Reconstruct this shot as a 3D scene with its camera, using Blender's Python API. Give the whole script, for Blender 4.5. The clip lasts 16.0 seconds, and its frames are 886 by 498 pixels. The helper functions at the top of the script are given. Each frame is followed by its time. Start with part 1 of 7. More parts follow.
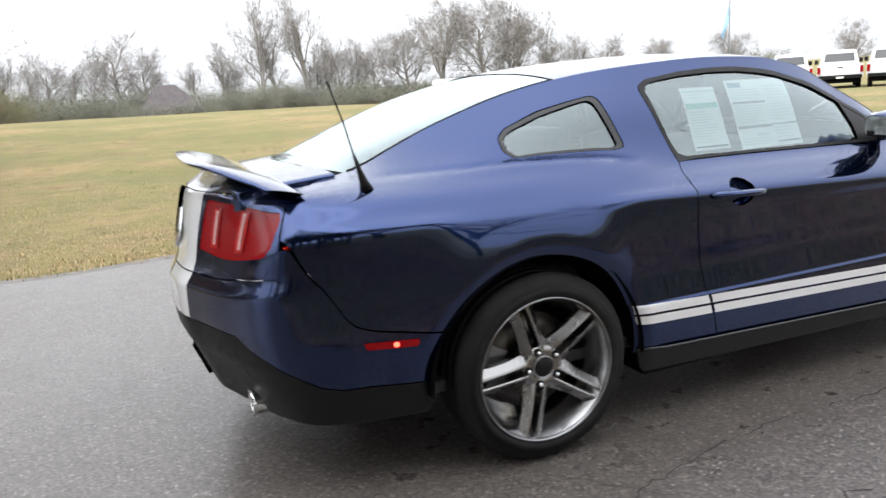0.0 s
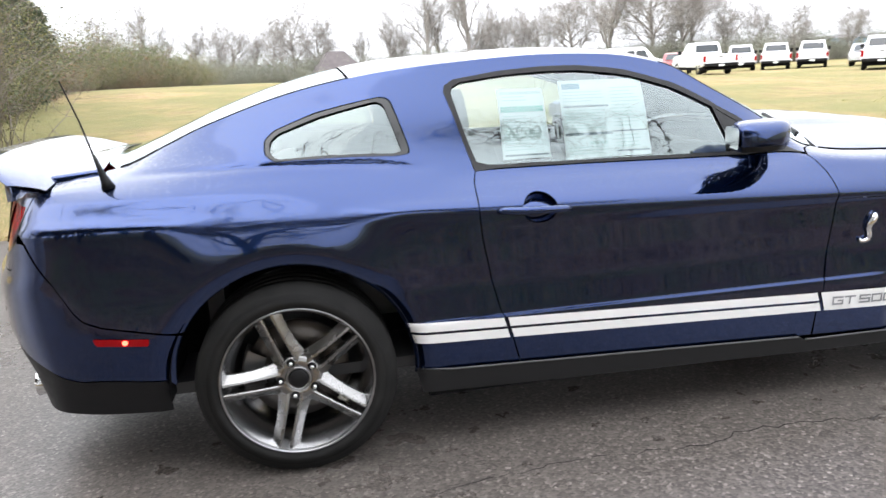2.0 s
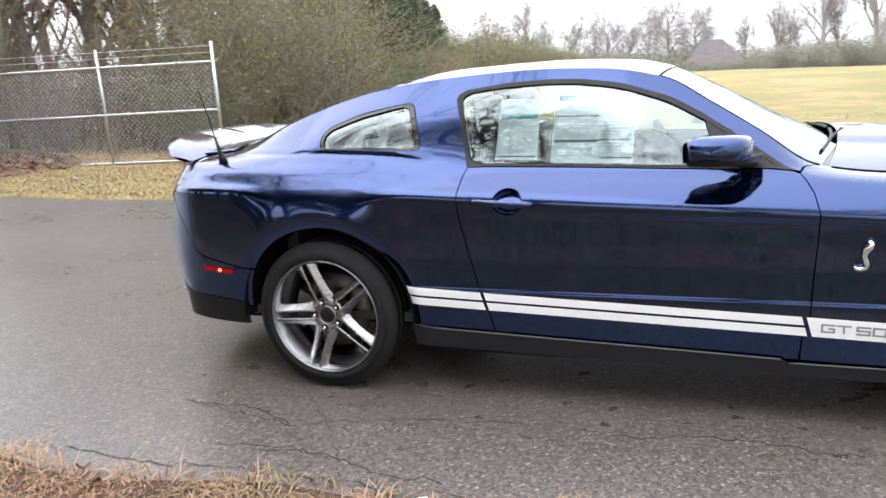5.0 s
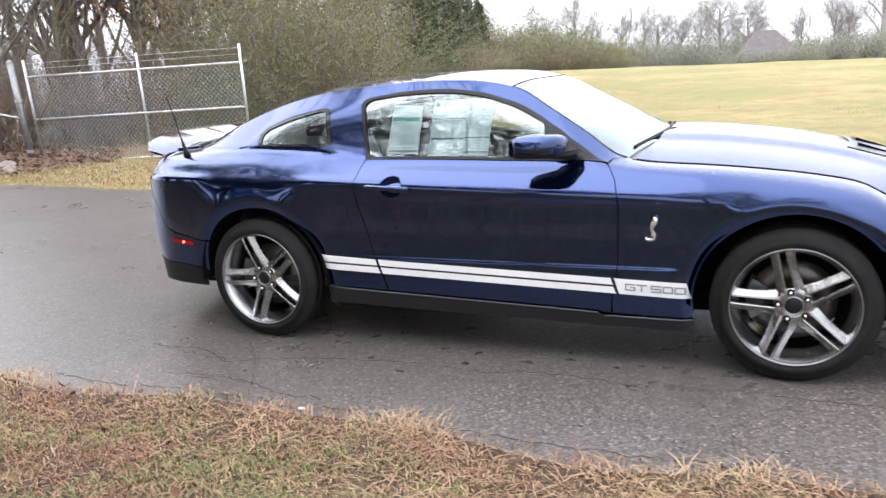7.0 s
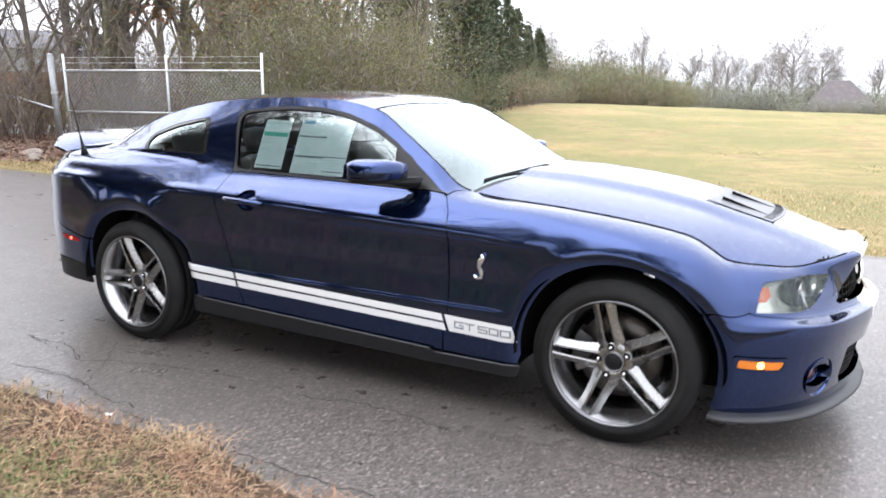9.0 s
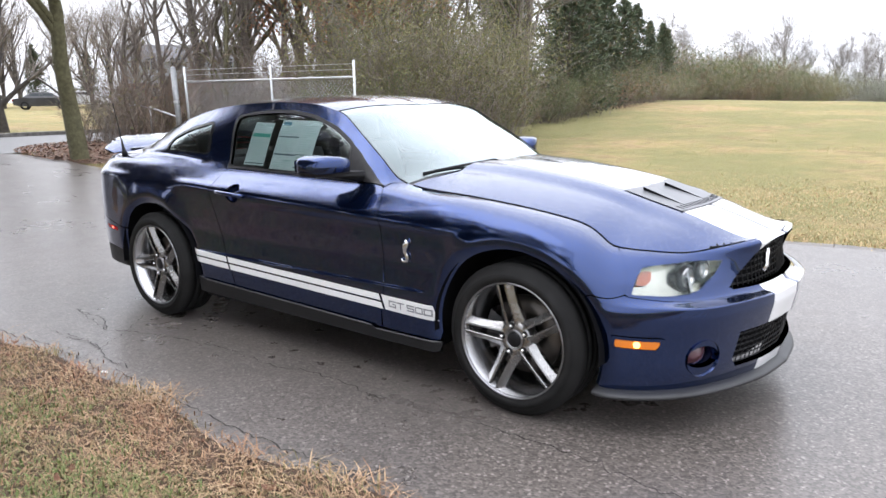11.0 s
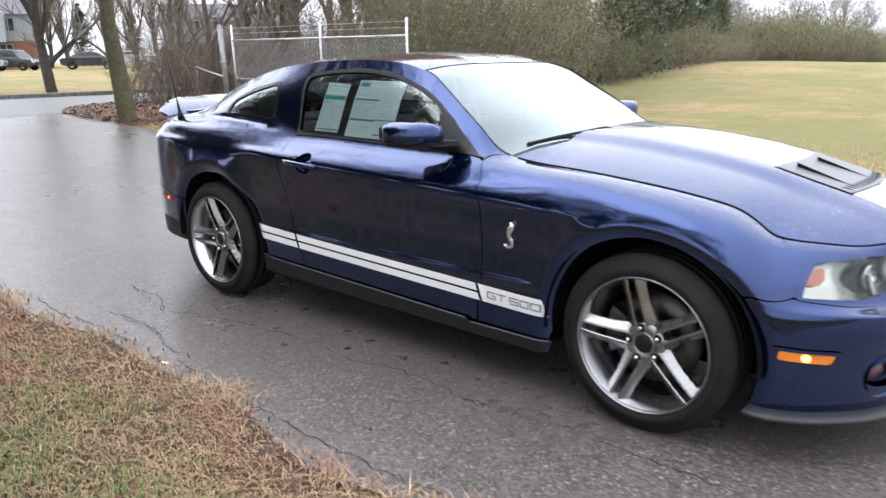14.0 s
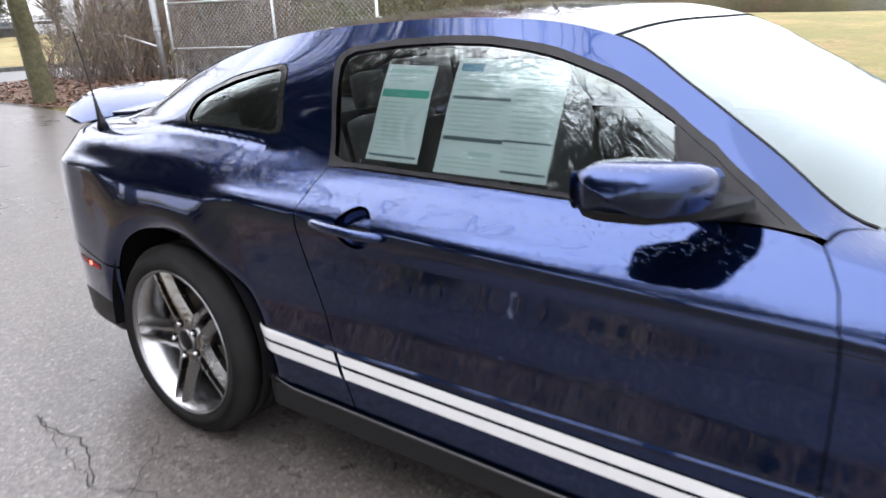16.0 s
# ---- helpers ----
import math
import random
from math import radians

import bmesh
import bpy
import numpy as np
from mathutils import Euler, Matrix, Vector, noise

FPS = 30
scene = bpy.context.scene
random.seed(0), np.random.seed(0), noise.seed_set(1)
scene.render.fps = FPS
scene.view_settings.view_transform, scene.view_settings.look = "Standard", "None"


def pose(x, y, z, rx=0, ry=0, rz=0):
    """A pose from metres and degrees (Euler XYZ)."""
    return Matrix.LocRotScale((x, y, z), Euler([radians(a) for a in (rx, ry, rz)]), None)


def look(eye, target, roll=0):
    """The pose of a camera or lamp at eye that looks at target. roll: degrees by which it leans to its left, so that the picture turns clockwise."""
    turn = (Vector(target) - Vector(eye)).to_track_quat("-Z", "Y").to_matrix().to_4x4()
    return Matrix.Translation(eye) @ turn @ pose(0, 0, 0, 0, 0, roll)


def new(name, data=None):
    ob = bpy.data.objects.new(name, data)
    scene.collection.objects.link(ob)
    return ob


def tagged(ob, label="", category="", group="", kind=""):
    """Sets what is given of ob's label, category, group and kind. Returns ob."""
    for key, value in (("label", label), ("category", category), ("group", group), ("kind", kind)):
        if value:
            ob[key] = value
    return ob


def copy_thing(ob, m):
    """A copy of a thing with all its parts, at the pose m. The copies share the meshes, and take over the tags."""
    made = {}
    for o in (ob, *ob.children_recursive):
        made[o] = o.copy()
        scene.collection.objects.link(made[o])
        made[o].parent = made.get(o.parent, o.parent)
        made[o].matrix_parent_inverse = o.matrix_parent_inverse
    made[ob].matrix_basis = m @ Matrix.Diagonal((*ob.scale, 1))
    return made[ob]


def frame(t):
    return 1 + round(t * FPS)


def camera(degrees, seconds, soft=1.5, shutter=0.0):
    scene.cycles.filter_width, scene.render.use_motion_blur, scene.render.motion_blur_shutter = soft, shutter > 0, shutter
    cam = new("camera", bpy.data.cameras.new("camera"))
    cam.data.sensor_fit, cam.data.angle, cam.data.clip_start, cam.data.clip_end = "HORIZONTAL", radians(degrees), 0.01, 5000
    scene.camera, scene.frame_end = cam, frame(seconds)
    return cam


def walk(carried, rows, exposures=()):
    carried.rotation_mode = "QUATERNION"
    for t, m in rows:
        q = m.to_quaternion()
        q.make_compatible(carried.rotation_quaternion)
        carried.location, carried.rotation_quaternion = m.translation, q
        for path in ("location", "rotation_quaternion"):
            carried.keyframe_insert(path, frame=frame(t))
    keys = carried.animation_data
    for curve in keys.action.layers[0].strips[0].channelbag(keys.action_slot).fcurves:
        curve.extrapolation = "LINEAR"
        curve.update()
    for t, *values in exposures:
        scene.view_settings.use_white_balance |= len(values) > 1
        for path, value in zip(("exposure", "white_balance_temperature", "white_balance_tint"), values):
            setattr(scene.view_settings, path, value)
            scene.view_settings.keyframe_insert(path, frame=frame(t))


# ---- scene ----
cam = camera(61.5, 16.0, shutter=0.4)
PATH = [
    (0, (-1.228, -3.056, 1.338), (-0.495, -1.246, 0.907), -4.1),
    (0.5, (-0.889, -3.144, 1.343), (-0.236, -1.309, 0.891), -3.1),
    (1, (-0.54, -3.268, 1.366), (-0.03, -1.381, 0.943), -4.2),
    (1.5, (-0.188, -3.291, 1.324), (0.222, -1.384, 0.883), -1.4),
    (2, (0.134, -3.316, 1.359), (0.443, -1.4, 0.876), -3.3),
    (2.5, (0.491, -3.46, 1.39), (0.687, -1.527, 0.919), -2.9),
    (3, (0.764, -3.474, 1.372), (1.006, -1.544, 0.903), -2.4),
    (3.5, (1.01, -3.436, 1.395), (1.106, -1.489, 0.948), 0.9),
    (4, (1.222, -3.473, 1.392), (1.04, -1.538, 0.921), 3.1),
    (4.5, (1.396, -3.585, 1.377), (1.017, -1.68, 0.901), -2.3),
    (4.7, (1.455, -3.657, 1.376), (0.915, -1.788, 0.908), -3.7),
    (6.8, (2.439, -4.212, 1.39), (1.65, -2.428, 0.946), -2.4),
    (7, (2.541, -4.242, 1.422), (1.778, -2.453, 0.955), -3.7),
    (7.5, (2.762, -4.23, 1.419), (1.947, -2.449, 1.016), -2.5),
    (8, (2.994, -4.167, 1.419), (2.147, -2.412, 0.969), -2.2),
    (8.5, (3.192, -3.951, 1.385), (2.286, -2.22, 0.957), -0.7),
    (9, (3.42, -3.729, 1.392), (2.518, -1.99, 0.987), 0.7),
    (9.2, (3.456, -3.643, 1.433), (2.516, -1.917, 1.063), 0.7),
    (11.3, (4.491, -3.529, 1.389), (3.275, -1.997, 0.972), -1.0),
    (11.5, (4.528, -3.54, 1.389), (3.303, -2.018, 0.959), -1.2),
    (12, (4.548, -3.54, 1.388), (3.304, -2.038, 0.944), -1.2),
    (12.5, (4.528, -3.522, 1.386), (3.284, -2.024, 0.932), -0.8),
    (13, (4.445, -3.497, 1.383), (3.213, -1.992, 0.917), 0.3),
    (13.5, (4.167, -3.447, 1.402), (2.916, -1.964, 0.917), -0.4),
    (14, (3.844, -3.31, 1.378), (2.58, -1.842, 0.88), -0.7),
    (14.5, (3.458, -3.074, 1.4), (2.155, -1.647, 0.885), -1.8),
    (15, (3.029, -2.833, 1.363), (1.717, -1.418, 0.838), -2.1),
    (15.5, (2.564, -2.536, 1.327), (1.353, -1.049, 0.758), -1.7),
    (16, (2.137, -2.254, 1.376), (0.996, -0.723, 0.78), -2.2),
]
walk(cam, [(t, look(eye, target, roll)) for t, eye, target, roll in PATH], exposures=[(0, 1.00, 6500, 10), (1, 1.36, 6500, 10), (3, 1.52, 6500, 11), (8.5, 1.54, 6300, 13), (11.5, 1.22, 6300, 13), (13.5, 1.22, 6250, 13), (15, 1.27, 6250, 13), (16, 1.46, 6350, 14)])

# world: bright overcast sky and one very soft sun
world = bpy.data.worlds.new("overcast")
scene.world = world
world.use_nodes = True
wn, wl = world.node_tree.nodes, world.node_tree.links
wn.clear()
w_out, w_bg = wn.new("ShaderNodeOutputWorld"), wn.new("ShaderNodeBackground")
w_sky, w_hsv, w_mix = wn.new("ShaderNodeTexSky"), wn.new("ShaderNodeHueSaturation"), wn.new("ShaderNodeMixRGB")
w_sky.sky_type, w_sky.sun_disc = "NISHITA", False
w_sky.sun_elevation, w_sky.sun_rotation = radians(35), radians(235)
w_sky.air_density, w_sky.dust_density = 1.0, 4.0
w_hsv.inputs["Saturation"].default_value = 0.25
w_mix.inputs[0].default_value = 0.78
w_mix.inputs[2].default_value = (8.6, 8.9, 9.4, 1)
wl.new(w_sky.outputs[0], w_hsv.inputs["Color"])
wl.new(w_hsv.outputs[0], w_mix.inputs[1])
# an overcast sky is brighter overhead than at the horizon
w_dir, w_sep, w_map, w_mul = wn.new("ShaderNodeTexCoord"), wn.new("ShaderNodeSeparateXYZ"), wn.new("ShaderNodeMapRange"), wn.new("ShaderNodeMixRGB")
w_mul.blend_type, w_mul.inputs[0].default_value = "MULTIPLY", 1.0
w_map.inputs["To Min"].default_value, w_map.inputs["To Max"].default_value = 0.70, 1.76
wl.new(w_dir.outputs["Generated"], w_sep.inputs[0])
wl.new(w_sep.outputs["Z"], w_map.inputs["Value"])
wl.new(w_mix.outputs[0], w_mul.inputs[1])
wl.new(w_map.outputs[0], w_mul.inputs[2])
# and brighter on the hidden sun's side
w_dot, w_side, w_mul2 = wn.new("ShaderNodeVectorMath"), wn.new("ShaderNodeMapRange"), wn.new("ShaderNodeMixRGB")
w_dot.operation, w_dot.inputs[1].default_value = "DOT_PRODUCT", (-0.59, -0.41, 0.69)
w_mul2.blend_type, w_mul2.inputs[0].default_value = "MULTIPLY", 1.0
w_side.inputs["From Min"].default_value = -0.7
w_side.inputs["To Min"].default_value, w_side.inputs["To Max"].default_value = 0.91, 1.10
wl.new(w_dir.outputs["Generated"], w_dot.inputs[0])
wl.new(w_dot.outputs["Value"], w_side.inputs["Value"])
wl.new(w_mul.outputs[0], w_mul2.inputs[1])
wl.new(w_side.outputs[0], w_mul2.inputs[2])
wl.new(w_mul2.outputs[0], w_bg.inputs["Color"])
w_bg.inputs["Strength"].default_value = 0.115
wl.new(w_bg.outputs[0], w_out.inputs["Surface"])
sun = new("sun", bpy.data.lights.new("sun", "SUN"))
sun.data.energy, sun.data.angle, sun.data.color = 0.5, radians(75), (1.0, 0.97, 0.93)
sun.matrix_world = look((-36, -25, 42), (0, 0, 0))


# ---- materials ----
def material(name, base=(0.5, 0.5, 0.5), rough=0.5, metal=0.0, **more):
    m = bpy.data.materials.new(name)
    m.use_nodes = True
    b = m.node_tree.nodes["Principled BSDF"]
    b.inputs["Base Color"].default_value = (*base, 1)
    b.inputs["Roughness"].default_value = rough
    b.inputs["Metallic"].default_value = metal
    for key, value in more.items():
        b.inputs[key.replace("_", " ")].default_value = value
    return m


def bsdf(m):
    return m.node_tree.nodes["Principled BSDF"]


def node(m, kind, **values):
    n = m.node_tree.nodes.new(kind)
    for key, value in values.items():
        n.inputs[key].default_value = value
    return n


def link(m, a, b):
    m.node_tree.links.new(a, b)


def coords(m, which="Object"):
    return node(m, "ShaderNodeTexCoord").outputs[which]


def noise_of(m, scale, detail=4.0, rough=0.55, vector=None):
    n = node(m, "ShaderNodeTexNoise", Scale=scale, Detail=detail, Roughness=rough)
    if vector is None:
        vector = coords(m)
    link(m, vector, n.inputs["Vector"])
    return n.outputs["Fac"]


def ramp(m, fac, stops):
    r = m.node_tree.nodes.new("ShaderNodeValToRGB")
    e = r.color_ramp.elements
    while len(e) < len(stops):
        e.new(0.5)
    for el, (pos, col) in zip(e, stops):
        el.position, el.color = pos, (*col, 1)
    link(m, fac, r.inputs["Fac"])
    return r.outputs["Color"]


def mix(m, fac, a, b, mode="MIX"):
    n = m.node_tree.nodes.new("ShaderNodeMixRGB")
    n.blend_type = mode
    for value, slot in ((fac, 0), (a, 1), (b, 2)):
        if isinstance(value, (int, float)):
            n.inputs[slot].default_value = value if slot == 0 else (value, value, value, 1)
        elif isinstance(value, tuple):
            n.inputs[slot].default_value = (*value, 1)
        else:
            link(m, value, n.inputs[slot])
    return n.outputs["Color"]


def maths(m, op, a, b=0.0):
    n = m.node_tree.nodes.new("ShaderNodeMath")
    n.operation = op
    for value, slot in ((a, 0), (b, 1)):
        if isinstance(value, (int, float)):
            n.inputs[slot].default_value = value
        else:
            link(m, value, n.inputs[slot])
    return n.outputs[0]


def bump(m, height, strength=0.3, distance=0.01):
    n = node(m, "ShaderNodeBump", Strength=strength, Distance=distance)
    link(m, height, n.inputs["Height"])
    link(m, n.outputs["Normal"], bsdf(m).inputs["Normal"])
    return n


def island_random(m):
    return node(m, "ShaderNodeNewGeometry").outputs["Random Per Island"]


def drops(m):
    """Rain drops standing on paint: small raised dots."""
    v = node(m, "ShaderNodeTexVoronoi", Scale=125.0, Randomness=1.0)
    link(m, coords(m), v.inputs["Vector"])
    near = maths(m, "LESS_THAN", v.outputs["Distance"], 0.30)
    some = maths(m, "GREATER_THAN", v.outputs["Color"], 0.30)
    dome = maths(m, "MULTIPLY", maths(m, "SUBTRACT", 0.30, v.outputs["Distance"]), maths(m, "MULTIPLY", near, some))
    up = node(m, "ShaderNodeSeparateXYZ")
    link(m, coords(m, "Normal"), up.inputs[0])
    lies = maths(m, "MULTIPLY", maths(m, "SUBTRACT", up.outputs["Z"], 0.66), 3.0)
    lies.node.use_clamp = True
    return maths(m, "MULTIPLY", dome, lies)


def paint(name, striped):
    m = material(name, (0.03, 0.055, 0.25), 0.10, 0.94, Coat_Weight=1.0, Coat_Roughness=0.03, Coat_IOR=1.49)
    flake = noise_of(m, 900.0, 1.0)
    blue = mix(m, flake, (0.0062, 0.0195, 0.076), (0.0135, 0.039, 0.145))
    if striped:
        sep = m.node_tree.nodes.new("ShaderNodeSeparateXYZ")
        link(m, coords(m), sep.inputs[0])
        side = maths(m, "ABSOLUTE", sep.outputs["Y"])
        inside = maths(m, "MULTIPLY", maths(m, "GREATER_THAN", side, 0.02), maths(m, "LESS_THAN", side, 0.265))
        blue = mix(m, inside, blue, (0.80, 0.80, 0.80))
        link(m, maths(m, "MULTIPLY", maths(m, "SUBTRACT", 1.0, inside), 0.94), bsdf(m).inputs["Metallic"])
    link(m, blue, bsdf(m).inputs["Base Color"])
    n = node(m, "ShaderNodeBump", Strength=1.0, Distance=0.008)
    link(m, drops(m), n.inputs["Height"])
    link(m, n.outputs["Normal"], bsdf(m).inputs["Coat Normal"])
    link(m, n.outputs["Normal"], bsdf(m).inputs["Normal"])
    return m


PAINT, PAINT_STRIPED = paint("blue_paint", False), paint("striped_paint", True)
WHITE = material("white_vinyl", (0.80, 0.80, 0.80), 0.25, 0.0, Coat_Weight=0.5)
GREY_TEXT = material("grey_vinyl", (0.22, 0.225, 0.24), 0.4)
BLACK_PLASTIC = material("black_plastic", (0.009, 0.009, 0.010), 0.45, Specular_IOR_Level=0.2)
link(BLACK_PLASTIC, maths(BLACK_PLASTIC, "ADD", maths(BLACK_PLASTIC, "MULTIPLY", noise_of(BLACK_PLASTIC, 30.0), 0.3), 0.3), bsdf(BLACK_PLASTIC).inputs["Roughness"])
GREY_TRIM = material("grey_trim", (0.02, 0.02, 0.022), 0.36, Specular_IOR_Level=0.22)
link(GREY_TRIM, ramp(GREY_TRIM, noise_of(GREY_TRIM, 18.0, 6.0, 0.7), [(0.3, (0.014, 0.014, 0.015)), (0.7, (0.026, 0.0255, 0.027))]), bsdf(GREY_TRIM).inputs["Base Color"])
# black plastic whose grey sky sheen is put into the base colour
VENT_GREY = material("vent_sheen_grey", (0.13, 0.132, 0.14), 0.36, Specular_IOR_Level=0.6)
SPLITTER = material("splitter_plastic", (0.028, 0.028, 0.030), 0.42, Specular_IOR_Level=0.45)
SKIRT = material("skirt_plastic", (0.013, 0.013, 0.014), 0.5, Specular_IOR_Level=0.25)
SKIRT_HIGHLIGHT = material("skirt_highlight", (0.06, 0.06, 0.062), 0.4)
RIM_LIP = material("rim_lip", (0.30, 0.30, 0.31), 0.3, 1.0)
DARK = material("dark_inside", (0.006, 0.006, 0.007), 1.0, 0.0, Specular_IOR_Level=0.1)
RUBBER = material("tyre_rubber", (0.022, 0.022, 0.023), 0.7, Specular_IOR_Level=0.16)
bump(RUBBER, noise_of(RUBBER, 260.0), 0.15, 0.002)
link(RUBBER, ramp(RUBBER, noise_of(RUBBER, 9.0), [(0.3, (0.010, 0.010, 0.010)), (0.75, (0.020, 0.0195, 0.019))]), bsdf(RUBBER).inputs["Base Color"])
ALLOY = material("machined_alloy", (0.62, 0.62, 0.63), 0.24, 1.0)
ALLOY_DARK = material("dark_alloy", (0.20, 0.20, 0.205), 0.34, 0.9)
CHROME = material("chrome", (0.80, 0.80, 0.80), 0.08, 1.0)
STEEL = material("brake_steel", (0.11, 0.10, 0.092), 0.4, 1.0)
RED_LENS = material("red_lens", (0.28, 0.002, 0.005), 0.10, 0.0, Specular_IOR_Level=0.25, Coat_Weight=0.15)
RED_BRIGHT = material("red_lens_reflector", (0.50, 0.012, 0.014), 0.2, 0.0, Coat_Weight=1.0)
AMBER = material("amber_lens", (0.80, 0.22, 0.01), 0.1, 0.0, Coat_Weight=1.0)
LAMP_ON_RED = material("lit_red_bulb", (1, 0.1, 0.05))
bsdf(LAMP_ON_RED).inputs["Emission Color"].default_value = (1, 0.10, 0.06, 1)
bsdf(LAMP_ON_RED).inputs["Emission Strength"].default_value = 2.5
LAMP_ON_AMBER = material("lit_amber_bulb", (1, 0.5, 0.1))
bsdf(LAMP_ON_AMBER).inputs["Emission Color"].default_value = (1, 0.50, 0.12, 1)
bsdf(LAMP_ON_AMBER).inputs["Emission Strength"].default_value = 2.0


def clear_glass(name, tint, rough=0.0):
    m = material(name, tint, rough)
    b = bsdf(m)
    b.inputs["Transmission Weight"].default_value = 1.0
    b.inputs["IOR"].default_value = 1.5
    return m


def pane_glass(name, tint, gloss):
    """Thin glass: clear straight through, mirror-like by the angle."""
    m = material(name)
    nt = m.node_tree
    nt.nodes.remove(bsdf(m))
    out = nt.nodes["Material Output"]
    t, g, mx, f = (nt.nodes.new(k) for k in ("ShaderNodeBsdfTransparent", "ShaderNodeBsdfGlossy", "ShaderNodeMixShader", "ShaderNodeFresnel"))
    t.inputs["Color"].default_value = (*tint, 1)
    g.inputs["Roughness"].default_value = 0.02
    g.inputs["Color"].default_value = (0.87, 0.98, 0.985, 1)
    f.inputs["IOR"].default_value = 1.55
    fac = maths(m, "MULTIPLY", f.outputs[0], gloss)
    fac.node.use_clamp = True
    link(m, fac, mx.inputs[0])
    link(m, t.outputs[0], mx.inputs[1])
    link(m, g.outputs[0], mx.inputs[2])
    link(m, mx.outputs[0], out.inputs["Surface"])
    return m


FRIT = material("glass_border", (0.012, 0.013, 0.013), 0.03, Specular_IOR_Level=0.5)
SIDE_GLASS = pane_glass("side_glass", (0.76, 0.84, 0.835), 3.5)
SHIELD_GLASS = pane_glass("windscreen_glass", (0.34, 0.38, 0.37), 2.7)
QUARTER_TINT = pane_glass("dark_side_glass", (0.38, 0.46, 0.45), 3.1)
LENS_GLASS = pane_glass("headlamp_glass", (0.95, 0.95, 0.95), 0.7)
LEATHER = material("grey_leather", (0.075, 0.075, 0.078), 0.5)
bump(LEATHER, noise_of(LEATHER, 120.0), 0.2, 0.003)
DASH = material("dark_dashboard", (0.03, 0.03, 0.032), 0.6)
PAPER = material("paper", (0.84, 0.86, 0.85), 0.6)
TEAL_INK = material("teal_ink", (0.12, 0.50, 0.40), 0.6)
GREY_INK = material("grey_ink", (0.16, 0.20, 0.22), 0.6)
PALE_INK = material("pale_ink", (0.62, 0.72, 0.69), 0.6)
BLUE_INK = material("blue_ink", (0.12, 0.30, 0.42), 0.6)

LAMP_BOWL = material("lamp_bowl", (0.56, 0.57, 0.50), 0.12, 1.0)
bump(LAMP_BOWL, node(LAMP_BOWL, "ShaderNodeTexVoronoi", Scale=55.0).outputs["Color"], 0.5, 0.012)
AMBER_DARK = material("amber_reflector", (0.42, 0.075, 0.008), 0.2, 0.0, Coat_Weight=1.0)


# ---- building helpers ----
def mesh_of(name, verts, faces, smooth=True):
    me = bpy.data.meshes.new(name)
    me.from_pydata([tuple(map(float, v)) for v in verts], [], [tuple(map(int, f)) for f in faces])
    if smooth:
        me.polygons.foreach_set("use_smooth", [True] * len(me.polygons))
    me.update()
    return me


def put(name, me, mat, parent=None, label="", m=None):
    ob = new(name, me)
    if mat is not None and not me.materials:
        me.materials.append(mat)
    if parent is not None:
        ob.parent = parent
    if m is not None:
        ob.matrix_basis = m
    if label:
        tagged(ob, label)
    return ob


def part(name, bm, mat, parent, label="", smooth=False, m=None):
    me = bpy.data.meshes.new(name)
    bmesh.ops.recalc_face_normals(bm, faces=bm.faces)
    bm.to_mesh(me)
    bm.free()
    if smooth:
        me.polygons.foreach_set("use_smooth", [True] * len(me.polygons))
    return put(name, me, mat, parent, label, m)


def box(bm, lo, hi, bevel=0.0):
    r = bmesh.ops.create_cube(bm, size=1.0)
    for v in r["verts"]:
        for k in range(3):
            v.co[k] = lo[k] + (v.co[k] + 0.5) * (hi[k] - lo[k])
    if bevel:
        edges = list({e for v in r["verts"] for e in v.link_edges})
        bmesh.ops.bevel(bm, geom=edges, offset=bevel, segments=2, affect="EDGES", profile=0.7)
    return bm


def boxed(lo, hi, bevel=0.0):
    return box(bmesh.new(), lo, hi, bevel)


def tube(bm, points, radius, sides=6, caps=True):
    """A round bar along points; radius is one number or one for each point."""
    pts = [Vector(p) for p in points]
    radii = radius if isinstance(radius, (list, tuple)) else [radius] * len(pts)
    rings = []
    for i, p in enumerate(pts):
        d = (pts[min(i + 1, len(pts) - 1)] - pts[max(i - 1, 0)]).normalized()
        a = d.cross(Vector((0.31, 0.27, 0.91))).normalized()
        b = d.cross(a)
        rings.append([bm.verts.new(p + radii[i] * (a * math.cos(2 * math.pi * k / sides) + b * math.sin(2 * math.pi * k / sides))) for k in range(sides)])
    for r, s in zip(rings, rings[1:]):
        for k in range(sides):
            bm.faces.new((r[k], r[(k + 1) % sides], s[(k + 1) % sides], s[k]))
    if caps:
        bm.faces.new(rings[0][::-1])
        bm.faces.new(rings[-1])
    return bm


def lathe(bm, profile, axis="y", sides=48, center=(0, 0, 0), a0=0.0, a1=2 * math.pi):
    """Turns (radius, along) points about an axis through center."""
    full = abs(a1 - a0 - 2 * math.pi) < 1e-6
    n = sides if full else sides + 1
    rings = []
    for k in range(n):
        a = a0 + (a1 - a0) * k / sides
        c, s = math.cos(a), math.sin(a)
        ring = []
        for r, h in profile:
            p = {"y": (r * c, h, r * s), "z": (r * c, r * s, h), "x": (h, r * c, r * s)}[axis]
            ring.append(bm.verts.new(Vector(center) + Vector(p)))
        rings.append(ring)
    for k in range(n if full else n - 1):
        a, b = rings[k], rings[(k + 1) % n]
        for i in range(len(profile) - 1):
            bm.faces.new((a[i], a[i + 1], b[i + 1], b[i]))
    return bm


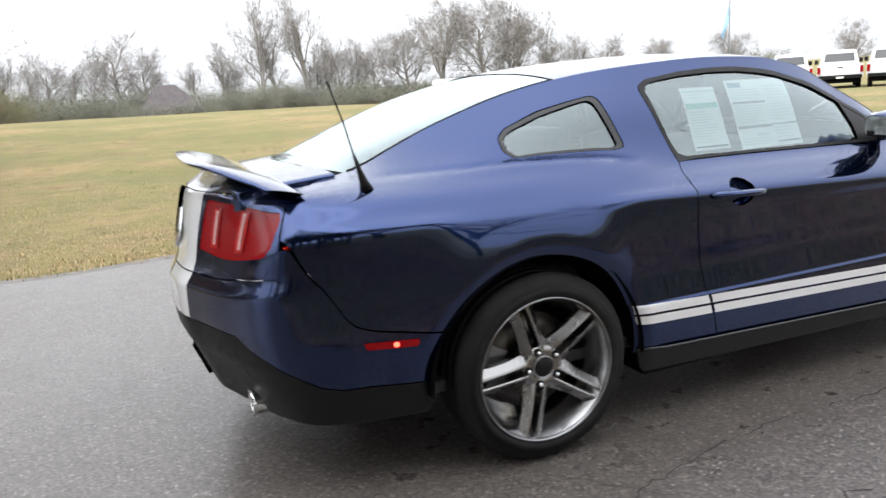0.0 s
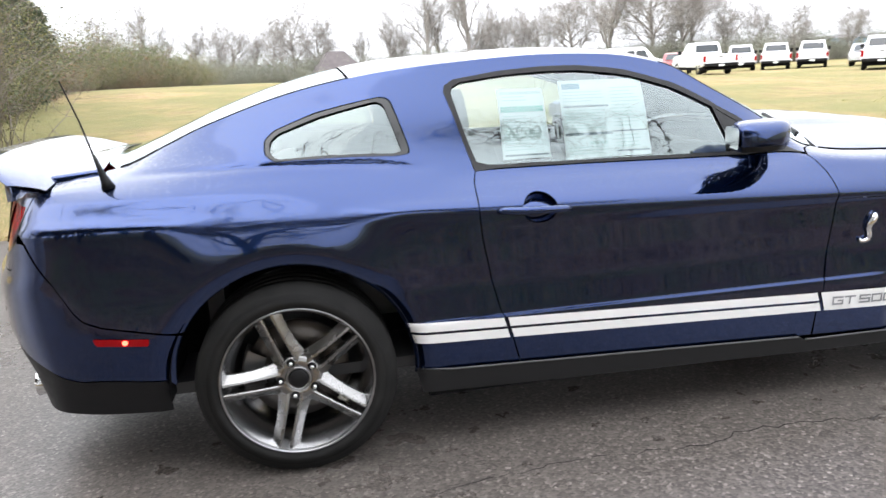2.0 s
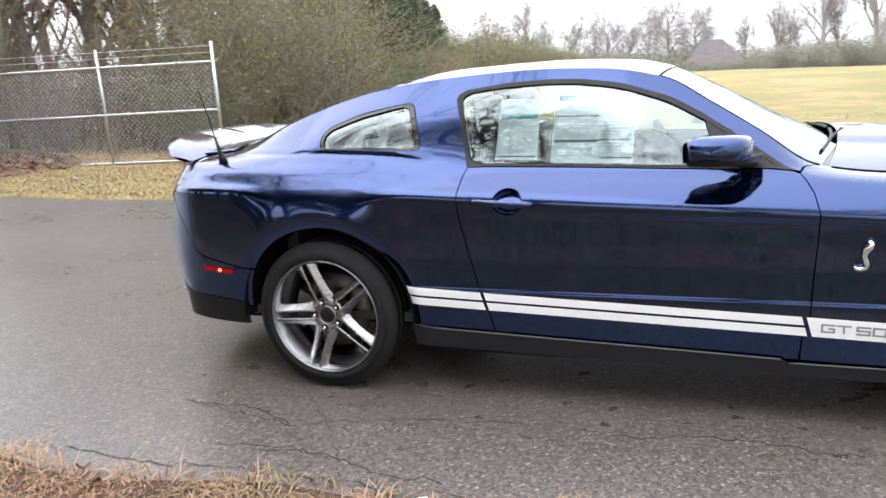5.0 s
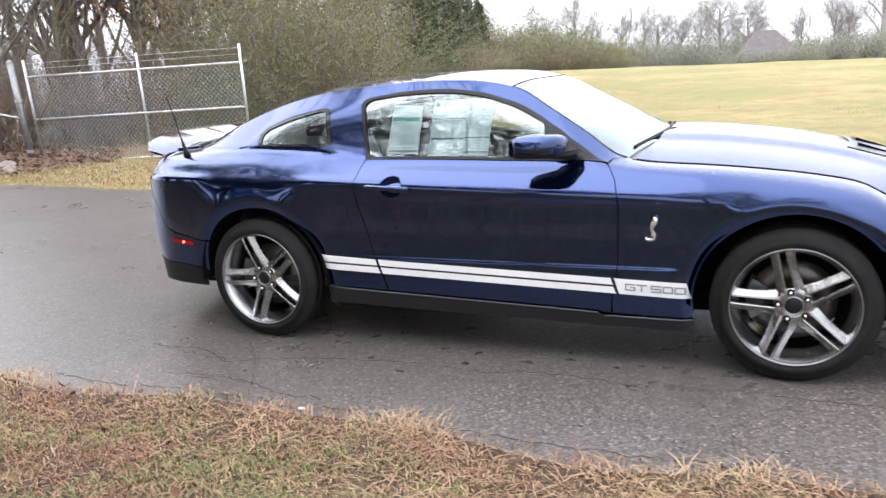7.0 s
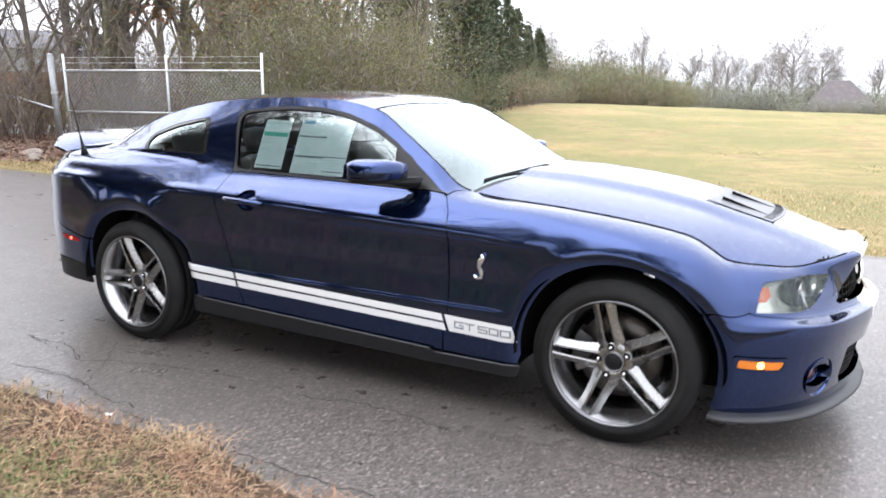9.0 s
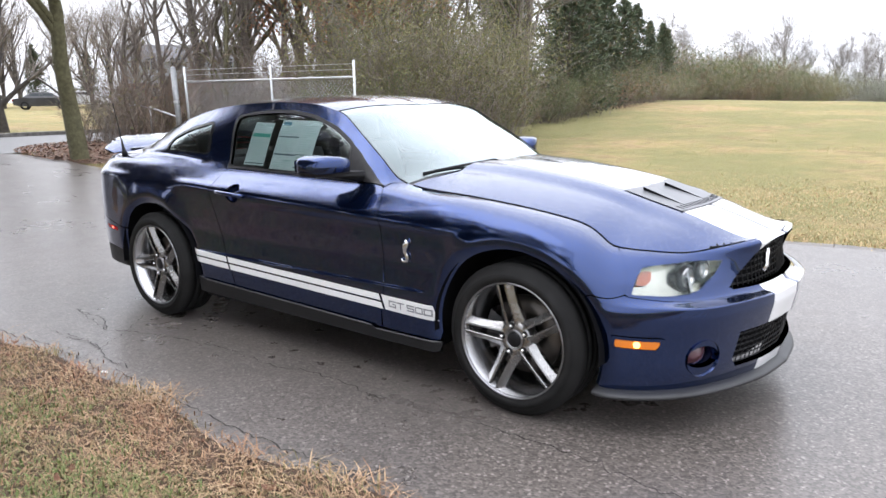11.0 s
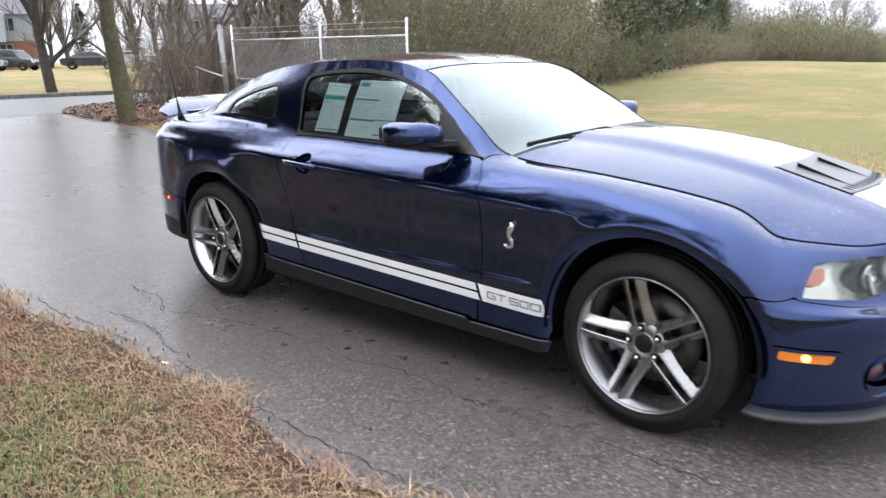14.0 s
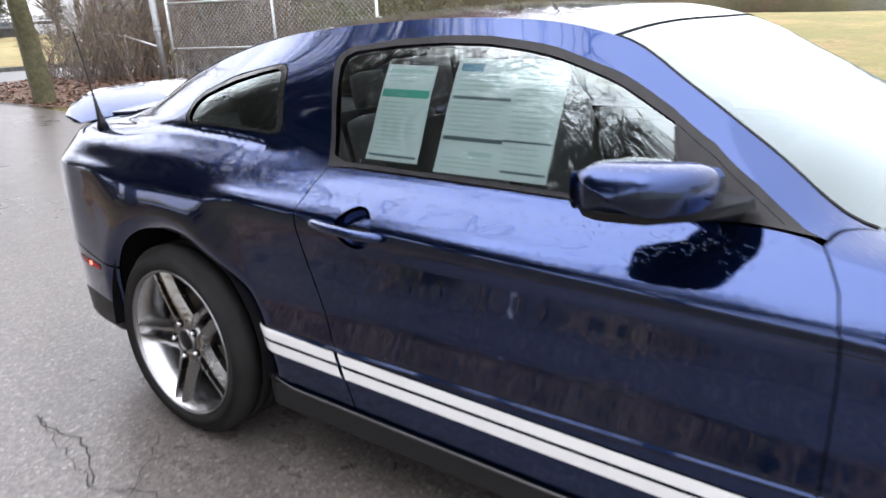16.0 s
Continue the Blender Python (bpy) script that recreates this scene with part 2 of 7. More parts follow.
def pchip(xs, ys, q):
    """Smooth interpolation that never overshoots; ys may have many columns."""
    xs, ys, q = np.asarray(xs, float), np.asarray(ys, float), np.clip(np.asarray(q, float), xs[0], xs[-1])
    flat = ys.ndim == 1
    if flat:
        ys = ys[:, None]
    h = np.diff(xs)[:, None]
    d = np.diff(ys, axis=0) / h
    m = np.zeros_like(ys)
    w1, w2 = 2 * h[1:] + h[:-1], h[1:] + 2 * h[:-1]
    ok = d[:-1] * d[1:] > 0
    with np.errstate(divide="ignore", invalid="ignore"):
        m[1:-1] = np.where(ok, (w1 + w2) / (w1 / d[:-1] + w2 / d[1:]), 0)
    m[0], m[-1] = d[0], d[-1]
    i = np.clip(np.searchsorted(xs, q) - 1, 0, len(xs) - 2)
    t = ((q - xs[i]) / (xs[i + 1] - xs[i]))[:, None]
    hh = h[i]
    out = (2 * t**3 - 3 * t**2 + 1) * ys[i] + (t**3 - 2 * t**2 + t) * hh * m[i] + (3 * t**2 - 2 * t**3) * ys[i + 1] + (t**3 - t**2) * hh * m[i + 1]
    return out[:, 0] if flat else out


def inside(poly, pts):
    """Which of pts lie in the polygon."""
    poly, pts = np.asarray(poly, float), np.asarray(pts, float)
    x, y = pts[:, 0], pts[:, 1]
    res = np.zeros(len(pts), bool)
    j = len(poly) - 1
    for i in range(len(poly)):
        xi, yi, xj, yj = *poly[i], *poly[j]
        if yi != yj:
            res ^= ((yi > y) != (yj > y)) & (x < (xj - xi) * (y - yi) / (yj - yi) + xi)
        j = i
    return res


def dense(poly, step):
    """The closed polygon with points no further apart than step."""
    out = []
    for a, b in zip(poly, poly[1:] + poly[:1]):
        n = max(1, int(math.ceil(math.dist(a, b) / step)))
        out += [(a[0] + (b[0] - a[0]) * k / n, a[1] + (b[1] - a[1]) * k / n) for k in range(n)]
    return out


def rounded(poly, r, n=4):
    """The closed polygon with its corners rounded."""
    out = []
    for a, b, c in zip(poly[-1:] + poly[:-1], poly, poly[1:] + poly[:1]):
        a, b, c = Vector(a), Vector(b), Vector(c)
        ra = min(r, (a - b).length * 0.45)
        rc = min(r, (c - b).length * 0.45)
        p, q = b + (a - b).normalized() * ra, b + (c - b).normalized() * rc
        for k in range(n + 1):
            t = k / n
            out.append(tuple(p * (1 - t) ** 2 + b * 2 * t * (1 - t) + q * t * t))
    return out


# ---- the car: its side is one lofted surface, cut into panels ----
# plan of the body at bumper height, from the middle of the tail round to the middle of the nose (x ahead, y half width)
PLAN = [(-1.150, 0.0), (-1.132, 0.18), (-1.08, 0.34), (-1.0, 0.555), (-0.905, 0.730), (-0.78, 0.825), (-0.6, 0.872), (-0.3, 0.905), (0.0, 0.915),
        (0.6, 0.91), (1.4, 0.91), (2.1, 0.91), (2.72, 0.915), (2.95, 0.908), (3.1, 0.885), (3.23, 0.835), (3.35, 0.745), (3.46, 0.60), (3.55, 0.40), (3.605, 0.20), (3.625, 0.0)]
_p = np.array(PLAN)
_s = np.r_[0, np.cumsum(np.hypot(*np.diff(_p, axis=0).T))]
_fine = np.linspace(0, _s[-1], 1600)
_curve = np.c_[pchip(_s, _p[:, 0], _fine), pchip(_s, _p[:, 1], _fine)]
for _k in range(60):  # ease the corners of the plan
    _curve[1:-1] = 0.25 * _curve[:-2] + 0.5 * _curve[1:-1] + 0.25 * _curve[2:]
U_ALL = _fine - np.interp(0.0, _curve[:, 0], _fine)
U_END, U_START = float(U_ALL[-1]), float(U_ALL[0])
_tan = np.gradient(_curve, axis=0)
_tan /= np.hypot(*_tan.T)[:, None]
_nor = np.c_[-_tan[:, 1], _tan[:, 0]]
_nor *= np.where((_nor @ np.array([0.0, 1.0]))[:, None] < -1e-9, -1, 1)
_nor[0], _nor[-1] = (-1, 0), (1, 0)


def ux(x):
    """Length along the plan at x."""
    return float(np.interp(x, _curve[:, 0], U_ALL))


def uy_front(y):
    k = _curve[:, 0] > 1.5
    return float(np.interp(-y, -_curve[k, 1], U_ALL[k]))


def uy_rear(y):
    k = _curve[:, 0] < 0
    return float(np.interp(y, _curve[k, 1], U_ALL[k]))


H = [0.18, 0.30, 0.44, 0.475, 0.505, 0.58, 0.70, 0.80, 0.862, 0.874, 0.93, 0.985, 1.04, 1.20, 1.36]


def door_section(zc, top):
    """Half widths and heights below and above the crease; top: the four knots over it."""
    return [(0.868, 0.18), (0.884, 0.30), (0.8955, 0.44), (0.8962, 0.480), (0.8918, 0.495), (0.8900, 0.58), (0.904, 0.70), (0.918, 0.79),
            (0.9295, zc - 0.006), (0.929, zc + 0.006)] + top


def haunch_section(zc, top):
    return [(0.872, 0.18), (0.895, 0.30), (0.912, 0.44), (0.918, 0.475), (0.923, 0.505), (0.934, 0.58), (0.942, 0.70), (0.938, 0.79), (0.925, zc - 0.026), (0.920, zc - 0.010)] + top


def tail_section(zc, top):
    """Behind the rear wheel: nearly upright up to the crease."""
    return [(0.868, 0.18), (0.890, 0.30), (0.908, 0.44), (0.914, 0.475), (0.919, 0.505), (0.927, 0.58), (0.933, 0.70), (0.932, 0.79), (0.9295, zc - 0.006), (0.928, zc + 0.006)] + top


def wing_section(middle, top):
    """Over the front wheel: widest at the arch, then one even slope up to the bonnet."""
    return [(0.872, 0.18), (0.895, 0.30), (0.912, 0.44), (0.918, 0.475), (0.923, 0.505)] + middle + top


FRONT = [(-0.02, 0.20), (0.0, 0.28), (0.012, 0.38), (0.017, 0.42), (0.022, 0.45), (0.030, 0.515), (0.030, 0.550), (-0.032, 0.566), (-0.055, 0.61), (-0.060, 0.625),
         (-0.080, 0.664), (-0.100, 0.706), (-0.112, 0.729), (-0.120, 0.739), (-0.130, 0.746)]
NOSE = [(-0.02, 0.20), (0.0, 0.28), (0.015, 0.38), (0.022, 0.42), (0.03, 0.46), (0.042, 0.522), (0.042, 0.556), (-0.005, 0.570), (-0.03, 0.61), (-0.035, 0.63),
        (-0.035, 0.68), (-0.03, 0.732), (-0.022, 0.760), (-0.026, 0.776), (-0.045, 0.785)]
TAIL = [(-0.115, 0.20), (-0.08, 0.30), (-0.032, 0.42), (-0.012, 0.46), (0.0, 0.50), (0.008, 0.58), (0.006, 0.68), (-0.022, 0.735), (-0.038, 0.78), (-0.042, 0.80),
        (-0.058, 0.88), (-0.075, 0.95), (-0.085, 0.99), (-0.092, 1.01), (-0.10, 1.02)]
# (x, section in half widths and heights) along the straight part; the ends are offsets from the plan
ROWS_MID = [
    (-0.60, tail_section(0.905, [(0.888, 0.95), (0.845, 0.995), (0.79, 1.022), (0.72, 1.042), (0.57, 1.068)]), 1.0),
    (-0.42, tail_section(0.905, [(0.890, 0.945), (0.855, 0.99), (0.80, 1.022), (0.70, 1.065), (0.565, 1.132)]), 0.985),
    (-0.22, haunch_section(0.902, [(0.888, 0.940), (0.852, 0.986), (0.805, 1.022), (0.69, 1.10), (0.565, 1.205)]), 1.0),
    (0.00, haunch_section(0.898, [(0.887, 0.938), (0.850, 0.985), (0.800, 1.029), (0.70, 1.145), (0.568, 1.270)]), 1.0),
    (0.18, haunch_section(0.892, [(0.886, 0.936), (0.845, 0.983), (0.795, 1.034), (0.70, 1.18), (0.575, 1.310)]), 1.0),
    (0.40, door_section(0.884, [(0.888, 0.93), (0.840, 0.982), (0.785, 1.04), (0.70, 1.20), (0.590, 1.343)]), 1.0),
    (0.65, door_section(0.874, [(0.876, 0.928), (0.808, 0.984), (0.770, 1.04), (0.698, 1.20), (0.600, 1.362)]), 1.0),
    (0.95, door_section(0.862, [(0.872, 0.925), (0.795, 0.983), (0.766, 1.04), (0.697, 1.20), (0.600, 1.372)]), 1.0),
    (1.20, door_section(0.852, [(0.870, 0.92), (0.795, 0.978), (0.766, 1.04), (0.697, 1.20), (0.602, 1.362)]), 1.0),
    (1.44, door_section(0.842, [(0.870, 0.915), (0.797, 0.972), (0.768, 1.035), (0.703, 1.175), (0.612, 1.316)]), 1.0),
    (1.62, door_section(0.835, [(0.872, 0.91), (0.800, 0.968), (0.775, 1.02), (0.724, 1.11), (0.652, 1.212)]), 1.0),
    (1.80, door_section(0.827, [(0.875, 0.905), (0.806, 0.964), (0.785, 0.995), (0.745, 1.05), (0.700, 1.098)]), 1.0),
    (1.98, door_section(0.820, [(0.878, 0.90), (0.835, 0.945), (0.79, 0.962), (0.755, 0.972), (0.728, 0.978)]), 1.0),
    (2.15, door_section(0.812, [(0.882, 0.895), (0.850, 0.928), (0.80, 0.944), (0.76, 0.948), (0.72, 0.949)]), 1.0),
    (2.34, door_section(0.800, [(0.890, 0.885), (0.855, 0.918), (0.80, 0.934), (0.76, 0.937), (0.72, 0.937)]), 1.0),
    (2.55, wing_section([(0.934, 0.58), (0.942, 0.68), (0.936, 0.750), (0.919, 0.803), (0.914, 0.814)], [(0.892, 0.856), (0.852, 0.893), (0.80, 0.911), (0.76, 0.917), (0.72, 0.919)]), 1.0),
    (2.80, wing_section([(0.934, 0.58), (0.942, 0.665), (0.937, 0.728), (0.918, 0.778), (0.912, 0.789)], [(0.892, 0.826), (0.850, 0.861), (0.79, 0.880), (0.75, 0.886), (0.71, 0.888)]), 1.0),
    (3.00, wing_section([(0.926, 0.565), (0.930, 0.635), (0.922, 0.692), (0.903, 0.742), (0.897, 0.753)], [(0.875, 0.788), (0.830, 0.820), (0.77, 0.838), (0.73, 0.843), (0.695, 0.846)]), 1.0),
]
for _x, _sec, _low in ROWS_MID:
    if 2.2 < _x < 2.4:
        _sec[2:6] = [(0.893, 0.44), (0.8935, 0.472), (0.8935, 0.505), (0.895, 0.58)]
_st, _tab = [], []
for _x, _sec, _low in ROWS_MID:
    _by = float(np.interp(_x, _curve[:, 0], _curve[:, 1]))
    _st.append(ux(_x))
    _taper = _by / 0.912 if _x < -0.35 or _x > 2.9 else 1.0
    # knots from the arch up to the crease sink a little where the shoulder is low
    _tab.append([(_y * _taper - _by, _z if _k > 9 else (_z if _k < 5 else 0.58 + (_z - 0.58) * (1.0 if _low > 0.97 else max(0.2, (_sec[10][1] - 0.03 - 0.58) / (0.868 - 0.58))))) for _k, (_y, _z) in enumerate(_sec)])
_corner = [(-0.03, 0.20), (-0.012, 0.29), (0.0, 0.40), (0.004, 0.44), (0.008, 0.47), (0.012, 0.53), (0.006, 0.565), (-0.006, 0.60), (-0.02, 0.64), (-0.024, 0.65),
           (-0.05, 0.698), (-0.080, 0.735), (-0.108, 0.757), (-0.135, 0.768), (-0.160, 0.775)]
_rear_c = [(-0.03, 0.20), (-0.02, 0.30), (-0.012, 0.42), (-0.008, 0.46), (-0.005, 0.50), (0.0, 0.58), (0.0, 0.70), (-0.006, 0.80), (-0.010, 0.896), (-0.015, 0.910),
           (-0.045, 0.950), (-0.080, 0.990), (-0.105, 1.012), (-0.15, 1.028), (-0.24, 1.045)]
ENDS = [(uy_rear(0.0), TAIL), (uy_rear(0.40), TAIL), (ux(-0.93), [tuple(np.mean(q, axis=0)) for q in zip(TAIL, _rear_c)]), (ux(-0.80), _rear_c), (ux(3.17), _corner), (ux(3.33), [tuple(np.mean(q, axis=0)) for q in zip(FRONT, _corner)]),
        (uy_front(0.60), FRONT), (uy_front(0.42), [tuple(np.mean(q, axis=0)) for q in zip(FRONT, NOSE)]), (uy_front(0.25), NOSE), (U_END, NOSE)]
for _u, _sec in ENDS:
    _st.append(_u)
    _tab.append(_sec)
_order = np.argsort(_st)
STATIONS = np.array(_st)[_order]
TABLE = np.array(_tab)[_order]  # station, knot, (offset, height)
# the loft on a fine grid
GU = np.linspace(U_START, U_END, 900)
GH = np.linspace(H[0], H[-1], 420)
_du = pchip(STATIONS, TABLE.reshape(len(STATIONS), -1), GU).reshape(len(GU), len(H), 2)
_g = pchip(H, _du.transpose(1, 0, 2).reshape(len(H), -1), GH).reshape(len(GH), len(GU), 2)
for _k in range(3):
    _g[1:-1] = 0.25 * _g[:-2] + 0.5 * _g[1:-1] + 0.25 * _g[2:]
for _k in range(12):
    _g[:, 1:-1] = 0.25 * _g[:, :-2] + 0.5 * _g[:, 1:-1] + 0.25 * _g[:, 2:]
HUBS = ((0.0, 0.341), (2.72, 0.343))
ARCH = 0.408


def _sample(a, b, arr):
    i = np.clip((a - GH[0]) / (GH[-1] - GH[0]) * (len(GH) - 1), 0, len(GH) - 1.001)
    j = np.clip((b - GU[0]) / (GU[-1] - GU[0]) * (len(GU) - 1), 0, len(GU) - 1.001)
    i0, j0 = i.astype(int), j.astype(int)
    f, g = (i - i0)[:, None], (j - j0)[:, None]
    return arr[i0, j0] * (1 - f) * (1 - g) + arr[i0 + 1, j0] * f * (1 - g) + arr[i0, j0 + 1] * (1 - f) * g + arr[i0 + 1, j0 + 1] * f * g


def skin(uh, out=0.0):
    """Points of the body's right side at (u, h), out metres proud of it."""
    uh = np.atleast_2d(np.asarray(uh, float))
    dz = _sample(uh[:, 1], uh[:, 0], _g)
    base = np.c_[np.interp(uh[:, 0], U_ALL, _curve[:, 0]), np.interp(uh[:, 0], U_ALL, _curve[:, 1])]
    nor = np.c_[np.interp(uh[:, 0], U_ALL, _nor[:, 0]), np.interp(uh[:, 0], U_ALL, _nor[:, 1])]
    nor /= np.hypot(*nor.T)[:, None]
    d = dz[:, 0].copy()
    for hx, hz in HUBS:  # the flared lip round each wheel turns in
        r = np.hypot(base[:, 0] - hx, dz[:, 1] - hz)
        t = np.clip((0.478 - r) / 0.068, 0, 1.2)
        d -= 0.026 * t * t * (dz[:, 1] > 0.2)
    # the ledge under the rear side window
    line = np.interp(base[:, 0], [-0.60, -0.22, -0.02, 0.20, 0.335, 0.446, 0.52], [1.046, 1.050, 1.051, 1.042, 1.033, 1.018, 1.010])
    fade = np.clip((base[:, 0] + 0.62) / 0.2, 0, 1) * np.clip((0.54 - base[:, 0]) / 0.15, 0, 1)
    d -= 0.008 * fade * np.exp(-(((dz[:, 1] - line - 0.006) / 0.009) ** 2))
    p = np.c_[base + nor * d[:, None], dz[:, 1]]
    p[:, 1] *= -1
    if out:
        p += out * skin_normal(uh)
    return p


def skin_normal(uh):
    uh = np.atleast_2d(np.asarray(uh, float))
    e = 0.004
    a = skin(uh + (e, 0)) - skin(uh - (e, 0))
    b = skin(uh + (0, e)) - skin(uh - (0, e))
    n = np.cross(a, b)
    return n / np.maximum(np.linalg.norm(n, axis=1), 1e-9)[:, None]


_hs = np.linspace(H[0], H[-1], 600)


def hz(u, z):
    """The loft's h at which the skin is at height z."""
    zs = _sample(_hs, np.full(len(_hs), u), _g)[:, 1]
    return float(np.interp(z, np.maximum.accumulate(zs), _hs))


def xz(pts):
    """(x, z) corners as (u, h)."""
    return [(ux(x), hz(ux(x), z)) for x, z in pts]


EXTRA_H = [0.462, 0.470, 0.476, 0.482, 0.488, 0.494, 0.500, 0.506, 0.513, 0.852, 0.8575, 0.862, 0.868, 0.874, 0.880, 0.89] + [1.028 + 0.006 * _k for _k in range(11)]


def panel(name, outline, mat, parent, holes=(), out=0.0, edge=0.014, step=0.03, mirror=False, label="", fine=0.014, kind=None):
    """A sheet of the body's side inside an outline in (u, h), with holes and a turned-in edge."""
    outline = dense(list(outline), fine)
    holes = [dense(list(h), fine) for h in holes]
    rings = [outline] + holes
    us, hs = np.array(outline).T
    rows = sorted(set(np.arange(hs.min(), hs.max(), step * 0.66).round(4)) | {h for h in EXTRA_H if hs.min() < h < hs.max()})
    cols = np.arange(us.min(), us.max(), step)
    grid = np.array([(c + (step / 2 if k % 2 else 0), r) for k, r in enumerate(rows) for c in cols])
    keep = inside(outline, grid)
    for h in holes:
        keep &= ~inside(h, grid)
    grid = grid[keep]
    border = np.array([p for r in rings for p in r])
    if len(grid):
        far = np.array([np.min(np.hypot(*(border - g).T)) for g in grid]) > fine * 0.55
        grid = grid[far]
    verts = [Vector(p) for p in border] + [Vector(p) for p in grid]
    edges, at = [], 0
    for r in rings:
        edges += [(at + k, at + (k + 1) % len(r)) for k in range(len(r))]
        at += len(r)
    from mathutils import geometry
    co, _, tris, orig, _, _ = geometry.delaunay_2d_cdt(verts, edges, [], 0, 1e-6)
    co = np.array([tuple(c) for c in co])
    mid = np.array([co[list(t)].mean(axis=0) for t in tris])
    ok = inside(outline, mid)
    for h in holes:
        ok &= ~inside(h, mid)
    tris = [t for t, k in zip(tris, ok) if k]
    p, n = skin(co, out), skin_normal(co)
    verts, faces, normals = [tuple(v) for v in p], [tuple(t) for t in tris], [tuple(v) for v in n]
    n = np.nan_to_num(n)
    verts, normals = [tuple(v) for v in p], [tuple(v) for v in n]
    turned = []
    for f in faces:
        a, b, c = (p[k] for k in f)
        turned.append(f[::-1] if np.dot(np.cross(b - a, c - a), n[f[0]]) < 0 else f)
    faces = turned
    if edge:
        for r in rings:
            q, m = skin(r, out), skin_normal(r)
            t = np.roll(q, -1, axis=0) - np.roll(q, 1, axis=0)
            side = np.cross(t, m)
            side /= np.maximum(np.linalg.norm(side, axis=1), 1e-9)[:, None]
            base, k = len(verts), len(r)
            verts += [tuple(v) for v in q] + [tuple(v) for v in q - edge * m]
            normals += [tuple(v) for v in side] * 2
            faces += [(base + i, base + (i + 1) % k, base + k + (i + 1) % k, base + k + i) for i in range(k)]
    if mirror:
        verts = [(x, -y, z) for x, y, z in verts]
        normals = [(x, -y, z) for x, y, z in normals]
        faces = [f[::-1] for f in faces]
    me = mesh_of(name, verts, faces)
    me.normals_split_custom_set_from_vertices(normals)
    return put(name, me, mat, parent, label)


def arch(k, a0, a1, r=ARCH, n=40):
    """(u, h) points on a wheel arch from angle a0 to a1, degrees from straight ahead."""
    hx, hzz = HUBS[k]
    return xz([(hx + r * math.cos(radians(a)), hzz + r * math.sin(radians(a))) for a in np.linspace(a0, a1, n)])


def sill(x):
    return 0.318 - 0.0345 * (x - 0.42)


def grid_mesh(name, rows, mat, parent, label="", flip=False):
    """A smooth sheet over rows of points."""
    n, m = len(rows), len(rows[0])
    verts = [p for r in rows for p in r]
    faces = [(i * m + j, i * m + j + 1, (i + 1) * m + j + 1, (i + 1) * m + j) for i in range(n - 1) for j in range(m - 1)]
    if flip:
        faces = [f[::-1] for f in faces]
    return put(name, mesh_of(name, verts, faces), mat, parent, label)


PINK_LENS = material("pale_red_lens", (0.72, 0.36, 0.34), 0.15, 0.0, Coat_Weight=1.0)
DARK_LENS = material("smoked_lens", (0.13, 0.06, 0.075), 0.12, 0.0, Coat_Weight=1.0)
car = tagged(new("car"), "dark blue sports coupe with white stripes, wet, parked on asphalt", "car")
BOTH = (False, True)
GAP = 0.0022
REAR_CUT = [(0.785, 0.30), (0.757, 0.411), (0.715, 0.52), (0.690, 0.62), (0.667, 0.738), (0.652, 0.84), (0.650, 0.90), (0.655, 0.955), (0.668, 0.990)]
FRONT_CUT = [(1.945, 0.262), (1.953, 0.36), (1.974, 0.434), (1.981, 0.616), (1.985, 0.74), (1.984, 0.824), (1.966, 0.895), (1.925, 0.955)]
DLO_TOP = [(0.625, 1.15), (0.594, 1.262), (0.602, 1.283), (0.637, 1.301), (0.80, 1.321), (0.965, 1.328), (1.10, 1.325), (1.19, 1.314), (1.29, 1.297), (1.40, 1.262), (1.495, 1.226), (1.592, 1.172), (1.693, 1.108), (1.79, 1.040), (1.885, 0.975)]
DLO_GLASS = [(0.678, 1.020), (0.649, 1.12), (0.620, 1.252), (0.628, 1.276), (0.660, 1.290), (0.80, 1.304), (0.965, 1.310), (1.10, 1.306), (1.19, 1.295), (1.29, 1.277), (1.40, 1.243), (1.50, 1.201), (1.600, 1.147), (1.626, 1.05), (1.630, 0.986), (1.40, 0.990), (0.965, 1.000), (0.72, 1.006)]
SAIL = [(1.609, 1.142), (1.70, 1.084), (1.79, 1.020), (1.852, 0.978), (1.638, 0.986), (1.634, 1.05)]
QUARTER_GLASS = [(-0.024, 1.098), (0.000, 1.078), (0.404, 1.070), (0.424, 1.078), (0.379, 1.232), (0.360, 1.243), (0.334, 1.241), (0.152, 1.204), (0.010, 1.158), (-0.022, 1.135)]
QUARTER_RIM = [(-0.040, 1.095), (-0.008, 1.071), (0.40, 1.062), (0.445, 1.066), (0.448, 1.085), (0.402, 1.245), (0.378, 1.256), (0.350, 1.254), (0.148, 1.217), (0.0, 1.168), (-0.038, 1.140)]


def shifted(line, d):
    return [(x + d, z) for x, z in line]


